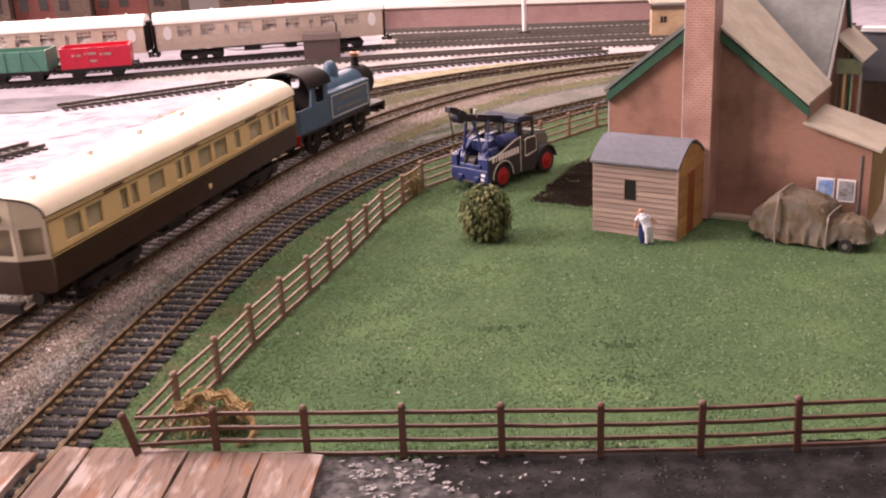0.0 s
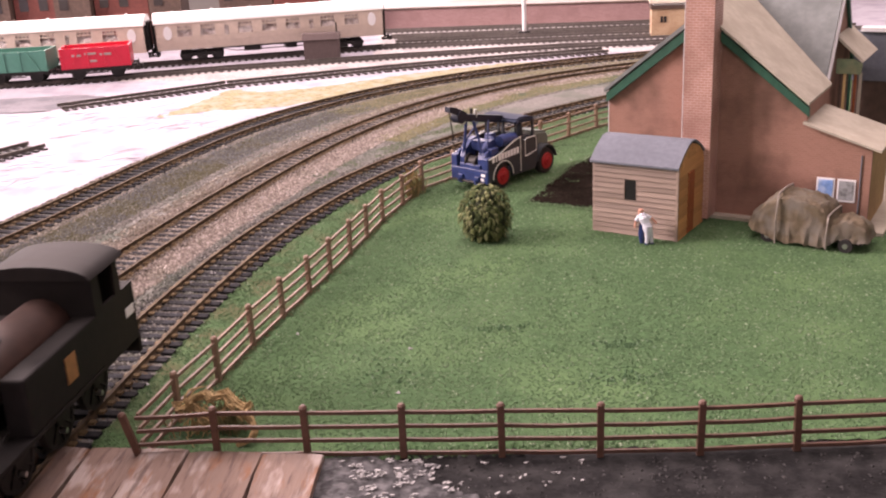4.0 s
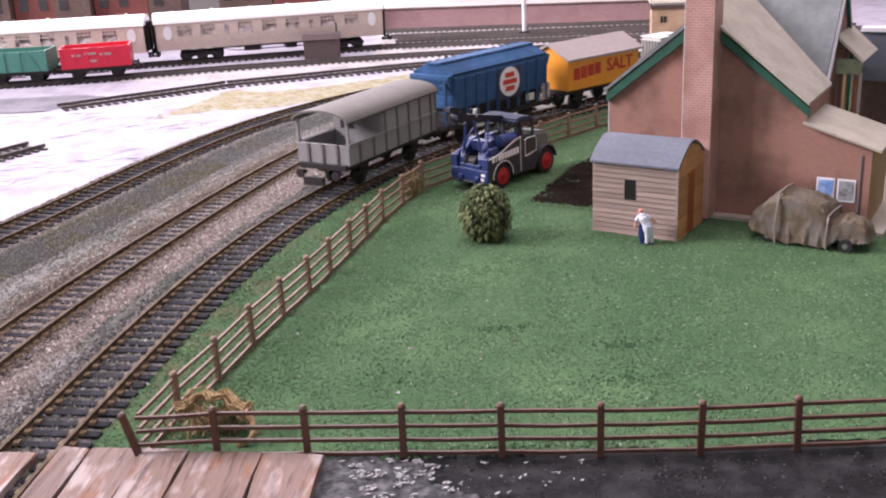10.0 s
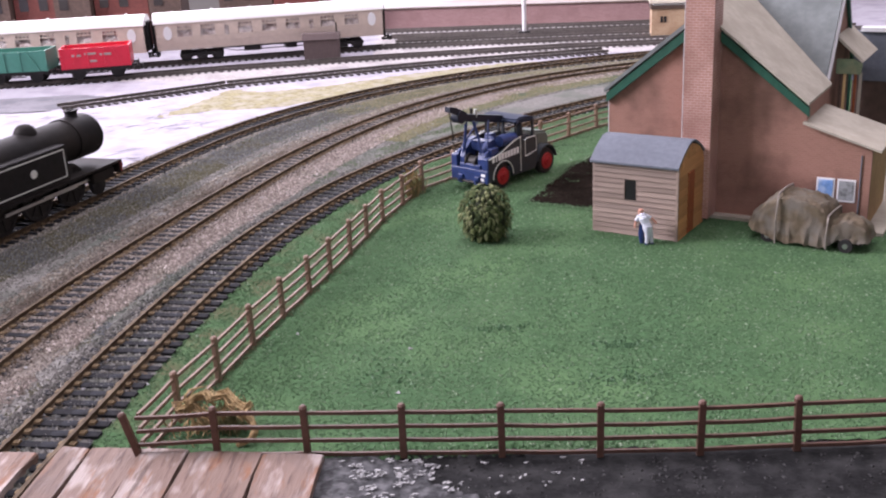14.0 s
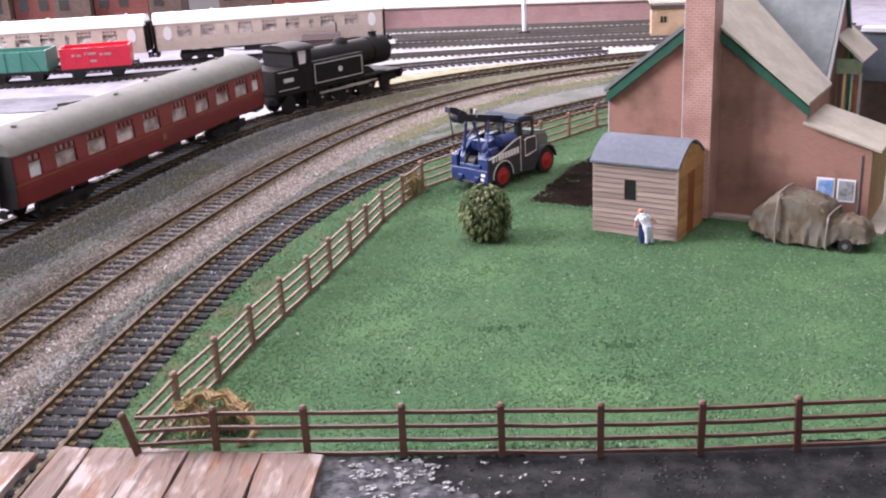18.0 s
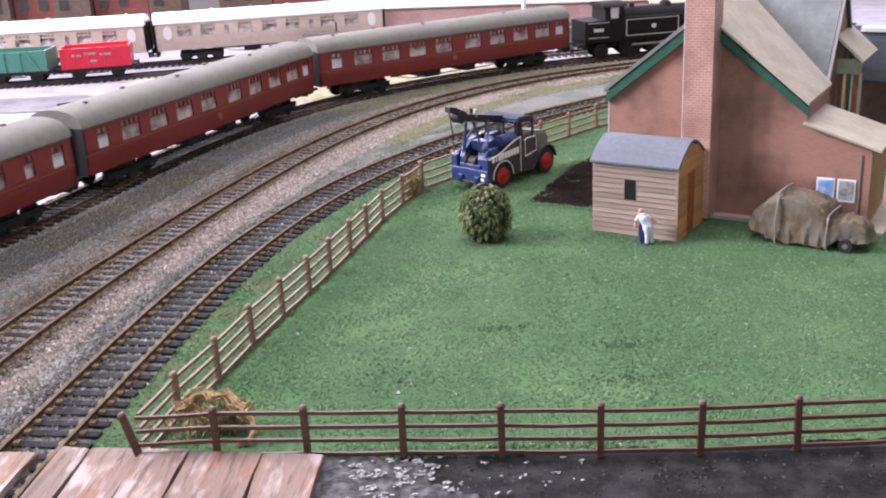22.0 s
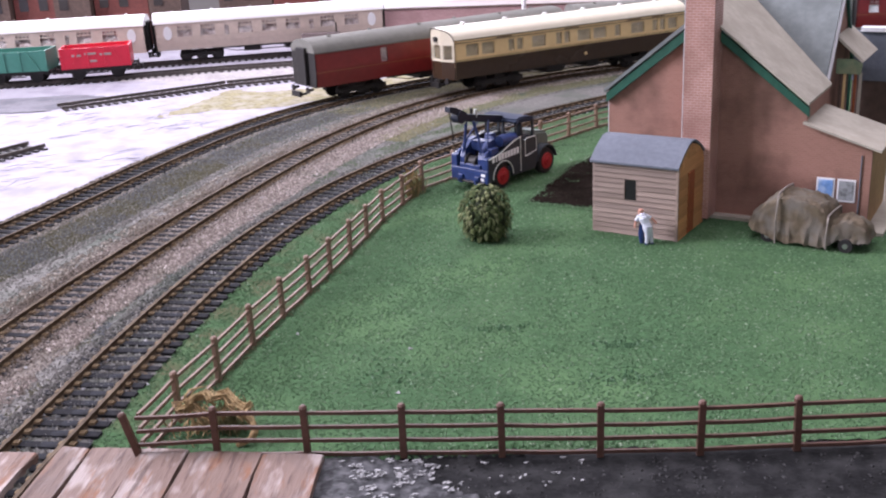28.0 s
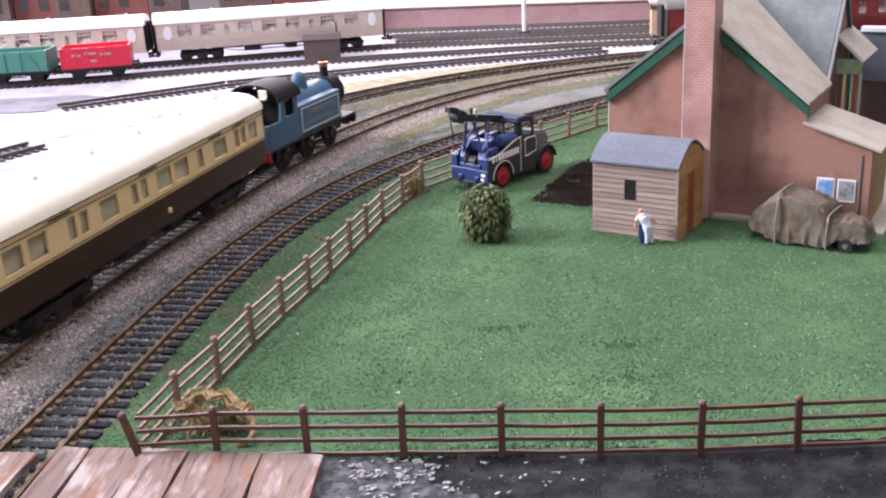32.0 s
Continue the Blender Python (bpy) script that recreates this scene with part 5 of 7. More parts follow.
def coach_side(bm, L, prof, windows, sgn, thick=1.0):
    """A side as a strip with openings: windows are (x0, x1, z0, z1)."""
    xs = sorted({0.0, L, *[w[0] for w in windows], *[w[1] for w in windows]})
    zs = sorted({p[1] for p in prof} | {z for w in windows for z in w[2:]})
    py, pz = [p[0] for p in prof], [p[1] for p in prof]

    def y(z):
        return float(np.interp(z, pz, py))
    cells = {}
    for i in range(len(xs) - 1):
        for j in range(len(zs) - 1):
            cx, cz = (xs[i] + xs[i + 1]) / 2, (zs[j] + zs[j + 1]) / 2
            cells[i, j] = not any(w[0] < cx < w[1] and w[2] < cz < w[3] for w in windows)
    cache = {}

    def v(i, j, inner):
        if (i, j, inner) not in cache:
            cache[i, j, inner] = bm.verts.new((xs[i] - L / 2, sgn * (y(zs[j]) - (thick if inner else 0)), zs[j]))
        return cache[i, j, inner]
    for (i, j), solid in cells.items():
        if not solid:
            continue
        bm.faces.new((v(i, j, 0), v(i + 1, j, 0), v(i + 1, j + 1, 0), v(i, j + 1, 0)))
        bm.faces.new((v(i, j, 1), v(i, j + 1, 1), v(i + 1, j + 1, 1), v(i + 1, j, 1)))
        for di, dj, e in ((-1, 0, ((i, j), (i, j + 1))), (1, 0, ((i + 1, j), (i + 1, j + 1))), (0, -1, ((i, j), (i + 1, j))), (0, 1, ((i, j + 1), (i + 1, j + 1)))):
            if not cells.get((i + di, j + dj), False):
                bm.faces.new((v(*e[0], 0), v(*e[0], 1), v(*e[1], 1), v(*e[1], 0)))


def coach(name, label, L, low, high, waist, roofm, windows, half=17.5, z0=12.5, z1=38.0, top=47.2, group="", pale=(), vents=True, endm=None, lowm=None):
    """A bogie coach; low and high: the materials below and above the waist; windows along the side."""
    ob = thing(name, label, "railway coach", group=group)
    prof = side_profile(half, z0, z1)
    for sgn in (-1, 1):
        nm = "side"
        if low is high:
            bm = bmesh.new()
            coach_side(bm, L, prof, windows, sgn)
            side = part(nm, bm, M[high], ob)
        else:
            pz, py = [p[1] for p in prof], [p[0] for p in prof]
            mid = float(np.interp(waist, pz, py))
            lo = [p for p in prof if p[1] < waist] + [(mid, waist)]
            hi = [(mid, waist)] + [p for p in prof if p[1] > waist]
            bm = bmesh.new()
            coach_side(bm, L, lo, [], sgn)
            part("lower_side", bm, M[low], ob)
            bm = bmesh.new()
            coach_side(bm, L, hi, windows, sgn)
            side = part(nm, bm, M[high], ob)
        for k, w in enumerate(windows):
            bm = bmesh.new()
            yy = sgn * (half - 0.75)
            box(bm, w[0] - L / 2 - 0.3, w[1] - L / 2 + 0.3, min(yy, yy - sgn * 0.25), max(yy, yy - sgn * 0.25), w[2] - 0.2, w[3] + 0.2)
            g = part("pane", bm, M["glass"], side)
            g.visible_shadow = False
    bm = bmesh.new()
    rp = roof_profile(half + 0.3, z1 - 0.2, top)
    prism(bm, [(y, z) for y, z in rp], -L / 2 - 0.6, L / 2 + 0.6, "x")
    roof = part("roof", bm, M[roofm], ob, smooth=True)
    if vents:
        for i in range(6):
            bm = bmesh.new()
            x = -L / 2 + L * (i + 0.5) / 6
            lathe(bm, ((1.3, -1.5), (1.3, 0.6), (1.6, 0.7), (1.3, 1.4), (0, 1.6)), 8, (x, 4.0 if i % 2 else -4.0, top - 0.5))
            part("roof_vent", bm, M[roofm], roof)
    for k in (-1, 1):
        bm = bmesh.new()
        outline = [(-y, z) for y, z in prof] + [(y, z) for y, z in prof[::-1]]
        prism(bm, outline, k * (L / 2 - 1.2), k * (L / 2 + 0.2), "x")
        # the auto coach's end wall doubles as backing for its end windows
        part("end_wall", bm, M["partition" if endm == "cream" else endm or low], ob)
        bm = bmesh.new()
        box(bm, min(k * (L / 2 + 0.2), k * (L / 2 + 3)), max(k * (L / 2 + 0.2), k * (L / 2 + 3)), -6.5, 6.5, z0 + 1, 41, 0.5)
        if endm != "cream":
            part("gangway", bm, M["load_grey" if pale and k in pale else "frame"], ob)
        else:
            bm.free()
        buffers(ob, k * L / 2, k, z=11)
    bm = bmesh.new()
    box(bm, -L / 2 + 1, L / 2 - 1, -half + 3, half - 3, z0 - 0.3, z0 + 1.2)
    part("floor", bm, M["frame"], ob)
    bm = bmesh.new()
    for i in range(int(L / 26)):
        x = -L / 2 + 14 + i * 26
        box(bm, x, x + 5, -half + 4, half - 4, z0 + 1.2, z0 + 9, 0.4)
    part("interior", bm, M["interior"], ob)
    # added panels close behind the glass, coloured like the lit view through it
    for y in (2.0 - half, half - 2.0):
        bm = bmesh.new()
        box(bm, -L / 2 + 2, L / 2 - 2, y - 0.4, y + 0.4, z0 + 1.2, z1 - 0.5)
        part("partition", bm, M["partition" if endm == "cream" else "pale_window_backing"], ob)
    for y in (-13, 13):
        bm = bmesh.new()
        box(bm, -L * 0.24, L * 0.24, y - 0.5, y + 0.5, z0 - 1.6, z0)
        box(bm, -L * 0.16, L * 0.16, y - 0.4, y + 0.4, 7.4, 8.2)
        for e in (-1, 1):
            tube(bm, [(e * L * 0.16, y, 7.8), (e * L * 0.235, y, z0 - 1.0)], 0.4, 4)
            box(bm, e * L * 0.05 - 0.4, e * L * 0.05 + 0.4, y - 0.4, y + 0.4, 8.0, z0)
        part("truss", bm, M["frame"], ob)
    for x, w in ((-20, 16), (18, 11)):
        bm = bmesh.new()
        box(bm, x - w / 2, x + w / 2, -13, 13, 6.5, 11.8, 0.5)
        part("battery_box", bm, M["frame"], ob)
    for k in (-1, 1):
        bogie(ob, k * (L / 2 - 42))
    return ob


def strip(name, ob, L, half, z0, z1, material, label=""):
    for sgn in (-1, 1):
        bm = bmesh.new()
        y = sgn * half
        box(bm, -L / 2, L / 2, min(y, y + sgn * 0.12), max(y, y + sgn * 0.12), z0, z1)
        part(name, bm, M[material], ob, label)


# maroon corridor coaches
def maroon(label, wins, pale=()):
    ob = coach("maroon_coach", label, 246.0, "maroon", "maroon", 26, "coach_roof", wins, group="maroon train", endm="frame", pale=pale)
    strip("gutter", ob, 246, 17.4, 37.2, 37.8, "coach_roof")
    strip("lining", ob, 246, 17.36, 23.2, 23.6, "lining", "yellow lining")
    for sgn in (-1, 1):
        bm = bmesh.new()
        cyl(bm, (0, sgn * 17.0, 19), (0, sgn * 17.7, 19), 2.0, n=16)
        part("crest", bm, M["lining"], ob, "round yellow crest")
    for w in wins:
        if w[1] - w[0] < 13 and w[1] - w[0] > 7:
            for sgn in (-1, 1):
                bm = bmesh.new()
                box(bm, w[0] - 123, w[1] - 123, min(sgn * 16.0, sgn * 16.3), max(sgn * 16.0, sgn * 16.3), w[2], w[3])
                part("window_blind", bm, M["blind"], ob, "white frosted window")
    return ob


def window_row(xs, w, z0=24.9, z1=35.4, vent=True):
    out = []
    for x in xs:
        if vent:
            out.append((x - w / 2, x + w / 2, z0, z1 - 3.4))
            n = 4 if w > 12 else 2
            for k in range(n):
                out.append((x - w / 2 + k * w / n + 0.45, x - w / 2 + (k + 1) * w / n - 0.45, z1 - 2.8, z1))
        else:
            out.append((x - w / 2, x + w / 2, z0, z1))
    return out


MK = window_row((15, 235), 9) + window_row((38, 63, 88, 113, 142, 167, 192, 216), 16)
c1 = maroon("maroon corridor coach behind the black tank engine", MK, (1, -1))
c2 = maroon("maroon corridor coach in the middle of the train", MK)
c3 = maroon("maroon brake coach at the tail of the train", window_row((118, 235), 9) + window_row((140, 158, 176, 194, 214), 7) + window_row((60,), 6, vent=False))


# chocolate and cream auto coach, driving end towards -x
AUTO_TOP, AUTO_EAVE, WAIST = 49.6, 41.2, 25.2
auto = coach("auto_coach", "chocolate and cream auto coach with cream roof", 228.0, "chocolate", "cream", WAIST, "cream_roof",
             [(a, b, 28.4, 37.0) for a, b in ((10, 21), (24, 35), (48, 53.5), (56, 61.5), (70, 83), (93, 98.5), (101, 106.5), (114, 127), (130, 143), (152, 158), (169, 183), (192, 197.5), (200, 205.5), (209, 219))],
             half=16.4, z0=12.3, z1=AUTO_EAVE, top=AUTO_TOP, endm="cream", vents=False)
strip("lining", auto, 228, 16.36, 38.4, 38.75, "chocolate", "thin brown lining")
strip("lining", auto, 228, 16.42, 26.0, 26.3, "chocolate", "thin brown lining")
strip("gutter", auto, 228, 16.35, 40.5, 41.4, "frame")
for sgn in (-1, 1):
    for x in (-70, -6, 58, 84):
        bm = bmesh.new()
        box(bm, x - 7, x + 7, min(sgn * 16.1, sgn * 16.46), max(sgn * 16.1, sgn * 16.46), 39.2, 39.8)
        part("lettering_bar", bm, M["chocolate"], auto, "small brown lettering bar")
    bm = bmesh.new()
    cyl(bm, (8, sgn * 15.8, 18), (8, sgn * 16.5, 18), 1.3, n=14)
    part("crest", bm, M["cream"], auto, "small cream crest")
for x in (-96, -58, -20, 18, 56, 94):
    bm = bmesh.new()
    lathe(bm, ((1.5, -1.0), (1.5, 0.8), (1.9, 0.9), (1.7, 1.9), (0, 2.2)), 10, (x, 0, AUTO_TOP))
    part("roof_vent", bm, M["white_roof"], auto, "white roof vent", smooth=True)
AUTO_ARCH = roof_profile(16.7, AUTO_EAVE - 0.2, AUTO_TOP, 24)


def bow(y):
    """How far the driving end reaches at a distance from the middle."""
    return -119.0 if abs(y) < 6.2 else -119.0 + (abs(y) - 6.2) / 9.9 * 4.8


def arch_at(y):
    pts = sorted(AUTO_ARCH)
    return float(np.interp(y, [p[0] for p in pts], [p[1] for p in pts])) - 0.5


for k, (ya, yb) in enumerate(((-16.1, -6.2), (-6.2, 6.2), (6.2, 16.1))):
    # bowed driving end in three facets, each with a window
    xa, xb = bow(ya), bow(yb)
    d = Vector((xb - xa, yb - ya, 0))
    ln = d.length
    m = Matrix.Translation((xa, ya, 0)) @ Matrix.Rotation(math.atan2(d.y, d.x), 4, "Z")
    for name, z0, z1, key in (("lower_end", 12.3, WAIST, "chocolate"), ("end_sill", WAIST, 27.0, "end_cream")):
        bm = bmesh.new()
        box(bm, 0, ln, -0.6, 0.6, z0, z1, 0, m)
        part(name, bm, M[key], auto)
    bm = bmesh.new()
    n = 6
    prism(bm, [(0, 37.2), (ln, 37.2)] + [(ln * (1 - i / n), max(37.6, arch_at(yb + (ya - yb) * i / n))) for i in range(n + 1)], -0.6, 0.6, "y", m)
    part("end_head", bm, M["end_cream"], auto)
    bm = bmesh.new()
    for u in (0, ln - 1.5):
        box(bm, u, u + 1.5, -0.6, 0.6, 27.0, 37.2, 0, m)
    part("end_pillar", bm, M["end_cream"], auto)
    bm = bmesh.new()
    box(bm, 1.5, ln - 1.5, -0.15, 0.15, 27.0, 37.2, 0, m)
    part("end_window", bm, M["glass"], auto)
bm = bmesh.new()
rings = [[bm.verts.new((x(y), y * f, z - dz)) for y, z in AUTO_ARCH] for x, f, dz in ((lambda y: -114.2, 1, 0), (lambda y: bow(y) - 1.0, 1, 0), (lambda y: bow(y) - 1.0, 0.965, 0.8), (lambda y: -114.2, 0.965, 0.8))]
for p, q in zip(rings, rings[1:] + rings[:1]):
    for i in range(len(p) - 1):
        bm.faces.new((p[i], p[i + 1], q[i + 1], q[i]))
for i in (0, -1):
    bm.faces.new([r[i] for r in rings])
part("roof_end", bm, M["cream_roof"], auto, smooth=True)
bm = bmesh.new()
tube(bm, [(bow(y) - 1.1, y * 0.99, z - 0.5) for y, z in AUTO_ARCH], 0.45, 5)
part("roof_rim", bm, M["frame"], auto, "black edge of the roof")
bm = bmesh.new()
cyl(bm, (-119.2, 0, 41.2), (-121.4, 0, 41.2), 2.1, n=16)
part("headlamp", bm, M["frame"], auto)


# ---- engines ----
def boiler(ob, x0, x1, r, z, m, name="boiler"):
    bm = bmesh.new()
    cyl(bm, (x0, 0, z), (x1, 0, z), r, n=28)
    return part(name, bm, M[m], ob, smooth=True)


def stack(ob, name, x, z, prof, m, label=""):
    bm = bmesh.new()
    lathe(bm, prof, 18, (x, 0, z))
    return part(name, bm, M[m], ob, label, smooth=True)


def drivers(ob, xs, r, m="frame", rods=True):
    made = []
    for x in xs:
        for y in (-8.3, 8.3):
            bm = bmesh.new()
            s = -1 if y < 0 else 1
            lathe(bm, ((0, -1.2), (r, -1.2), (r, 1.2), (r * 0.86, 1.2), (r * 0.84, 0.7), (r * 0.3, 0.7), (r * 0.26, 1.9), (0, 2.0)), 28)
            for v in bm.verts:
                v.co = (v.co.x, s * v.co.z, v.co.y)
            wheel = part("driving_wheel", bm, M[m], ob, m=at(x, y, r))
            made.append(wheel)
            for k in range(8):
                bm = bmesh.new()
                a = 2 * math.pi * k / 8
                tube(bm, [(r * 0.2 * math.cos(a), s * 1.0, r * 0.2 * math.sin(a)), (r * 0.85 * math.cos(a), s * 1.0, r * 0.85 * math.sin(a))], 0.5, 4)
                part("spoke", bm, M[m], wheel)
            bm = bmesh.new()
            cyl(bm, (r * 0.5, s * 0.6, 0), (r * 0.5, s * 2.6, 0), 0.9, n=8)
            part("crank_pin", bm, M["steel"], wheel)
    return made


# blue pannier-like engine of the auto train, smokebox towards +x
blue = thing("blue_engine", "light blue six-coupled tank engine with copper chimney cap", "locomotive")
bm = bmesh.new()
box(bm, -50, 50, -15.5, 15.5, 15, 16.5, 0.2)
for k in (-1, 1):
    box(bm, k * 49 - 1, k * 49 + 1, -15.5, 15.5, 10, 16, 0.2)
box(bm, -46, 46, -6.5, 6.5, 7, 15)
part("running_plate", bm, M["frame"], blue)
boiler(blue, -16, 40, 9.5, 30, "locoblue")
boiler(blue, 36, 47.5, 10.2, 30, "locoblack", "smokebox")
bm = bmesh.new()
for s in (-1, 1):
    box(bm, -17, 33, min(s * 8, s * 15), max(s * 8, s * 15), 16.5, 34, 1.0)
tank = part("side_tank", bm, M["locoblue"], blue)
for s in (-1, 1):
    bm = bmesh.new()
    for a, b, c, d in ((-14, 30, 18.5, 19.1), (-14, 30, 31.4, 32), (-14, -13.4, 19.1, 31.4), (29.4, 30, 19.1, 31.4)):
        box(bm, a, b, min(s * 15, s * 15.2), max(s * 15, s * 15.2), c, d)
    part("lining", bm, M["load_grey"], tank, "pale lining")
    for z in (22.6, 28.4):
        bm = bmesh.new()
        box(bm, -8, 24, min(s * 15, s * 15.15), max(s * 15, s * 15.15), z - 1.0, z + 1.0)
        part("lettering_bar", bm, M["slate"], tank, "pale lettering bar")
for s in (-1, 1):
    bm = bmesh.new()
    prism(bm, [(-48, 16.5), (-17, 16.5), (-17, 42), (-20, 42), (-21, 31), (-30, 31), (-31, 42), (-34, 42), (-36, 30), (-48, 30)], min(s * 14, s * 15), max(s * 14, s * 15), "y")
    part("cab_side", bm, M["locoblue"], blue)
bm = bmesh.new()
box(bm, -18, -17, -14, 14, 16.5, 37)
box(bm, -18, -17, -14, -9.5, 37, 43.5)
box(bm, -18, -17, -3.5, 3.5, 37, 48)
box(bm, -18, -17, 9.5, 14, 37, 43.5)
box(bm, -18, -17, -10, 10, 43, 46.5)
part("spectacle_plate", bm, M["locoblack"], blue, "black plate with two openings")
bm = bmesh.new()
box(bm, -48.5, -47, -15, 15, 16.5, 30, 0.2)
box(bm, -47, -37, -14, 14, 16.5, 27)
part("bunker", bm, M["locoblue"], blue)
bm = bmesh.new()
arc = [(16 * math.cos(math.pi * i / 14), 41 + 9.0 * math.sin(math.pi * i / 14)) for i in range(15)]
prism(bm, arc + [(y * 0.94, z - 0.9) for y, z in arc[::-1]], -38, -14, "x")
part("cab_roof", bm, M["locoblack"], blue, smooth=True)
stack(blue, "chimney", 42, 38.5, ((3.8, 0), (2.7, 2), (2.4, 7.5), (2.0, 7.5)), "locoblack")
stack(blue, "chimney_cap", 42, 45.8, ((2.5, 0), (2.9, 1), (3.1, 2.6), (1.8, 3), (1.6, 0.5)), "copper", "copper chimney cap")
stack(blue, "dome", 12, 37, ((5.2, 0), (4.7, 3), (4.6, 6.5), (3.6, 9.5), (1.5, 11), (0, 11.2)), "locoblue")
stack(blue, "safety_valve", -8, 38, ((2.2, 0), (1.6, 3), (1.6, 7), (0, 7.5)), "locoblack")
bm = bmesh.new()
box(bm, -50.6, -50.0, -15.5, 15.5, 10.5, 16.4)
part("buffer_beam", bm, M["red"], blue, "red buffer beam")
buffers(blue, 50, 1, z=12.5)
buffers(blue, -50.6, -1, z=12.5)
blue_wheels = drivers(blue, (-27, 0, 27), 8.5, "frame")


def stretch(ob, f):
    """Lengthens a thing along x; its wheels keep their shape."""
    for o in ob.children_recursive:
        if o.parent and o.parent.name.startswith("driving_wheel"):
            continue
        if o.matrix_basis.translation.length > 1e-6:
            o.matrix_basis = Matrix.Translation((o.matrix_basis.translation.x * (f - 1), 0, 0)) @ o.matrix_basis
        else:
            o.data.transform(Matrix.Diagonal((f, 1, 1, 1)))


stretch(blue, 1.1)

# black tank engine of the goods, smokebox towards -x, bunker leading
goods = thing("black_goods_engine", "black six-coupled tank engine with grey smokebox door", "locomotive")
bm = bmesh.new()
box(bm, -52, 52, -16, 16, 14.5, 16, 0.2)
for k in (-1, 1):
    box(bm, k * 51 - 1, k * 51 + 1, -16, 16, 9, 16, 0.2)
box(bm, -48, 48, -6.5, 6.5, 7, 14.5)
part("running_plate", bm, M["locoblack"], goods)
boiler(goods, -38, 20, 8.8, 30, "brown_black")
boiler(goods, -49, -37, 9.2, 30, "locoblack", "smokebox")
bm = bmesh.new()
lathe(bm, ((8.4, 0), (8.0, 0.9), (5.4, 2.4), (0, 3.4)), 24)
d = part("smokebox_door", bm, M["smokebox"], goods, "pale grey dished smokebox door", smooth=True, m=at(-49, 0, 30) @ pose(0, 0, 0, 0, -90, 0))
bm = bmesh.new()
for s in (-1, 1):
    box(bm, -28, 22, min(s * 9, s * 16), max(s * 9, s * 16), 16, 33, 0.8)
part("side_tank", bm, M["locoblack"], goods)
bm = bmesh.new()
for s in (-1, 1):
    prism(bm, [(21, 16), (51, 16), (51, 34), (42, 34), (41, 46), (38, 46), (37, 34), (27, 34), (26, 46), (21, 46)], min(s * 15, s * 16), max(s * 15, s * 16), "y")
box(bm, 21, 22.2, -15, 15, 16, 46)
box(bm, 41, 42.2, -15, 15, 30, 46)
box(bm, 42, 51, -15, 15, 16, 34, 0.4)
part("cab", bm, M["locoblack"], goods)
bm = bmesh.new()
prism(bm, [(17 * math.cos(math.pi * i / 10), 45 + 4.5 * math.sin(math.pi * i / 10)) for i in range(11)], 18, 45, "x")
part("cab_roof", bm, M["locoblack"], goods, smooth=True)
stack(goods, "chimney", -43, 37.6, ((3.8, 0), (2.5, 2), (2.2, 9.5), (2.9, 10.2), (2.9, 12), (1.7, 12.4), (1.6, 8)), "locoblack")
stack(goods, "dome", -14, 37.6, ((4.2, 0), (3.4, 2), (3.2, 8), (2.2, 10.4), (0, 11.2)), "locoblack")
for s in (-1, 1):
    bm = bmesh.new()
    box(bm, -4, 3, min(s * 16, s * 16.25), max(s * 16, s * 16.25), 21, 29)
    part("crest", bm, M["copper"], goods, "small painted crest")
    bm = bmesh.new()
    box(bm, 42.5, 49, min(s * 16, s * 16.25), max(s * 16, s * 16.25), 24, 27)
    part("number_bar", bm, M["white"], goods, "pale number bar")
bm = bmesh.new()
box(bm, -52.6, -52, -16, 16, 9.5, 15.8)
part("buffer_beam", bm, M["red"], goods, "red buffer beam")
buffers(goods, 52, 1, z=12.5)
buffers(goods, -52.6, -1, z=12.5)
goods_wheels = drivers(goods, (-27, 0, 27), 9.0)
stretch(goods, 0.86)
for o in goods.children_recursive:
    if not o.name.startswith(("driving_wheel", "spoke", "crank_pin", "buffer", "coupling", "smokebox_door")):
        o.data.transform(Matrix.Translation((0, 0, 0.6 * MM)) @ Matrix.Diagonal((1, 1, 0.96, 1)))
d.matrix_basis = Matrix.Translation((0, 0, -0.6 * MM)) @ d.matrix_basis

# large black tank engine of the maroon train, smokebox towards +x
express = thing("black_passenger_engine", "lined black passenger tank engine with tall side tanks", "locomotive")
bm = bmesh.new()
box(bm, -66, 66, -16.5, 16.5, 15, 16.5, 0.2)
for k in (-1, 1):
    box(bm, k * 65 - 1, k * 65 + 1, -16, 16, 9, 16.5, 0.2)
box(bm, -60, 60, -6.5, 6.5, 7, 15)
part("running_plate", bm, M["locoblack"], express)
boiler(express, -30, 44, 11.5, 33, "locoblack")
boiler(express, 42, 60, 12.2, 33, "locoblack", "smokebox")
bm = bmesh.new()
lathe(bm, ((10.6, 0), (10.2, 0.8), (6, 2.2), (0, 3.0)), 24)
part("smokebox_door", bm, M["locoblack"], express, smooth=True, m=at(60, 0, 33) @ pose(0, 0, 0, 0, 90, 0))
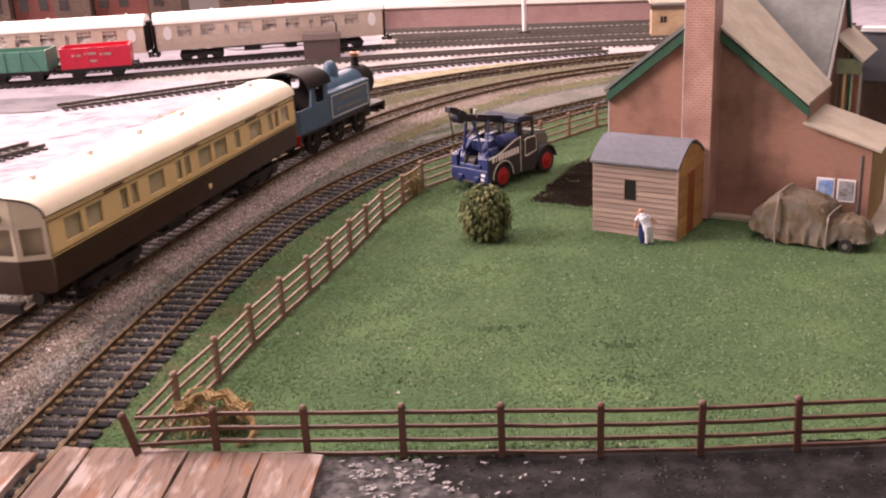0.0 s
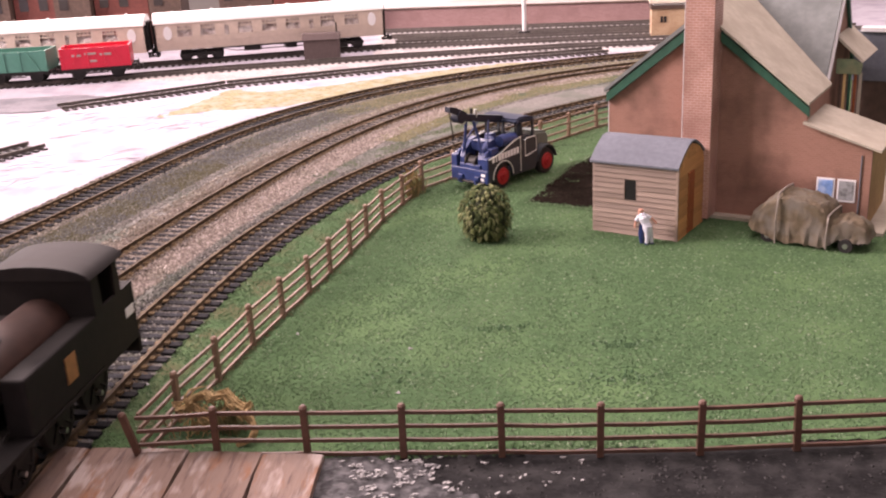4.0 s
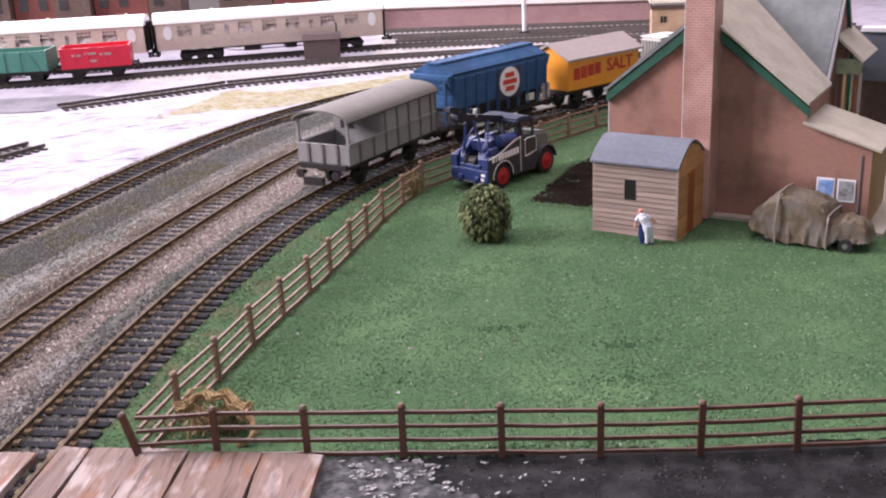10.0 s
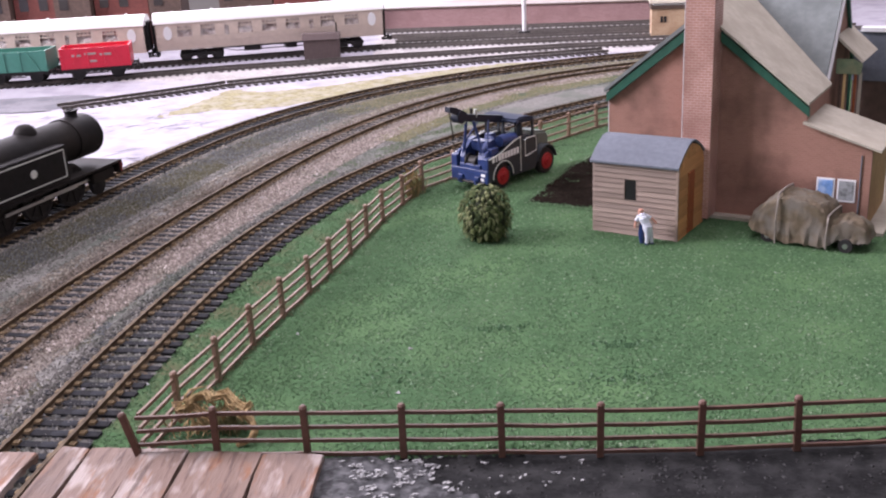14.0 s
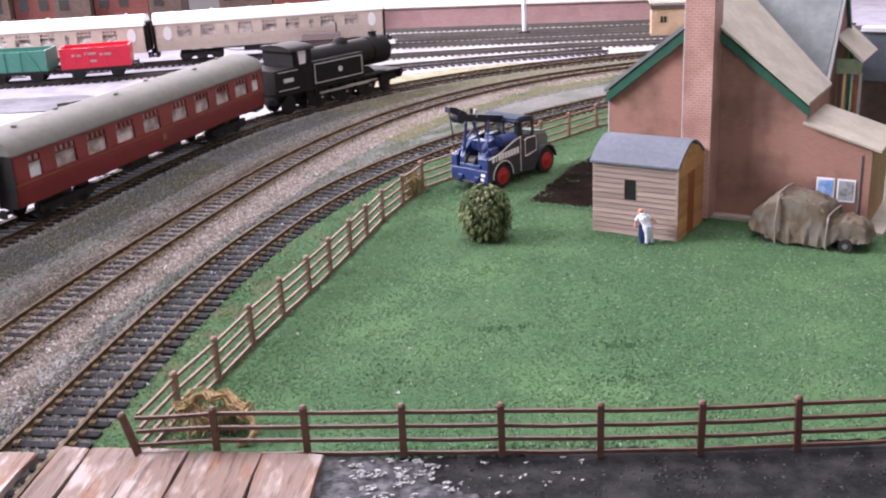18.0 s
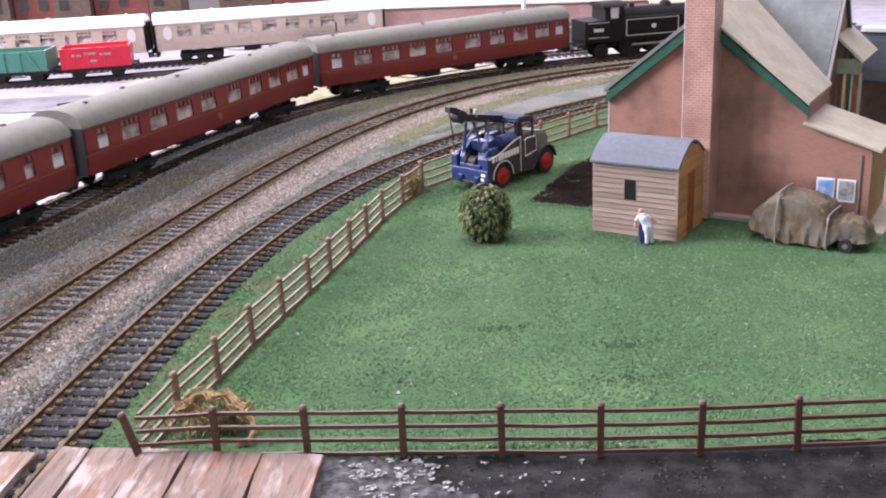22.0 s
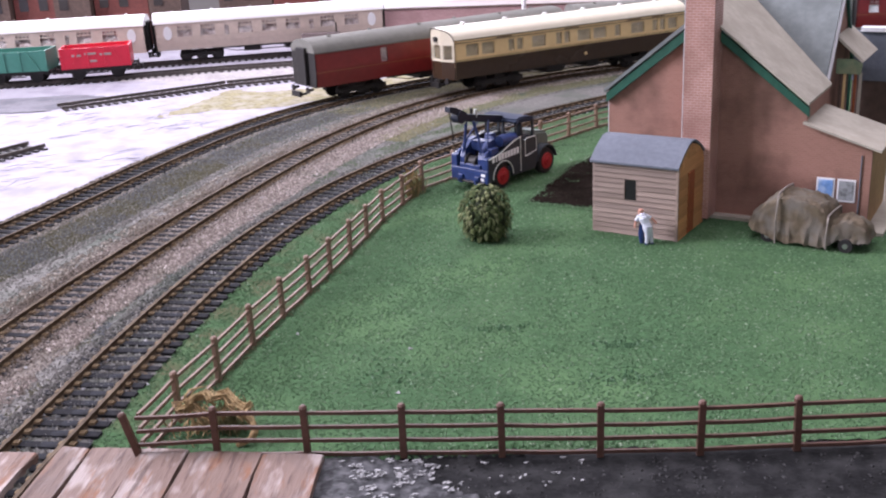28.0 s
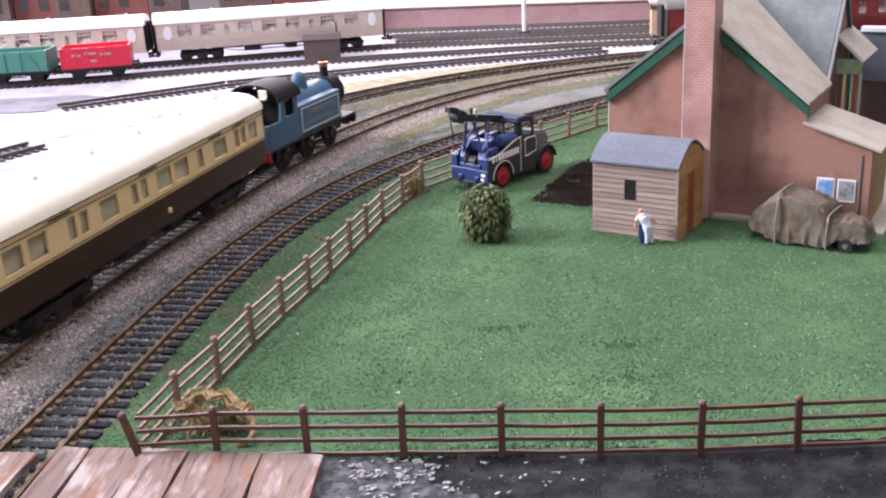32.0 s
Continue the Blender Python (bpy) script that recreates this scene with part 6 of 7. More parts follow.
for s in (-1, 1):
    bm = bmesh.new()
    box(bm, -30, 24, min(s * 9, s * 16.5), max(s * 9, s * 16.5), 16.5, 36.5, 0.8)
    tank = part("side_tank", bm, M["locoblack"], express)
    bm = bmesh.new()
    for a, b, c, d in ((-28, 21.5, 19.2, 19.8), (-28, 21.5, 34, 34.6), (-28, -27.4, 19.8, 34), (20.9, 21.5, 19.8, 34)):
        box(bm, a, b, min(s * 16.5, s * 16.7), max(s * 16.5, s * 16.7), c, d)
    part("lining", bm, M["load_grey"], tank, "pale lining")
    bm = bmesh.new()
    cyl(bm, (-2, s * 16.4, 27), (-2, s * 16.8, 27), 2.2, n=14)
    part("crest", bm, M["load_grey"], tank, "round pale crest")
    bm = bmesh.new()
    for a, b, c, d in ((-63, -44, 19.2, 19.7), (-63, -44, 33, 33.5)):
        box(bm, a, b, min(s * 16.5, s * 16.7), max(s * 16.5, s * 16.7), c, d)
    box(bm, -58, -49, min(s * 16.5, s * 16.75), max(s * 16.5, s * 16.75), 25, 28)
    part("number_bar", bm, M["load_grey"], express, "pale number bar")
bm = bmesh.new()
for s in (-1, 1):
    prism(bm, [(-66, 16.5), (-30, 16.5), (-30, 48), (-34, 48), (-35, 36), (-42, 36), (-43, 48), (-46, 48), (-46, 35), (-66, 35)], min(s * 15.5, s * 16.5), max(s * 15.5, s * 16.5), "y")
box(bm, -31.2, -30, -15.5, 15.5, 16.5, 48)
box(bm, -47, -46, -15.5, 15.5, 30, 48)
box(bm, -66, -47, -15.5, 15.5, 16.5, 35, 0.4)
part("cab", bm, M["locoblack"], express)
bm = bmesh.new()
prism(bm, [(17 * math.cos(math.pi * i / 10), 47 + 4.5 * math.sin(math.pi * i / 10)) for i in range(11)], -50, -27, "x")
part("cab_roof", bm, M["locoblack"], express, smooth=True)
stack(express, "chimney", 52, 44, ((4.4, 0), (3.3, 1.2), (3.1, 3.2), (3.6, 3.6), (3.6, 4.6), (2.2, 4.8), (2.0, 3)), "locoblack")
stack(express, "dome", 16, 42.5, ((6, 0), (5.6, 2), (4.4, 4.6), (2.6, 6), (0, 6.5)), "locoblack")
stack(express, "safety_valve", -16, 43, ((3, 0), (2.4, 2), (2.2, 4.5), (0, 5)), "locoblack")
bm = bmesh.new()
for s in (-1, 1):
    box(bm, 42, 60, min(s * 11, s * 15.5), max(s * 11, s * 15.5), 8, 14, 0.6)
part("cylinder_block", bm, M["locoblack"], express)
buffers(express, 66, 1, z=12.5)
buffers(express, -66, -1, z=12.5)
express_wheels = drivers(express, (-20, 6, 32), 11.0)
wheelset(express, -48, 6.5)
wheelset(express, 54, 5.5)
for s in (-1, 1):
    bm = bmesh.new()
    box(bm, -20, 33, min(s * 11.2, s * 12), max(s * 11.2, s * 12), 9.5, 11.0)
    box(bm, 6, 50, min(s * 12.2, s * 13), max(s * 12.2, s * 13), 10.5, 11.8)
    part("coupling_rod", bm, M["steel"], express, "bright steel rods")
# pale plates stand for the brightness seen through the cab openings
for s in (-1, 1):
    bm = bmesh.new()
    box(bm, -42, -34.5, min(s * 15.3, s * 15.6), max(s * 15.3, s * 15.6), 36.5, 46.5)
    part("cab_window", bm, M["blind"], express, "pale plate across the cab opening")
bm = bmesh.new()
box(bm, 64.8, 66.4, -16, 16, 10, 16)
part("buffer_beam", bm, M["red"], express, "dark red buffer beam")
for o in express.children_recursive:
    if not o.name.startswith(("driving_wheel", "wheel", "spoke", "crank_pin", "coupling_rod", "buffer", "smokebox_door")):
        o.data.transform(Matrix.Translation((0, 0, 1.2 * MM)) @ Matrix.Diagonal((1, 1, 0.91, 1)))
    elif o.name.startswith("smokebox_door"):
        o.matrix_basis = Matrix.Translation((0, 0, -1.8 * MM)) @ o.matrix_basis
    elif o.name.startswith("buffer"):
        o.data.transform(Matrix.Translation((0, 0, -0.2 * MM)))


# ---- goods wagons ----
def wagon_frame(ob, L, wb, z=11.0, half=14.5):
    bm = bmesh.new()
    box(bm, -L / 2, L / 2, -half, half, z - 3, z, 0.2)
    for y in (-11.5, 11.5):
        for k in (-1, 1):
            prism(bm, [(k * wb / 2 - 5, z - 3), (k * wb / 2 + 5, z - 3), (k * wb / 2 + 2, 4.5), (k * wb / 2 - 2, 4.5)], y - 0.6, y + 0.6, "y")
            box(bm, k * wb / 2 - 7, k * wb / 2 + 7, y - 1.4, y + 1.4, 7.0, 8.6)
        box(bm, -wb / 2 + 8, wb / 2 - 8, y - 0.4, y + 0.4, 5.5, 6.3)
    part("underframe", bm, M["frame"], ob)
    for k in (-1, 1):
        wheelset(ob, k * wb / 2)
        buffers(ob, k * L / 2, k, z=10.5)


flat = thing("flat_wagon", "red flat wagon carrying a grey machine casting", "wagon")
wagon_frame(flat, 78, 46, 13.5)
bm = bmesh.new()
box(bm, -42, 37, -16, 16, 13.5, 16.5, 0.3)
box(bm, -42, 37, -16, -14.6, 16.5, 17.6, 0.2)
box(bm, -42, 37, 14.6, 16, 16.5, 17.6, 0.2)
part("deck", bm, M["flat_red"], flat)
for x in (-36, -29, 12, 20, 30):
    for y in (-9, 9):
        bm = bmesh.new()
        box(bm, x - 1.5, x + 1.5, y - 2, y + 2, 16.5, 18.2, 0.3)
        part("cleat", bm, M["flat_red"], flat)
bm = bmesh.new()
box(bm, -20, 5, -9.5, 9.5, 16.5, 37.5, 0.8)
load = part("load", bm, M["load_grey"], flat, "pale grey ribbed transformer casting", smooth=True)
for x in [-18.4 + i * 3.1 for i in range(8)]:
    for sgn in (-1, 1):
        bm = bmesh.new()
        box(bm, x - 0.7, x + 0.7, min(sgn * 9.4, sgn * 11.2), max(sgn * 9.4, sgn * 11.2), 18, 35.5, 0.25)
        part("cooling_fin", bm, M["casting"], load)
for y in (-7.5, -4.5, -1.5, 1.5, 4.5, 7.5):
    bm = bmesh.new()
    box(bm, -22, -19.9, y - 0.7, y + 0.7, 18, 35.5, 0.25)
    part("cooling_fin", bm, M["casting"], load)
bm = bmesh.new()
box(bm, -21, 6, -10.4, 10.4, 37.2, 38.3, 0.3)
part("lid", bm, M["load_grey"], load)
bm = bmesh.new()
cyl(bm, (-7, 0, 38.2), (-7, 0, 39.2), 6.0, n=18)
part("cap", bm, M["load_grey"], load, smooth=True)

salt = thing("orange_salt_van", "orange salt van with pinkish pitched roof", "wagon")
wagon_frame(salt, 70, 40, 15)
bm = bmesh.new()
prism(bm, [(-16.4, 15), (16.4, 15), (16.8, 35.6), (0, 43.6), (-16.8, 35.6)], -35, 35, "x")
body = part("body", bm, M["orange"], salt)
for s in (-1, 1):
    bm = bmesh.new()
    prism(bm, [(s * 19.0, 34.6), (0, 44.2), (0, 45.6), (s * 19.0, 36.0)], -37.5, 37.5, "x")
    part("roof_slope", bm, M["van_roof"], salt, "pinkish grey roof slope")
    turn = pose(-s * 15.5 * MM, s * 16.65 * MM, 27.4 * MM, 90, 0, 0 if s < 0 else 180)
    text_mesh("lettering", "SALT", 12.0, M["dark_letter"], body, turn, "dark red lettering", 0.35)
    for i in range(4):
        bm = bmesh.new()
        x = -27.5 + i * 6.8
        box(bm, min(-s * (x - 2.3), -s * (x + 3.3)), max(-s * (x - 2.3), -s * (x + 3.3)), min(s * 16.5, s * 16.9), max(s * 16.5, s * 16.9), 21.6 + 0.5 * i, 29.4 + 0.5 * i)
        part("lettering_bar", bm, M["dark_letter"], body, "dark red lettering bar")

hopper = thing("blue_bulk_hopper", "dark blue covered bulk hopper wagon with round white sign", "wagon")
wagon_frame(hopper, 102, 62, 13)
bm = bmesh.new()
prism(bm, [(-15.2, 20), (15.2, 20), (16, 38), (13.5, 42), (5, 46), (-5, 46), (-13.5, 42), (-16, 38)], -46, 46, "x")
body = part("body", bm, M["hopper"], hopper)
bm = bmesh.new()
prism(bm, [(-12.5, 10), (12.5, 10), (14.6, 23), (-14.6, 23)], -41, 41, "x")
part("chute", bm, M["frame"], hopper)
for i in range(10):
    for s in (-1, 1):
        bm = bmesh.new()
        x = -45.5 + i * 10.1
        box(bm, x - 0.6, x + 0.6, min(s * 15, s * 16.5), max(s * 15, s * 16.5), 12, 39, 0.15)
        part("rib", bm, M["hopper"], body)
for y in (-5.6, 5.6):
    bm = bmesh.new()
    for i in range(12):
        box(bm, -45 + i * 7.8, -41.5 + i * 7.8, y - 0.5, y + 0.5, 45.6, 47.2, 0.15)
    box(bm, -46, 46, y - 0.3, y + 0.3, 45.8, 46.6)
    part("hinge_row", bm, M["hopper"], body)
for z, y, w in ((46, 0, 4.2), (40.6, 14.6, 1.1), (40.6, -14.6, 1.1)):
    bm = bmesh.new()
    box(bm, -47, 47, y - w, y + w, z - 0.5, z + 0.9, 0.3)
    part("roof_hatch", bm, M["hopper"], body)
for k in (-1, 1):
    bm = bmesh.new()
    for y in (-12, 12):
        box(bm, k * 50 - 0.7, k * 50 + 0.7, y - 0.7, y + 0.7, 11, 40)
    for z in range(14, 40, 4):
        box(bm, k * 50 - 0.4, k * 50 + 0.4, -12, -7, z, z + 0.7)
    prism(bm, [(k * 44, 24), (k * 51, 38), (k * 51, 40), (k * 44, 40)], -15, 15, "y")
    part("end_ladder", bm, M["hopper"], hopper)
for s in (-1, 1):
    bm = bmesh.new()
    y = s * 16.5
    vs = cyl(bm, (6, y, 29), (6, y + s * 0.4, 29), 9, n=28)
    for v in vs:
        v.co.x = 6 + (v.co.x - 6) * 1.1
    back = bmesh.new()
    box(back, -6, 18, min(s * 16.2, s * 16.55), max(s * 16.2, s * 16.55), 18.5, 38)
    part("sign_panel", back, M["sign_blue"], hopper, "flat dark blue panel behind the sign")
    for x, w in ((-30, 6), (24, 8)):
        bar = bmesh.new()
        box(bar, x, x + w, min(s * 15.6, s * 16.0), max(s * 15.6, s * 16.0), 13.5, 18.0)
        part("data_panel", bar, M["load_grey"], hopper, "small pale data panel")
    sign = part("round_sign", bm, M["white"], hopper, "round white sign with orange bars")
    for z, w in ((33.2, 9), (29, 14), (24.8, 9)):
        bm = bmesh.new()
        box(bm, 6 - w / 2, 6 + w / 2, min(y + s * 0.4, y + s * 0.6), max(y + s * 0.4, y + s * 0.6), z - 1.5, z + 1.5)
        part("sign_bar", bm, M["dark_letter"], sign)
    bm = bmesh.new()
    box(bm, 42, 50, min(s * 15, s * 15.6), max(s * 15, s * 15.6), 12, 22)
    part("data_panel", bm, M["van_roof"], hopper, "dull pink data panel")

for o in hopper.children_recursive:
    if not o.name.startswith(("underframe", "wheel", "buffer", "coupling", "chute")):
        o.data.transform(Matrix.Translation((0, 0, 2.2 * MM)) @ Matrix.Diagonal((0.98, 1, 1, 1)))

van = thing("grey_brake_van", "grey goods brake van with open veranda and curved roof", "wagon")
wagon_frame(van, 92, 52, 15)
for s in (-1, 1):
    bm = bmesh.new()
    prism(bm, [(-48, 11), (48, 11), (48, 37), (-12, 37), (-12, 23), (-48, 23)], min(s * 15, s * 16), max(s * 15, s * 16), "y")
    body = part("side", bm, M["vangrey"], van)
for name, a, b, z in (("end_wall", 47, 48, 37), ("cabin_wall", -12.5, -11.5, 37), ("end_wall", -48, -47, 23)):
    bm = bmesh.new()
    box(bm, a, b, -15, 15, 11, z)
    part(name, bm, M["vangrey"], van)
bm = bmesh.new()
box(bm, -47, 47, -15, 15, 11, 12)
part("floor", bm, M["frame"], van)
for s in (-1, 1):
    bm = bmesh.new()
    box(bm, -48, 48, min(s * 16, s * 16.6), max(s * 16, s * 16.6), 22.4, 23.6)
    part("side_rail", bm, M["vangrey"], van)
for x in (-48,):
    for s in (-1, 1):
        bm = bmesh.new()
        box(bm, x, x + 1.4, min(s * 14.6, s * 16.1), max(s * 14.6, s * 16.1), 23, 37)
        part("veranda_post", bm, M["vangrey"], van)
for s in (-1, 1):
    for x in (-38, -24, -11, 2, 15, 28, 41, 47):
        bm = bmesh.new()
        box(bm, x, x + 1.1, min(s * 16, s * 16.7), max(s * 16, s * 16.7), 11, 23 if x < -12 else 37)
        part("strap", bm, M["strap"], body)
for y in (-9, 0, 9):
    bm = bmesh.new()
    box(bm, -48.7, -48, y - 0.6, y + 0.6, 11, 23)
    part("strap", bm, M["strap"], body)
# black plates stand for the shade inside the cabin's door openings
bm = bmesh.new()
box(bm, -11.4, -11.0, -14, -6, 14, 33)
box(bm, -12.9, -12.5, 3, 11, 24, 33)
part("door", bm, M["frame"], van)
bm = bmesh.new()
arc = [(17.2 * math.cos(math.pi * i / 12), 36.6 + 6.4 * math.sin(math.pi * i / 12)) for i in range(13)]
arc += [(y * 0.97, z - 1.2) for y, z in arc[::-1]]
prism(bm, arc, -50, 50, "x")
part("roof", bm, M["van_top"], van, "curved tan grey roof", smooth=True)
for o in van.children_recursive:
    if not o.name.startswith(("underframe", "wheel", "buffer", "coupling")):
        o.data.transform(Matrix.Translation((0, 0, 4.9 * MM)) @ Matrix.Diagonal((0.925, 1, 0.88, 1)))


# ---- parked stock in the yard ----
def tan_coach(label):
    xs = (28, 50, 86, 109, 132, 166, 190)
    W = [(x - 7, x + 7, 25, 31.5) for x in xs] + [(66, 70, 24, 33), (148, 152, 24, 33)]
    W += [(x - 6.6 + k * 3.5, x - 4.0 + k * 3.5, 32.6, 35) for x in xs for k in range(4)]
    ob = coach("tan_coach", label, 222.0, "teak", "teak", 25, "white_roof", W, group="parked coaches", endm="frame")
    for x in (-99, 99):
        for s in (-1, 1):
            bm = bmesh.new()
            vs = cyl(bm, (x, s * 17.0, 29), (x, s * 17.8, 29), 6.5, n=24)
            for v in vs:
                v.co.x = x + (v.co.x - x) * 0.62
            part("oval_window", bm, M["white"], ob, "white oval end window")
    return ob


def yard_pose(x0, y0, x1, y1, z=RAIL_TOP):
    return at((x0 + x1) / 2, (y0 + y1) / 2, z, math.degrees(math.atan2(y1 - y0, x1 - x0)))


t1 = tan_coach("tan coach with white roof parked in the yard, oval end windows")
t1.matrix_basis = yard_pose(-271, 1019, -49, 1063)
t2 = copy_thing(t1, yard_pose(-497, 998, -276, 1016))


def open_wagon(label, m, letters):
    ob = thing("open_wagon", label, "wagon", group="parked wagons")
    wagon_frame(ob, 60, 34, 11)
    bm = bmesh.new()
    for s in (-1, 1):
        box(bm, -30, 30, min(s * 15, s * 16), max(s * 15, s * 16), 11, 29, 0.2)
        box(bm, s * 29.5 - 0.5, s * 29.5 + 0.5, -15, 15, 11, 29)
    box(bm, -29, 29, -15, 15, 11, 13)
    body = part("body", bm, M[m], ob)
    for s in (-1, 1):
        for x, a in ((-29.4, 0), (-7, 0), (7, 0), (29.4, 0), (-18, 0.5), (18, -0.5)):
            bm = bmesh.new()
            mm = Matrix.Translation((x, s * 16.3, 20)) @ Matrix.Rotation(a, 4, "Y")
            box(bm, -0.7, 0.7, -0.4, 0.4, -9, 9, 0, mm)
            part("strap", bm, M[m], body)
    if letters:
        bm = bmesh.new()
        for x, w, z in ((-16, 8, 22.5), (-4, 10, 23.5), (9, 10, 22.5), (-2, 6, 17)):
            box(bm, x - w / 2, x + w / 2, -16.35, -16.0, z - 0.9, z + 0.9)
        part("lettering_bar", bm, M["van_roof"], body, "pale lettering bars")
    return ob


open_wagon("bright red open wagon with pale lettering bars", "wagon_red", True).matrix_basis = at(-304, 943, RAIL_TOP, 11)
open_wagon("green open wagon beside the red one", "wagon_green", False).matrix_basis = at(-373, 936, RAIL_TOP, 2)


# ---- yard buildings and backdrop ----
hut = thing("lamp_hut", "small brown grey hut between the sidings", "hut", at(-107, 1000, 0, 2))
bm = bmesh.new()
box(bm, -17, 17, 0, 16, -0.8, 19)
part("body", bm, M["hut"], hut)
bm = bmesh.new()
prism(bm, [(-1.2, 18.6), (17.2, 18.6), (15, 24), (1.5, 24)], -18.2, 18.2, "x")
part("roof", bm, M["hut"], hut)
bm = bmesh.new()
cyl(bm, (15, 9, 23), (15, 9, 33), 0.7)
part("flue", bm, M["frame"], hut)

pole = thing("white_post", "tall white post on a dark foot in the yard", "post", at(98.3, 1112))
bm = bmesh.new()
cyl(bm, (0, 0, 0), (0, 0, 90), 2.3, n=12)
part("shaft", bm, M["white"], pole, smooth=True)
bm = bmesh.new()
box(bm, -6, 6, -3, 3, -0.7, 3.0, 0.4)
part("foot", bm, M["frame"], pole)

sbox = thing("signal_cabin", "small buff brick cabin with brown trim at the yard's end", "hut", at(219, 1040, 0, -8))
bm = bmesh.new()
box(bm, 0, 44, 0, 26, -0.8, 27)
part("wall", bm, M["yellow_brick"], sbox)
bm = bmesh.new()
box(bm, -1.2, 45.2, -1.2, 27, 27, 30.5, 0.3)
part("cornice", bm, M["shelf_brown"], sbox)
bm = bmesh.new()
prism(bm, [(-3, 33), (13, 42), (29, 33)], -2, 46, "x")
part("roof", bm, M["card"], sbox)
bm = bmesh.new()
box(bm, 2, 42, 0, 25, 30.5, 33)
part("upper_wall", bm, M["white"], sbox)
for x in (8.5, 12.0):
    bm = bmesh.new()
    box(bm, x, x + 2.6, -0.5, 0.3, 14, 20)
    part("window", bm, M["dark_glass"], sbox)

rw = thing("retaining_wall", "long low purple brick retaining wall behind the yard", "wall", kind="structure")
for (x0, y0), (x1, y1) in (((-90, 1232), (90, 1206)), ((90, 1206), (440, 1140))):
    L = math.hypot(x1 - x0, y1 - y0)
    m = at(x0, y0, 0, math.degrees(math.atan2(y1 - y0, x1 - x0)))
    bm = bmesh.new()
    box(bm, 0, L, 0, 6, -1.2, 20)
    seg = part("wall_segment", bm, M["wall_brick"], rw, m=m)
    bm = bmesh.new()
    box(bm, -0.5, L + 0.5, -1, 7, 20, 21.6, 0.2)
    part("coping", bm, M["shelf_brown"], seg)
cover("upper_yard", [(-90, 1240), (90, 1214), (440, 1148), (440, 1500), (-90, 1500)], 19.0, M["van_roof"], "pale pink paved yard above the wall", "ground", 12, 0.2)
slab("upper_yard_base", -84, 440, 1260, 1500, -1.2, 18.4, M["shelf_brown"], "plain support of the upper yard", "wall")
for x, y, w, h, k in ((-560, 1180, 90, 90, "shelf_brown"), (-468, 1190, 46, 96, "shelf_red"), (-420, 1180, 40, 80, "shelf_brown"), (-378, 1190, 60, 100, "shelf_red"), (-316, 1185, 36, 90, "shelf_brown"),
                     (-240, 1200, 60, 110, "shelf_brown"), (-178, 1200, 50, 90, "shelf_red"), (-126, 1205, 34, 70, "shelf_brown"), (20, 1400, 120, 60, "shelf_red"), (200, 1380, 160, 70, "shelf_brown"), (420, 1330, 140, 90, "shelf_red")):
    bd = thing("backdrop_building", "dark low relief building behind the yard", "building", at(x, y), group="backdrop buildings")
    bm = bmesh.new()
    box(bm, 0, w, 0, 40, -1.2, h)
    part("wall", bm, M[k], bd)
    bm = bmesh.new()
    prism(bm, [(-2, h), (20, h + 16), (42, h)], -1, w + 1, "x")
    part("roof", bm, M["felt"], bd)
    for i in range(max(1, int(w / 22))):
        for z in (14, 42):
            bm = bmesh.new()
            box(bm, 6 + i * 22, 16 + i * 22, -0.6, 0.3, z, z + 16)
            part("window", bm, M["dark_glass"], bd)


# ---- things on the field ----
M["needles"] = island_mat("fir_tips", [(0.016, 0.028, 0.009), (0.042, 0.060, 0.020), (0.090, 0.112, 0.042), (0.215, 0.228, 0.115), (0.026, 0.040, 0.013), (0.060, 0.082, 0.029), (0.125, 0.145, 0.062)])


def conifer(x, y, h, r):
    ob = thing("fir_bush", "round dark green plastic fir bush with pale tips", "bush", at(x, y, 0))
    bm = bmesh.new()
    cyl(bm, (0, 0, -1), (0, 0, h * 0.9), 1.1, 0.4, n=8)
    part("trunk", bm, M["straw"], ob)
    bm = bmesh.new()
    lathe(bm, ((0, 1.0), (r * 0.62, 2.5), (r * 0.74, h * 0.35), (r * 0.66, h * 0.6), (r * 0.36, h * 0.84), (0, h * 0.93)), 14)
    part("core", bm, M["bush"], ob, "dark inner foliage")
    bm = bmesh.new()
    n = 560
    for i in range(n):
        t = (i + 0.5) / n
        lift = -0.82 + 1.78 * t
        a = i * 2.39996 + random.uniform(-0.25, 0.25)
        rr = r * math.sqrt(max(0.012, 1 - abs(lift) ** 2.3)) * random.uniform(0.86, 1.06)
        z = h * (0.46 + 0.53 * lift)
        d = Vector((math.cos(a), math.sin(a), 0))
        L = random.uniform(2.6, 4.6)
        hang = 0.75 - 0.5 * max(0, lift) + random.uniform(-0.25, 0.25)
        tip = d * rr + Vector((0, 0, max(0.2, z - L * hang * 0.6)))
        base = d * max(0.3, rr - L * 0.62) + Vector((0, 0, max(0.3, z + L * 0.34)))
        side = Vector((-d.y, d.x, 0)) * random.uniform(0.65, 1.2)
        side.z = random.uniform(-0.35, 0.35)
        mid = base.lerp(tip, 0.55) + d * 0.35 + Vector((0, 0, 0.35))
        ridge = mid + d * 0.3 + Vector((0, 0, 0.3))
        for q in ((base, mid + side, tip, ridge), (base, ridge, tip, mid - side)):
            v = [bm.verts.new(p) for p in q]
            bm.faces.new((v[0], v[1], v[3]))
            bm.faces.new((v[1], v[2], v[3]))
    bmesh.ops.remove_doubles(bm, verts=bm.verts, dist=0.0001)
    part("foliage", bm, M["needles"], ob)


conifer(19.4, 431.0, 24.2, 12.2)

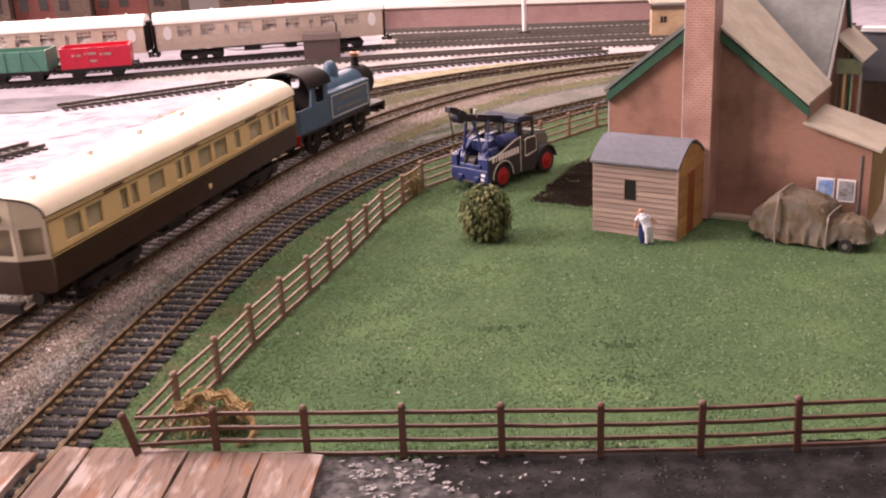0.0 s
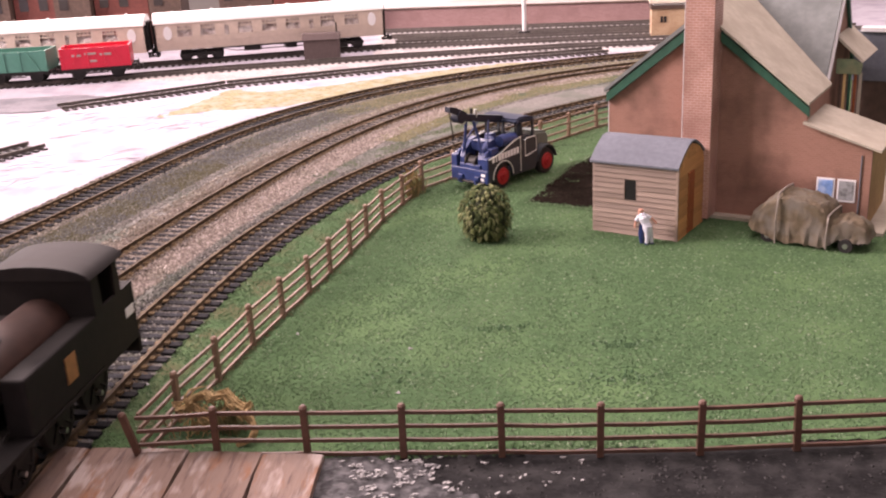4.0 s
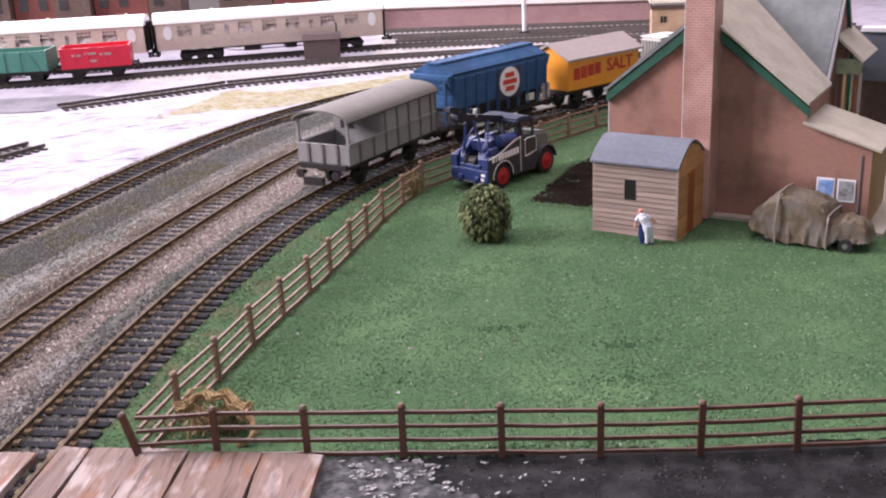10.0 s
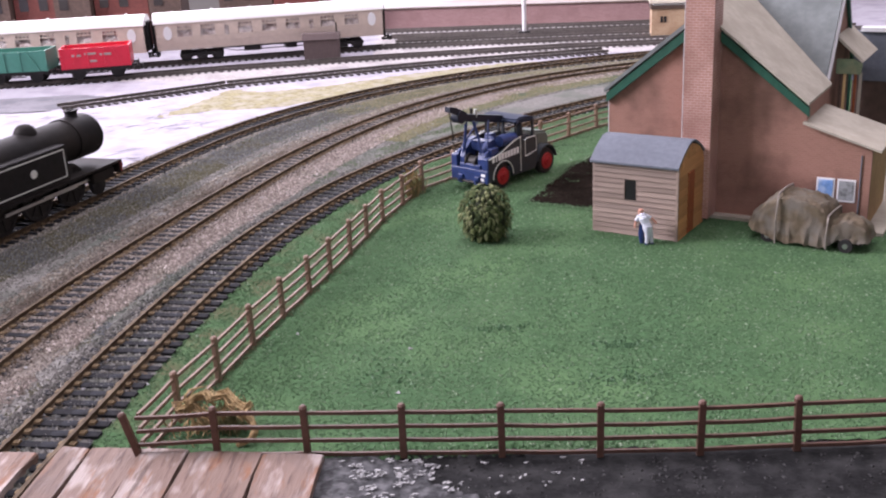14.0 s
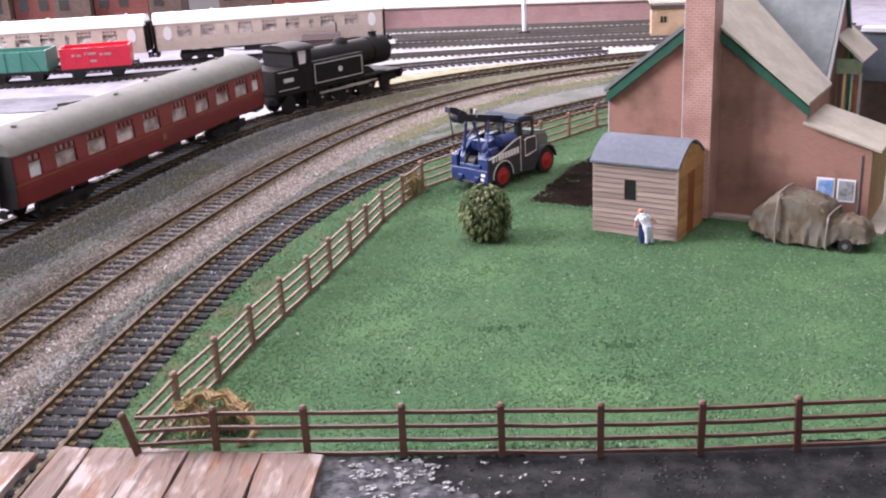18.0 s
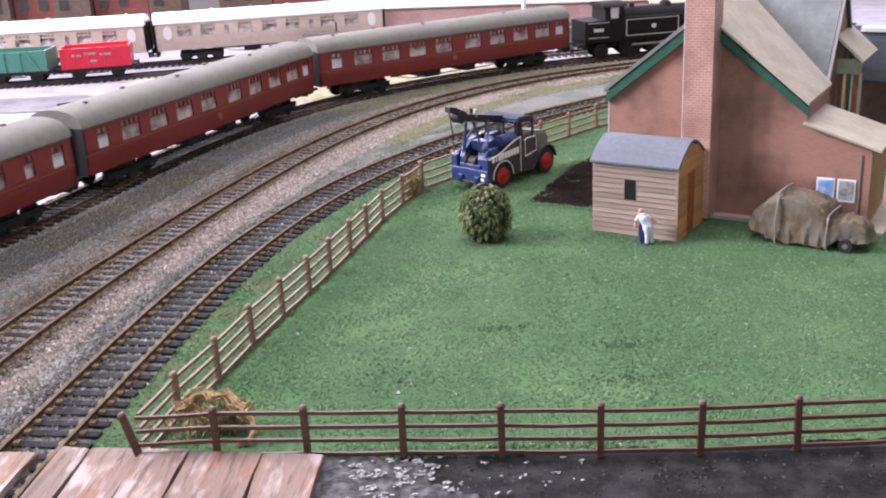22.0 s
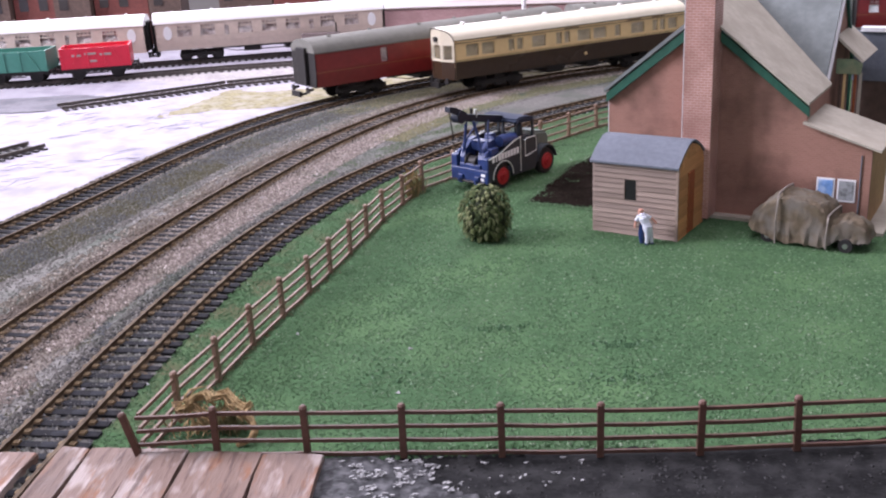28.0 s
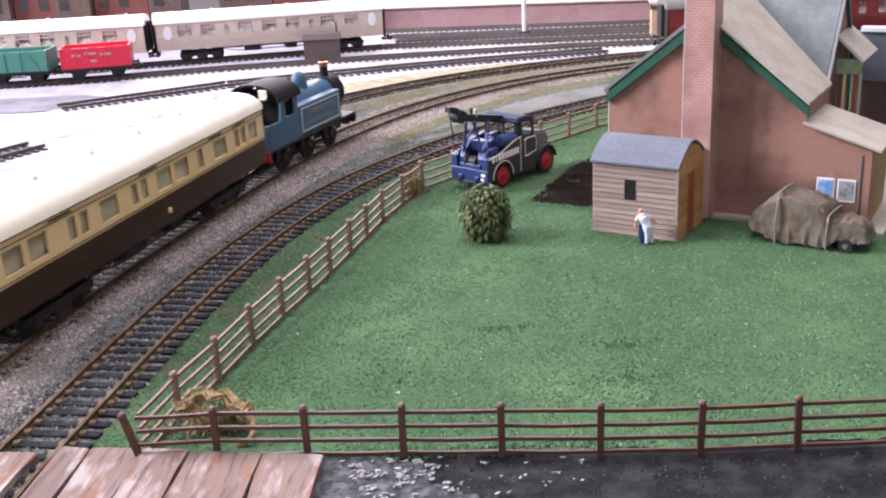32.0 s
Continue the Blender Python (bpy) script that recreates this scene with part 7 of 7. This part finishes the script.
# dry straw tuft in the fence corner: a matted hoop of stalks with loose ends
tuft = thing("straw_tuft", "tuft of tangled dry straw in the fence corner", "tuft", at(-68, 266, 0))


def frayed(bm, line, width, n, r0=0.14, r1=0.4):
    """Stalks that follow a line loosely, each its own way."""
    for _ in range(n):
        k0 = random.randint(0, max(0, len(line) - 5))
        k1 = min(len(line), k0 + random.randint(4, 8))
        o = Vector((random.gauss(0, width), random.gauss(0, width), random.gauss(0, width)))
        pts = [Vector(p) + o + Vector((random.gauss(0, width * 0.35), random.gauss(0, width * 0.35), random.gauss(0, width * 0.35))) for p in line[k0:k1]]
        tube(bm, [Vector((p.x, p.y, max(0.2, p.z))) for p in pts], random.uniform(r0, r1), 4)


hoop = [(-9.5 * math.cos(a) + random.gauss(0, 0.9), 3.0 * math.sin(a * 1.3) + random.gauss(0, 0.8), 5.8 + 4.6 * math.sin(a) + random.gauss(0, 0.8)) for a in [0.0 + i * math.pi * 1.05 / 13 for i in range(14)]]
low = [(-9.0 + i * 1.5, 1.5 * math.sin(i * 0.9), 6.0 + 1.2 * math.sin(i * 0.8)) for i in range(13)]
curl = [(7.0, -2, 7.5), (10.0, -4, 7.6), (12.0, -6, 6.2), (12.6, -7.5, 4.2), (11.5, -8.5, 2.2), (9.0, -9, 0.9), (7.5, -9, 0.5)]
for line, w, n in ((hoop, 0.8, 70), (low, 0.9, 50), (curl, 0.3, 22)):
    bm = bmesh.new()
    frayed(bm, line, w, n)
    part("straw_mat", bm, M["straw"], tuft)
bm = bmesh.new()
for _ in range(110):
    p = Vector((random.gauss(3.5, 2.6), random.gauss(1.5, 2.0), 0.2))
    d = Vector((random.gauss(0, 1.6), random.gauss(0, 1.6), random.uniform(4.5, 9.5)))
    tube(bm, [p, p + d * 0.55 + Vector((random.gauss(0, 0.4), 0, 0)), p + d], random.uniform(0.14, 0.3), 3)
part("upright_straw", bm, M["dry_moss"], tuft, "olive grey dry stalks")
bm = bmesh.new()
for _ in range(34):
    p = Vector((random.gauss(-5, 3.5), random.gauss(0, 2.5), 0.2))
    d = Vector((random.gauss(0, 2.2), random.gauss(0, 1.2), random.uniform(2.5, 8.5)))
    tube(bm, [p, p + d * 0.6 + Vector((random.gauss(0, 0.5), 0, 0)), p + d], random.uniform(0.14, 0.3), 3)
part("lower_straw", bm, M["straw"], tuft)

# withered growth caught in the fence near the lorry
scrub = thing("dry_scrub", "withered brown scrub caught in the fence", "shrub", at(-14, 507, 0))
for name, spread, count, key in (("twigs_low", 3.6, 60, "dry_moss"), ("twigs_high", 2.2, 60, "straw")):
    bm = bmesh.new()
    for _ in range(count):
        p = Vector((random.gauss(0, spread * 0.6), random.gauss(0, spread), 0.0))
        d = Vector((random.gauss(0, 1.8), random.gauss(0, 2.6), random.uniform(5, 10 if key == "dry_moss" else 15)))
        tube(bm, [p, p + d * 0.5 + Vector((random.gauss(0, 0.8), random.gauss(0, 0.8), 0)), p + d], random.uniform(0.16, 0.4), 4)
    tagged(part(name, bm, M[key], scrub), kind="stuff")

# painted toy figure by the shed: one plain mesh, bent over, its back to the field
bm = bmesh.new()


def limb(*knots):
    for (p, r), (q, e) in zip(knots, knots[1:]):
        cyl(bm, p, q, r, e, n=10)


limb(((0.2, -0.6, 0.7), 0.8), ((0.5, -0.4, 3.8), 0.95), ((0.2, -0.1, 7.0), 1.5))
limb(((2.3, 0.6, 0.7), 0.8), ((2.0, 0.8, 3.8), 0.95), ((1.2, 0.4, 7.0), 1.45))
limb(((0.7, 0.1, 6.0), 1.9), ((0.5, 0.1, 7.6), 2.15), ((-0.3, 0.3, 9.4), 1.85), ((-1.3, 0.7, 11.4), 2.15), ((-1.9, 1.0, 12.7), 1.7), ((-2.2, 1.3, 13.3), 0.8))
limb(((-2.9, 0.9, 12.3), 0.95), ((-4.3, 0.8, 10.2), 0.75))
limb(((-0.2, 0.9, 12.4), 0.95), ((1.9, 0.7, 11.4), 0.75))
pale_end = len(bm.verts)
limb(((-4.3, 0.8, 10.2), 0.65), ((-4.9, 0.6, 7.2), 0.5))
limb(((1.9, 0.7, 11.4), 0.65), ((4.2, 0.3, 9.2), 0.5))
lathe(bm, ((0, -1.4), (1.0, -0.9), (1.25, 0.0), (0.95, 0.9), (0, 1.3)), 12, (-2.4, 1.7, 14.1))
skin_end = len(bm.verts)
limb(((-1.7, 1.6, 0.6), 1.0), ((-2.0, 1.5, 4.0), 1.3), ((-1.6, 1.2, 8.6), 1.5))
for x, y in ((0.2, -0.9), (2.3, 0.3), (-1.7, 1.2)):
    box(bm, x - 0.85, x + 0.85, y - 0.5, y + 1.9, -0.1, 0.75, 0.25)
fig = part("toy_figure", bm, M["pale_blue"], smooth=True, m=at(86.3, 412.6, -0.05, -8))
fig.data.materials.append(M["skin"])
fig.data.materials.append(M["navy"])
for f in fig.data.polygons:
    k = min(f.vertices)
    f.material_index = 0 if k < pale_end else 1 if k < skin_end else 2
tagged(fig, "small pale blue and white painted toy figure on the grass", "figurine")

# covered load under a tarpaulin
tarp = thing("tarpaulin_trailer", "trailer hidden under a crumpled tan tarpaulin", "trailer", at(154, 407, 0, -36))
bm = bmesh.new()
nx, ny = 84, 60
TOP_U = (-25, -24.2, -22.5, -19, -14.5, -11.5, -4, 3, 7, 9, 10.5, 12, 15, 19, 22.5, 24, 24.8)
TOP_Z = (3.0, 9.0, 13.5, 17.0, 21.5, 23.5, 23.0, 22.0, 19.0, 15.5, 12.8, 14.0, 15.2, 13.6, 11.5, 8.0, 3.0)
grid = []
for i in range(nx + 1):
    row = []
    for j in range(ny + 1):
        u, w = -24 + 48.4 * i / nx, -1 + 2 * j / ny
        # across: hanging side, rounded shoulder, top
        prof = 0.88 * float(np.interp(u, TOP_U, TOP_Z))
        half = float(np.interp(u, (-25, -20, -12, 8, 13, 24.8), (6.5, 9.5, 11, 11, 9, 7)))
        hem = float(np.interp(u, (-25, -16, -10, 9, 13, 25), (5.5, 3.0, 1.6, 1.6, 4.2, 4.5)))
        hang = min(1.0, max(0.0, (abs(w) - 0.55) / 0.45))
        top = prof - 1.2 * min(1, abs(w) / 0.55) ** 2
        z = top + (hem - top) * hang if top > hem else hem - 0.5 * hang
        v = math.copysign(half * (min(1, abs(w) / 0.55) ** 0.9 * 0.86 + 0.14 * hang), w)
        f = noise.noise((u * 0.2, z * 0.09, 2.0)) + 0.55 * noise.noise((u * 0.6, z * 0.2, 9.0)) + 0.28 * noise.noise((u * 1.3, z * 0.7, 3.0))
        v += math.copysign(1.5 * f * (0.25 + hang), w) * (0.4 + 0.6 * hang)
        z += 1.1 * noise.noise((u * 0.22, v * 0.25, 4.0)) + 0.55 * noise.noise((u * 0.7, v * 0.6, 5.0)) + 0.25 * noise.noise((u * 1.5, v * 1.4, 6.0))
        row.append(bm.verts.new((u + 0.9 * noise.noise((v * 0.4, z * 0.3, 7)), v, max(0.5, z))))
    grid.append(row)
for i in range(nx):
    for j in range(ny):
        bm.faces.new((grid[i][j], grid[i + 1][j], grid[i + 1][j + 1], grid[i][j + 1]))
ends = [r for r in (grid[0], grid[-1])]
bm.faces.new(ends[0])
bm.faces.new(ends[1][::-1])
bmesh.ops.solidify(bm, geom=bm.faces[:], thickness=0.4)
part("tarpaulin", bm, M["tarp"], tarp, smooth=True)
bm = bmesh.new()
box(bm, -22, 22, -6.5, 6.5, 2.6, 5.5, 0.3)
part("chassis", bm, M["frame"], tarp)
for x in (-15, 16.5):
    for y in (-8.2, 8.2):
        bm = bmesh.new()
        cyl(bm, (x, y - 1.4, 2.7), (x, y + 1.4, 2.7), 2.8, n=20)
        w = part("wheel", bm, M["tyre"], tarp)
        bm = bmesh.new()
        cyl(bm, (x, y - 1.55, 2.7), (x, y + 1.55, 2.7), 1.1, n=14)
        part("hub", bm, M["steel"], w)
for u, zt, w, z0 in ((-11.2, 21.9, 11.9, 0.8), (9.2, 14.6, 11.6, 1.2)):
    bm = bmesh.new()
    rim = [(-w, z0), (-w - 0.3, zt * 0.45), (-w + 0.6, zt * 0.8), (-w * 0.72, zt * 0.97), (0, zt), (w * 0.72, zt * 0.97), (w - 0.6, zt * 0.8), (w + 0.3, zt * 0.45), (w, z0)]
    tube(bm, [(u + 0.25 * math.sin(y), y, z) for y, z in rim], 0.42, 6)
    part("strap", bm, M["tarp_band"], tarp, "pale canvas strap")

# recovery lorry
lorry = thing("recovery_lorry", "navy blue recovery lorry with crane jib and red wheels", "lorry", at(31.5, 527.3, 0, 46))
bm = bmesh.new()
box(bm, -22, 31, -5, 5, 4.5, 8, 0.3)
part("chassis", bm, M["navy"], lorry)
CURVE = [(-22, 17.6), (-17, 18.0), (-12, 19.4), (-7, 21.6), (-2, 23.4), (3.6, 24.6)]
for s in (-1, 1):
    bm = bmesh.new()
    prism(bm, [(-22, 5), (-18.6, 5)] + [(-11 - 7.6 * math.cos(math.pi * i / 8), 6.3 + 7.8 * math.sin(math.pi * i / 8)) for i in range(9)] + [(-3.2, 5), (3.6, 5)] + CURVE[::-1],
          min(s * 11.3, s * 12.5), max(s * 11.3, s * 12.5), "y")
    side = part("body_side", bm, M["lorry_side"], lorry, "dark grey blue body side")
    bm = bmesh.new()
    tube(bm, [(x, s * 12.6, z - 0.3) for x, z in CURVE], 0.36, 5)
    tube(bm, [(-11 - 8.0 * math.cos(math.pi * i / 10), s * 12.6, 6.3 + 8.2 * math.sin(math.pi * i / 10)) for i in range(11)], 0.34, 5)
    tube(bm, [(3.2, s * 12.6, 24.2), (3.2, s * 12.6, 6)], 0.3, 4)
    part("body_lining", bm, M["load_grey"], side, "pale lining")
    for i, w in enumerate((1.7, 0.7, 1.8, 1.8, 1.6, 1.9, 1.8, 1.8, 1.6)):
        x = -18.6 + i * 2.42
        bm = bmesh.new()
        zc = 16.6 + 0.14 * i
        box(bm, x - w / 2, x + w / 2, min(s * 12.5, s * 12.75), max(s * 12.5, s * 12.75), zc - 1.65, zc + 1.65)
        part("lettering_bar", bm, M["white"], side, "white lettering bar")
bm = bmesh.new()
box(bm, -21.5, 3.6, -11.3, 11.3, 8, 9.2)
deck = part("deck", bm, M["navy"], lorry)
bm = bmesh.new()
box(bm, -23.2, -21.8, -12.5, 12.5, 4.5, 11.5, 0.5)
box(bm, -23.0, -21.8, -12.5, -8.5, 11.2, 17.6, 0.4)
box(bm, -23.0, -21.8, 8.5, 12.5, 11.2, 17.6, 0.4)
rear = part("tail_plate", bm, M["navy"], lorry)
for y, z, w in ((-9.5, 9.0, 2.6), (-9.0, 6.6, 2.0)):
    bm = bmesh.new()
    box(bm, -23.5, -23.2, y - w / 2, y + w / 2, z - 0.7, z + 0.7)
    part("tail_marking", bm, M["white"], rear, "small pale marking")
for y in (-5.5, 5.5):
    bm = bmesh.new()
    box(bm, -24.4, -23.0, y - 1.6, y + 1.6, 3.6, 8.0, 0.4)
    cyl(bm, (-25.6, y, 5.8), (-23, y, 5.8), 0.8, n=8)
    part("tow_hook", bm, M["navy"], rear)
bm = bmesh.new()
cyl(bm, (-23.8, -11, 4.8), (-23.8, 11, 4.8), 0.7, n=8)
part("tow_bar", bm, M["frame"], rear)
# winch gear between the sides
for s in (-1, 1):
    bm = bmesh.new()
    tube(bm, [(-20.5, s * 7.5, 9), (-20.0, s * 4.6, 27), (-21.5, s * 2.4, 36)], 0.85, 6)
    part("mast_leg", bm, M["navy"], lorry)
    bm = bmesh.new()
    tube(bm, [(-21.4, s * 10.8, 16), (-10.5, s * 3.0, 34.5)], 0.45, 5)
    part("stay", bm, M["navy"], lorry)
    bm = bmesh.new()
    prism(bm, [(-21.6, 9), (-21.6, 16.5), (-20.4, 19.5), (-15.5, 24.5), (-11.5, 25.5), (-10, 22), (-10, 9)], min(s * 4.6, s * 7.4), max(s * 4.6, s * 7.4), "y")
    part("winch_housing", bm, M["navy"], lorry)
    bm = bmesh.new()
    cyl(bm, (-18.8, s * 8.2, 17), (-18.8, s * 9.6, 17), 3.2, n=14)
    cyl(bm, (-18.8, s * 9.4, 17), (-18.8, s * 10.4, 17), 0.9, n=8)
    part("gear_wheel", bm, M["navy"], lorry)
bm = bmesh.new()
cyl(bm, (-18.8, -3.4, 14), (-18.8, 3.4, 14), 3.0, n=16)
for y in (-3.2, 3.2):
    cyl(bm, (-18.8, y - 0.3, 14), (-18.8, y + 0.3, 14), 4.2, n=16)
part("winch_drum", bm, M["frame"], lorry)
bm = bmesh.new()
cyl(bm, (-10, -9.5, 24), (1.5, -9.5, 24), 2.8, n=14)
part("gas_bottle", bm, M["navy"], lorry)
bm = bmesh.new()
box(bm, -13, 1.5, -9, 9, 9.2, 21.5, 0.8)
part("locker", bm, M["frame"], lorry)
for x, y, w in ((-11, -2, 4), (-5, 3, 5), (-3, -5.5, 3.5)):
    bm = bmesh.new()
    box(bm, x, x + w, y - 2, y + 2, 21.3, 25.5, 0.5)
    part("locker_box", bm, M["navy"], lorry)
for x, y, z, a, b, c in ((-21.2, 0, 10.5, 1.6, 7, 3.2), (-20.2, -10, 15.5, 2.0, 1.6, 2.4), (-20.2, 10, 15.5, 2.0, 1.6, 2.4), (-13.5, 0, 22, 3.0, 4, 2.6), (-15, -9.2, 19, 3, 1.6, 2.6)):
    bm = bmesh.new()
    box(bm, x - a, x + a, y - b, y + b, z - c, z + c, 0.5)
    part("gear_block", bm, M["navy"], lorry)
# cab: door panels, pillars, roof, with openings right through
bm = bmesh.new()
for s in (-1, 1):
    prism(bm, [(3.8, 5), (15.6, 5), (17.6, 9), (17.6, 22), (3.8, 22)], min(s * 11.2, s * 12.3), max(s * 11.2, s * 12.3), "y")
    for a, b in ((3.8, 5.4), (13.9, 15.2)):
        box(bm, a, b, min(s * 11.0, s * 12.2), max(s * 11.0, s * 12.2), 22, 31.5)
    box(bm, 3.8, 4.8, min(s * 9.8, s * 12.2), max(s * 9.8, s * 12.2), 22, 31.5)
box(bm, 3.8, 4.8, -12, 12, 9, 22.5)
box(bm, 3.8, 4.8, -0.8, 0.8, 22, 31.5)
box(bm, 16.4, 17.6, -12, 12, 9, 22)
box(bm, 14.2, 15.0, -0.5, 0.5, 22, 31.5)
cabp = part("cab", bm, M["lorry_side"], lorry)
bm = bmesh.new()
prism(bm, [(0.8, 31.2), (16.2, 30.6), (16.4, 31.6), (13.5, 33.4), (8, 34.3), (3, 34.2), (0.8, 33.2)], -12.3, 12.3, "y")
bmesh.ops.bevel(bm, geom=list(bm.edges), offset=0.8, segments=2, affect="EDGES")
part("cab_roof", bm, M["cabgrey"], lorry, "dark grey blue cab roof", smooth=True)
for s in (-1, 1):
    bm = bmesh.new()
    box(bm, 5.4, 13.9, s * 11.6 - 0.15, s * 11.6 + 0.15, 22, 31.2)
    g = part("cab_window", bm, M["glass"], cabp)
    g.visible_shadow = False
    bm = bmesh.new()
    door = [(7.2, 13), (7.2, 21.2), (8.6, 22.4), (15.6, 22.4), (16.6, 21), (16.6, 14.6), (7.2, 13)]
    tube(bm, [(x, s * 12.4, z) for x, z in door], 0.28, 4)
    part("door_lining", bm, M["load_grey"], cabp, "pale door lining")
bm = bmesh.new()
box(bm, 7, 13, -10, 10, 9, 17, 0.8)
part("cab_seat", bm, M["frame"], cabp)
bm = bmesh.new()
prism(bm, [(17.6, 7), (33, 7), (33.5, 18), (32, 21.5), (17.6, 24)], -7.8, 7.8, "y")
bmesh.ops.bevel(bm, geom=list(bm.edges), offset=1.2, segments=3, affect="EDGES")
part("bonnet", bm, M["lorry_green"], lorry, "grey green bonnet", smooth=True)
for x, r in ((-11, 6.5), (25.5, 6.9)):
    for y in (-10.2, 10.2):
        s = -1 if y < 0 else 1
        bm = bmesh.new()
        cyl(bm, (x, y - 2.0, r), (x, y + 2.0, r), r - 0.5, r - 0.5, n=28)
        cyl(bm, (x, y - 1.3, r), (x, y + 1.3, r), r, n=28)
        w = part("wheel", bm, M["tyre"], lorry)
        bm = bmesh.new()
        cyl(bm, (x, y + s * 1.9, r), (x, y + s * 2.35, r), 4.5, 4.3, n=22)
        cyl(bm, (x, y + s * 2.3, r), (x, y + s * 2.7, r), 2.6, 2.2, n=16)
        cyl(bm, (x, y + s * 2.6, r), (x, y + s * 3.3, r), 1.1, n=12)
        part("rim", bm, M["red"], w, "red wheel rim")
for s in (-1, 1):
    bm = bmesh.new()
    c = 25.5
    ar = [(c + 8.4 * math.cos(0.12 + 2.9 * i / 12), 7 + 8.8 * math.sin(0.12 + 2.9 * i / 12)) for i in range(13)]
    ar += [(c + 7.7 * math.cos(0.12 + 2.9 * i / 12), 7 + 8.1 * math.sin(0.12 + 2.9 * i / 12)) for i in range(12, -1, -1)]
    prism(bm, ar, min(s * 7.6, s * 12.8), max(s * 7.6, s * 12.8), "y")
    part("mudguard", bm, M["lorry_side"], lorry)
# jib over the cab's back, rising to the tail
m = Matrix.Translation((1.5, 0, 32.8)) @ Matrix.Rotation(radians(11.5), 4, "Y")
bm = bmesh.new()
box(bm, -29, 1.0, -2.1, 2.1, -1.9, 1.9, 0.4, m)
jib = part("crane_jib", bm, M["jib_blue"], lorry, "long dark crane jib")
bm = bmesh.new()
prism(bm, [(-26, 36.5), (-25, 40.8), (-33, 44.8), (-37.2, 45.6), (-37.6, 43.2), (-31, 40.5)], -1.7, 1.7, "y")
part("jib_head", bm, M["jib_blue"], jib)
bm = bmesh.new()
cyl(bm, (-29.6, -2.4, 39.3), (-29.6, 2.4, 39.3), 3.1, n=18)
part("pulley", bm, M["jib_blue"], jib)
bm = bmesh.new()
cyl(bm, (-27.2, -1.4, 36.6), (-27.2, 1.4, 36.6), 1.5, n=10)
part("hook_block", bm, M["load_grey"], jib, "pale hook block")
bm = bmesh.new()
tube(bm, [(-36.3, 0, 43.5), (-35.0, 0, 36), (-33.4, 0, 25)], 0.28, 5)
part("hoist_cable", bm, M["frame"], jib)
for y in (-1.4, 1.4):
    bm = bmesh.new()
    cyl(bm, (-18.3, y, 37.6), (-18.5, y, 41.4), 0.8, n=10)
    part("lamp_bracket", bm, M["load_grey" if y < 0 else "frame"], jib)


# ---- what moves ----
LOOP = 950 + 115 + math.pi * 544 + 176 + 115 + (math.pi - 1.403) * 438


def s_of(rows, t):
    return float(np.interp(t, [r[0] for r in rows], [r[1] for r in rows]))


TRAIN_A = ((0, -680), (6, 20), (7, 141), (9, 374), (10, 486), (11, 594), (12, 708), (12.75, 800), (13, 850), (13.25, 890), (13.5, 940), (14, 1115), (14.5, 1210), (16, 1330), (18, 1360), (32, 1360))
TRAIN_B = ((0, 27), (1, -96), (2, -220), (3, -343), (28, 476 - LOOP), (29, 354 - LOOP), (30, 232 - LOOP), (31, 114 - LOOP), (32, -12 - LOOP))
TRAIN_C = ((0, -1960), (13, -934), (14, -857), (17, -631), (18, -543), (19, -467), (20, -378), (21, -301), (22, -222), (23, -147), (24, -54), (25, 29), (28, 298), (30, 484), (31, 560), (32, 648))
TIMES = [i * 0.25 for i in range(129)]


def ride(ob, key, rows, offset, wheelbase, loop=0.0):
    out = []
    for t in TIMES:
        s = s_of(rows, t) + offset
        if loop and s < -900:
            s += loop
        out.append((t, rail_pose(key, s, wheelbase)))
    walk(ob, out)


def spin(wheels, rows, r, step=0.08):
    """Turns driving wheels as their engine rolls."""
    for w in wheels:
        rest = w.matrix_basis.copy()
        walk(w, [(t, rest @ Matrix.Rotation(s_of(rows, t) / r, 4, "Y")) for t in [i * step for i in range(int(32 / step) + 1)]])


def motions():
    spin(goods_wheels, TRAIN_A, 9.0, 0.04)
    spin(blue_wheels, TRAIN_B, 10.0)
    spin(express_wheels, TRAIN_C, 11.0)
    for ob, off, wb in ((van, -178, 52), (hopper, -66, 62), (salt, 37, 40), (flat, 123, 50), (goods, 215, 48)):
        ride(ob, "A", TRAIN_A, off, wb)
    for ob, off, wb in ((auto, 118, 144), (blue, 293, 58)):
        ride(ob, "B", TRAIN_B, off, wb, LOOP)
    for ob, off, wb in ((c3, 125, 166), (c2, 387, 166), (c1, 649, 166), (express, 856, 66)):
        ride(ob, "C", TRAIN_C, off, wb)


motions()
